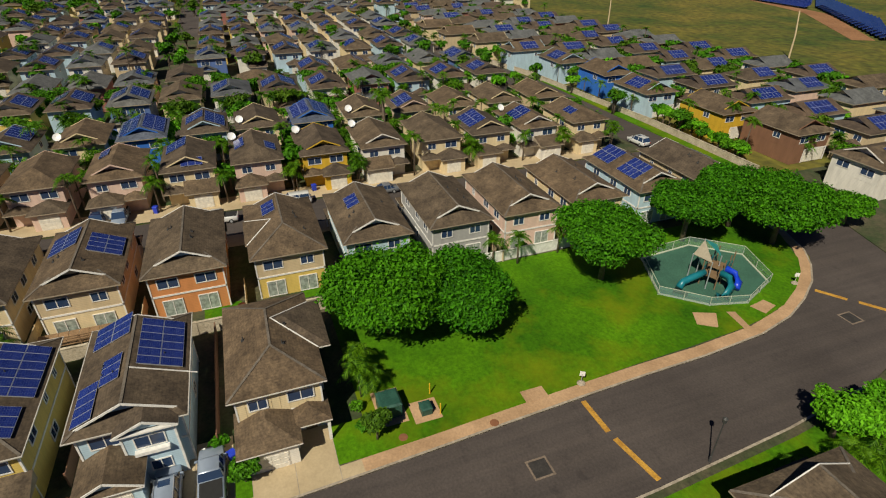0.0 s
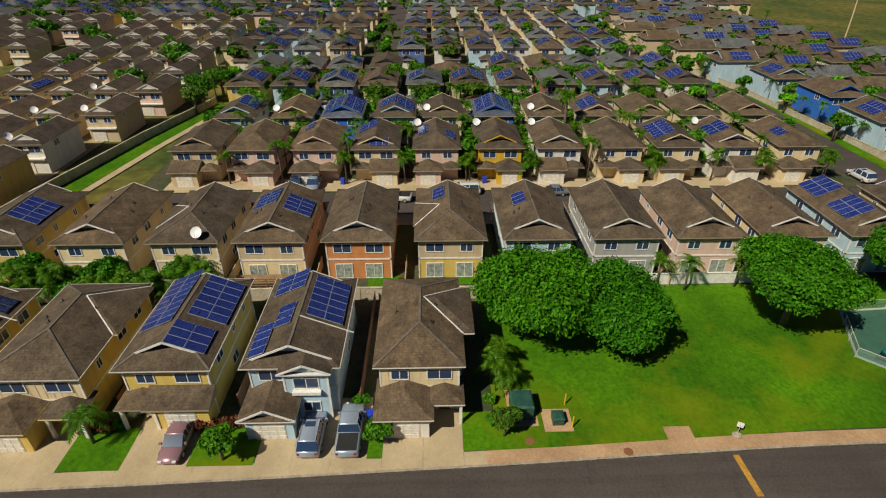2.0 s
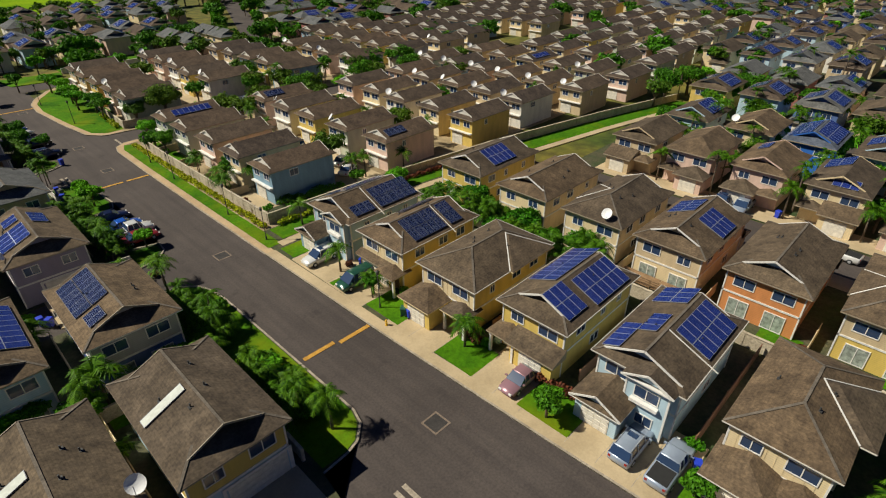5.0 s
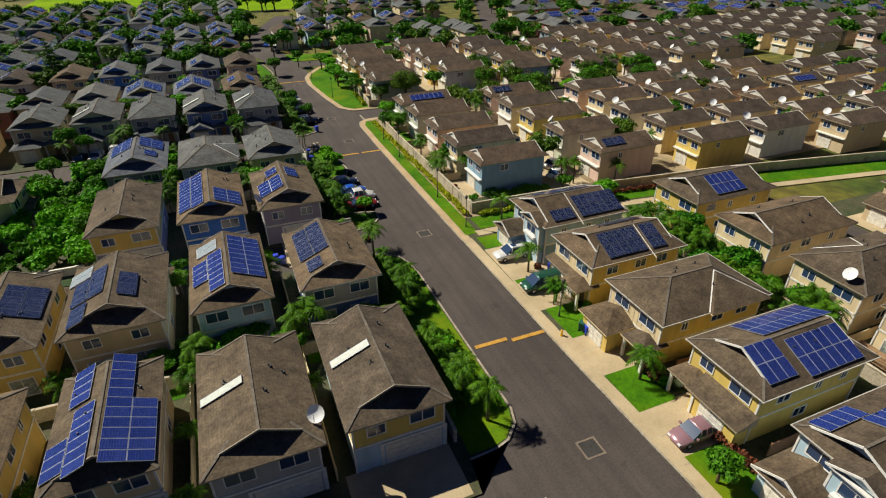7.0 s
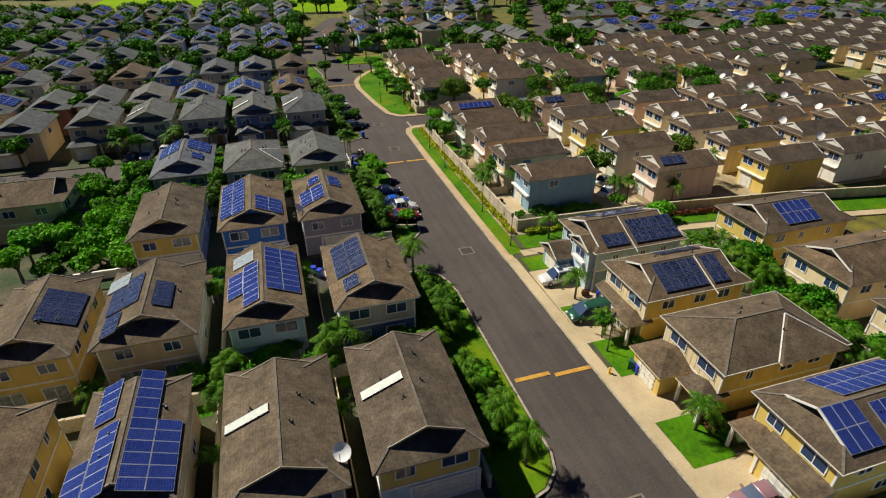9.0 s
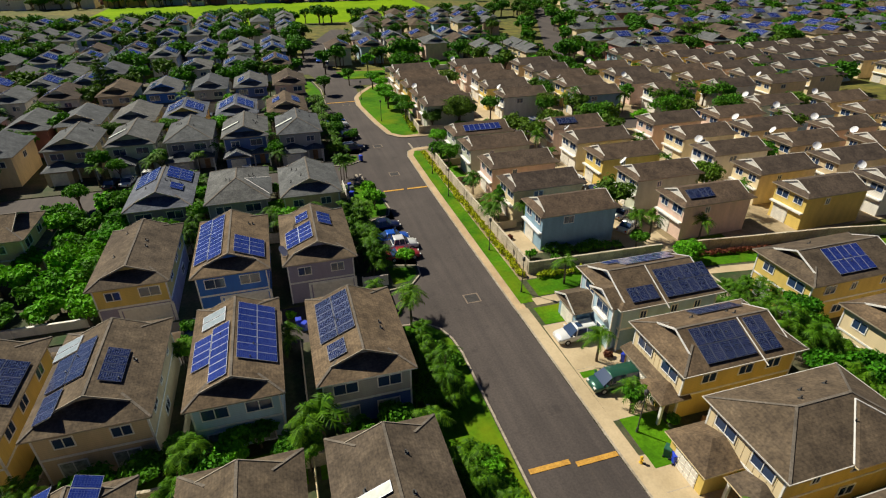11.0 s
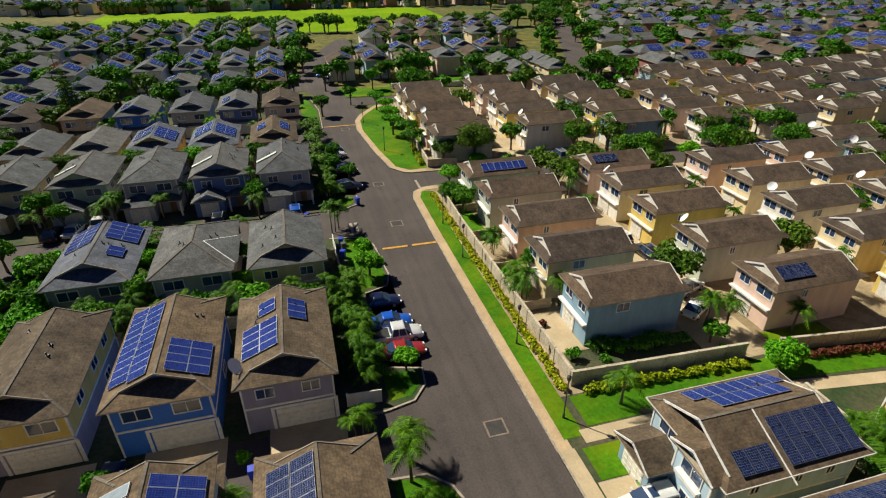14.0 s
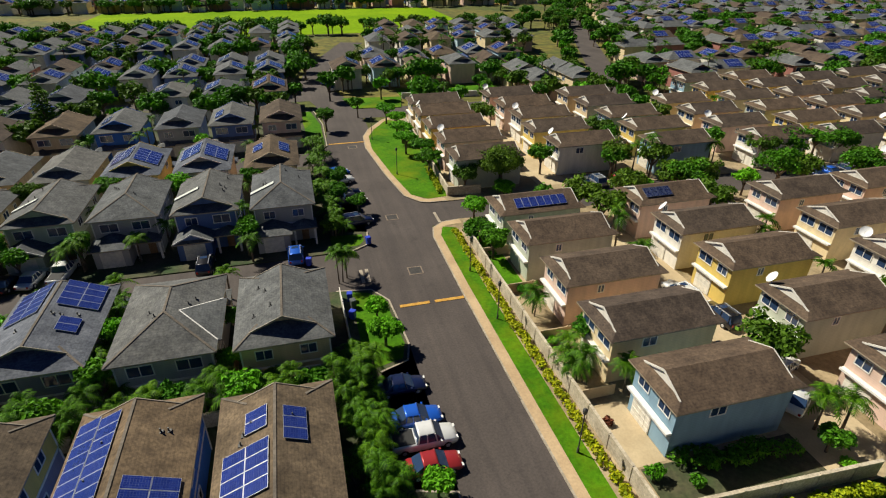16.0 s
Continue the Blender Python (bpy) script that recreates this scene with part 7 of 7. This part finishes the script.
def bin_(x, y, col, yaw, label):
    e = thing("wheelie_bin", label, "bin", "bins", m=pose(x, y, 0.14, 0, 0, yaw))
    bm = bmesh.new()
    loft(bm, [[(-a, -b, zz), (a, -b, zz), (a, b, zz), (-a, b, zz)] for a, b, zz in ((0.24, 0.26, 0.0), (0.3, 0.34, 0.95))])
    part("bin_body", bm, col, e)
    bm = bmesh.new()
    loft(bm, [[(-a, -b, zz), (a, -b, zz), (a, b, zz), (-a, b, zz)] for a, b, zz in ((0.32, 0.37, 0.95), (0.28, 0.32, 1.04))])
    part("lid", bm, col, e)
    for s in (-1, 1):
        bm = bmesh.new()
        tube(bm, [(s * 0.2, 0.3, 0.1), (s * 0.28, 0.3, 0.1)], [0.1, 0.1], 8)
        part("wheel", bm, TYRE, e)


BINB, BING, BINK = plain("bin_blue", (0.02, 0.05, 0.50), 0.5), plain("bin_green", (0.02, 0.10, 0.07), 0.5), plain("bin_grey", (0.08, 0.09, 0.09), 0.5)
for x, y, c in ((29.4, 34.6, BINB), (29.2, 35.4, BING), (32.2, 46.2, BINB), (2.0, 61.0, BINB), (2.6, 60.2, BINB), (-17.2, 60.4, BINB), (1.8, 24.8, BINB), (31.8, 5.4, BINB), (16.3, 108.6, BINB), (8.4, 104.9, BINB), (12.4, 96.0, BINB), (12.6, 94.6, BINK), (12.3, 92.6, BINB), (80.2, 14.2, BINB), (80.2, -8.4, BINB)):
    bin_(x, y, c, rg.uniform(0, 360), {BINB: "blue", BING: "dark green", BINK: "grey"}[c] + " plastic wheelie bin beside a house")
e = thing("hydrant", "small yellow fire hydrant on the sidewalk", "hydrant", m=pose(26.8, 35.4, 0.14))
HYD = plain("hydrant_yellow", (0.70, 0.42, 0.02), 0.5)
bm = bmesh.new()
tube(bm, [(0, 0, 0), (0, 0, 0.06), (0, 0, 0.07), (0, 0, 0.55), (0, 0, 0.68), (0, 0, 0.74)], [0.17, 0.17, 0.11, 0.11, 0.1, 0.03], 10)
part("barrel", bm, HYD, e)
for s in (-1, 1):
    bm = bmesh.new()
    tube(bm, [(0, s * 0.08, 0.45), (0, s * 0.2, 0.45)], [0.06, 0.06], 8)
    part("nozzle", bm, HYD, e)
# utility boxes and posts by the park
UTIL = surface("utility_green_paint", (0.02, 0.075, 0.055), (0.035, 0.11, 0.08), 1.0, 6.0, 0.5)
for x, y, a, b, h in ((32.6, -7.3, 1.0, 0.9, 1.5), (31.4, -10.2, 0.5, 0.45, 0.75)):
    e = thing("utility_box", "dark green metal utility cabinet on a concrete pad", "utility box", "utility boxes", m=pose(x, y, 0.16))
    bm = bmesh.new()
    loft(bm, [[(-a, -b, zz), (a, -b, zz), (a, b, zz), (-a, b, zz)] for zz in (0, h * 0.9)])
    part("cabinet", bm, UTIL, e)
    bm = bmesh.new()
    loft(bm, [[(-a - 0.06, -b - 0.06, h * 0.9), (a + 0.06, -b - 0.06, h * 0.9), (a + 0.06, b + 0.06, h * 0.9), (-a - 0.06, b + 0.06, h * 0.9)], [(-a + 0.1, -b + 0.1, h), (a - 0.1, -b + 0.1, h), (a - 0.1, b - 0.1, h), (-a + 0.1, b - 0.1, h)]])
    part("lid", bm, UTIL, e)
for x, y in ((33.2, -11.2), (30.7, -11.3)):
    e = tagged(new("bollard"), "yellow painted steel bollard", "bollard", "bollards")
    e.location = (x, y, 0.14)
    bm = bmesh.new()
    tube(bm, [(0, 0, -0.1), (0, 0, 1.25), (0, 0, 1.3)], [0.06, 0.06, 0.02], 8)
    part("post", bm, HYD, e)
for x, y in ((29.6, -24.5), (34.9, -56.8)):
    e = thing("park_sign", "small white sign on a short post over a stone", "sign", "park signs", m=pose(x, y, 0.13, 0, 0, 60))
    bm = bmesh.new()
    tube(bm, [(0, 0, -0.1), (0, 0, 1.3)], [0.035, 0.035], 6)
    part("post", bm, ALU, e)
    bm = bmesh.new()
    box(bm, (-0.24, -0.02, 1.0), (0.24, 0.02, 1.5))
    part("plate", bm, TRIM, e)
    bm = bmesh.new()
    bmesh.ops.create_icosphere(bm, subdivisions=2, radius=0.34)
    for v in bm.verts:
        v.co.x *= 1.2
        v.co.z = v.co.z * 0.7 + 0.1
        v.co += v.co.normalized() * 0.06 * noise.noise(v.co * 4)
    part("stone", bm, KERB, e)
for x, y in ((29.4, -7.6), (28.2, -15.2)):
    bm = bmesh.new()
    tube(bm, [(0, 0, 0), (0, 0, 0.03), (0, 0, 0.035)], [0.38, 0.38, 0.3], 16)
    ob = tagged(new("drain_cover", mesh_of("drain_cover", bm, plain("rusty_iron", (0.22, 0.09, 0.04), 0.8))), "round rusty drain cover in the lawn", "drain cover", "drain covers")
    ob.location = (x, y, 0.15)
# utility poles on the hillside
for x, y, h, lean in ((128.7, -164, 14, 3), (201.2, -147.4, 14, 1), (262, -138, 13, 0), (300, -132, 13, 0)):
    e = thing("utility_pole", "tall pale wooden utility pole on the hillside", "utility pole", "utility poles", m=pose(x, y, 0, 0, 0, 20))
    bm = bmesh.new()
    tube(bm, [(0, 0, -0.3), (0.05 * lean, 0, h * 0.5), (0.35 * lean, 0, h)], [0.28, 0.24, 0.18], 8)
    part("pole", bm, WALLS["tan"], e)
# solar farm far off on the hillside
DIRT = surface("red_dirt", (0.24, 0.11, 0.045), (0.36, 0.18, 0.08), 0.05, 1.0)
slab("dirt_track", [(146, -215), (205, -262), (262, -282), (262, -288), (198, -270), (142, -222)], -0.02, 0.04, DIRT, "bare reddish dirt track between solar fields", "track")
for i in range(26):
    for a, b, lab in (((140 + i * 2.6, -226 - i * 2.1), (215 + i * 3.2, -290 - i * 1.2), 0), ((215 + i * 2.6, -276 - i * 3.4), (330, -292 - i * 3.6), 1)):
        if (lab == 0 and i < 20) or lab == 1:
            e = thing("solar_table", "long table of blue solar modules on the hillside", "solar panel", "solar farm", m=pose(0, 0, 0))
            p, q = Vector((*a, 0)), Vector((*b, 0))
            if lab == 0:
                p, q = Vector((140 + i * 3.9, -224 - i * 3.1, 0)), Vector((140 + i * 3.9 + 34, -224 - i * 3.1 - 42, 0))
            bm = bmesh.new()
            dd = (q - p).normalized()
            s = Vector((dd.y, -dd.x, 0))
            quad(bm, [p - s * 1.6 + Vector((0, 0, 0.9)), q - s * 1.6 + Vector((0, 0, 0.9)), q + s * 1.6 + Vector((0, 0, 2.1)), p + s * 1.6 + Vector((0, 0, 2.1))], 0)
            quad(bm, [p - s * 1.6 + Vector((0, 0, 0.8)), q - s * 1.6 + Vector((0, 0, 0.8)), q + s * 1.6 + Vector((0, 0, 2.0)), p + s * 1.6 + Vector((0, 0, 2.0))], 1)
            part("panel", bm, [SOLAR, ALU], e)
            bm = bmesh.new()
            for u in (0.05, 0.5, 0.95):
                c = p + (q - p) * u
                beam(bm, (c.x, c.y, -0.1), (c.x, c.y, 1.5), 0.15, 0.15)
            part("leg_frame", bm, ALU, e)

# ---- playground ----
PG = [(45.6, -43.6), (38.6, -40.6), (35.0, -44.4), (33.9, -48.6), (36.2, -54.2), (42.0, -56.2), (46.2, -51.5)]
slab("play_surface", PG, 0.1, Z + 0.06, PLAYMAT, "dark green rubber play surface", "play surface")
ribbon("kerb", PG + [PG[0]], 0.12, -0.12, 0.1, Z + 0.14, WALLS["sage"], "pale green edging round the play surface", "kerb")
WIRE, wnt, wb = mat("fence_mesh", 0.5)
wb.inputs["Base Color"].default_value = (0.30, 0.48, 0.42, 1)
wb.inputs["Alpha"].default_value = 0.16
e = thing("playground_fence", "pale green see-through mesh fence round the playground", "fence", m=pose(0, 0, 0))
FP = [Vector(p) for p in PG]
cen = sum(FP, Vector((0, 0))) / len(FP)
FP = [cen + (p - cen) * 1.03 for p in FP]
for p, q in zip(FP, FP[1:] + FP[:1]):
    n = max(1, int((q - p).length / 2.2))
    for i in range(n):
        c = p + (q - p) * i / n
        bm = bmesh.new()
        tube(bm, [(c.x, c.y, 0), (c.x, c.y, 1.35)], [0.035, 0.035], 6)
        part("post", bm, WALLS["sage"], e)
    bm = bmesh.new()
    beam(bm, (p.x, p.y, 1.32), (q.x, q.y, 1.32), 0.05, 0.05)
    part("top_rail", bm, WALLS["sage"], e)
    bm = bmesh.new()
    beam(bm, (p.x, p.y, 0.74), (q.x, q.y, 0.74), 0.015, 1.1)
    part("mesh_panel", bm, WIRE, e)
TEAL, SBLUE, SREDP = plain("teal_plastic", (0.01, 0.16, 0.20), 0.35), plain("blue_plastic", (0.01, 0.05, 0.55), 0.35), plain("red_plastic", (0.40, 0.03, 0.02), 0.4)
SAIL = plain("sail_cloth", (0.40, 0.35, 0.26), 0.8)
SAILT = plain("sail_cloth_teal", (0.02, 0.28, 0.27), 0.8)
POST = plain("play_post", (0.20, 0.13, 0.07), 0.6)
e = thing("play_structure", "blue and teal climbing frame with slides and shade sails", "play structure", m=pose(38.9, -48.0, 0.17, 0, 0, -65))
for x, y in ((-1.6, -1.2), (0, -1.2), (1.6, -1.2), (-1.6, 0.6), (0, 0.6), (1.6, 0.6), (2.9, -1.2), (2.9, 0.6)):
    bm = bmesh.new()
    tube(bm, [(x, y, -0.1), (x, y, 3.2)], [0.07, 0.07], 8)
    part("post", bm, POST, e)
for x0, x1, zz in ((-1.6, 0, 1.4), (0, 1.6, 1.8), (1.6, 2.9, 1.2)):
    bm = bmesh.new()
    box(bm, (x0, -1.2, zz - 0.06), (x1, 0.6, zz + 0.02))
    part("deck", bm, POST, e)
    for yy in (-1.2, 0.6):
        bm = bmesh.new()
        box(bm, (x0 + 0.1, yy - 0.03, zz + 0.15), (x1 - 0.1, yy + 0.03, zz + 0.8))
        part("guard_panel", bm, TEAL, e)


def slide(pts, r, m):
    bm = bmesh.new()
    tube(bm, pts, [r] * len(pts), 10)
    part("slide", bm, m, e, "moulded plastic tube slide", smooth=True)


slide([(-0.8, -1.2, 1.9), (-1.0, -2.2, 1.8), (-1.8, -2.9, 1.3), (-2.9, -2.9, 0.8), (-3.4, -2.1, 0.5)], 0.42, TEAL)
slide([(0.6, -1.2, 1.9), (0.9, -2.2, 1.5), (0.4, -3.0, 0.9), (-0.4, -3.1, 0.5)], 0.4, SBLUE)
slide([(-1.6, 0.3, 1.7), (-2.8, 0.8, 1.5), (-4.0, 1.6, 0.9), (-4.8, 1.6, 0.5)], 0.4, TEAL)
for a, m in ((((-2.2, -0.4, 3.5), (0.3, 1.7, 4.6), (-0.9, 2.2, 3.0)), SAIL), (((0.7, -0.4, 3.1), (2.9, 1.0, 3.2), (0.3, 1.7, 4.7)), SAILT)):
    bm = bmesh.new()
    quad(bm, a)
    f = bmesh.ops.extrude_face_region(bm, geom=list(bm.faces))
    bmesh.ops.translate(bm, verts=[v for v in f["geom"] if isinstance(v, bmesh.types.BMVert)], vec=(0, 0, 0.03))
    part("shade_sail", bm, m, e, "triangular shade sail")
for x, y, h in ((-2.2, -0.4, 3.6), (0.7, -0.4, 3.2), (0.3, 1.7, 4.8), (-0.9, 2.2, 3.1), (2.9, 1.0, 3.3)):
    bm = bmesh.new()
    tube(bm, [(x, y, -0.1), (x, y, h)], [0.07, 0.06], 8)
    part("sail_mast", bm, ALU, e)
e = thing("bench", "dark bench inside the playground fence", "bench", m=pose(37.6, -42.6, 0.17, 0, 0, 40))
for a, b, nm in (((-0.8, -0.2, 0.42), (0.8, 0.2, 0.47), "seat"), ((-0.8, 0.2, 0.5), (0.8, 0.25, 0.85), "backrest"), ((-0.7, -0.2, 0), (-0.6, 0.25, 0.42), "leg"), ((0.6, -0.2, 0), (0.7, 0.25, 0.42), "leg")):
    bm = bmesh.new()
    box(bm, a, b)
    part(nm, bm, PIPE, e)

# timber deck behind a second-row house
e = thing("deck", "raised timber deck with a slatted rail behind a house", "deck", m=pose(51.6, 18.6, 0.13))
for k in range(9):
    bm = bmesh.new()
    box(bm, (-1.2, -4.0 + k * 0.9, 0.95), (1.1, -4.0 + k * 0.9 + 0.86, 1.0))
    part("board", bm, WOOD, e)
for yy in (-4.0, 0.0, 4.0):
    bm = bmesh.new()
    box(bm, (-1.25, yy - 0.06, -0.1), (-1.13, yy + 0.06, 1.95))
    part("post", bm, WOOD, e)
for zz in (0.55, 1.35, 1.6, 1.85):
    bm = bmesh.new()
    box(bm, (-1.3, -4.05, zz), (-1.25, 4.05, zz + 0.12))
    part("rail", bm, WOOD, e)

# open pavilion among the farther houses
e = thing("pavilion", "open pavilion with a brown hip roof on posts", "pavilion", m=pose(147.0, -5.0, 0.1))
bm = bmesh.new()
roof_form(bm, 0, 0, 4.4, 4.8, 3.0, 1.0, 1.0)
part("roof", bm, [ROOF, FASCIA, FASCIA], e)
for x in (-3.6, 3.6):
    for y in (-4.0, 0.0, 4.0):
        bm = bmesh.new()
        box(bm, (x - 0.2, y - 0.2, -0.1), (x + 0.2, y + 0.2, 2.9))
        part("post", bm, WALLS["tan"], e)
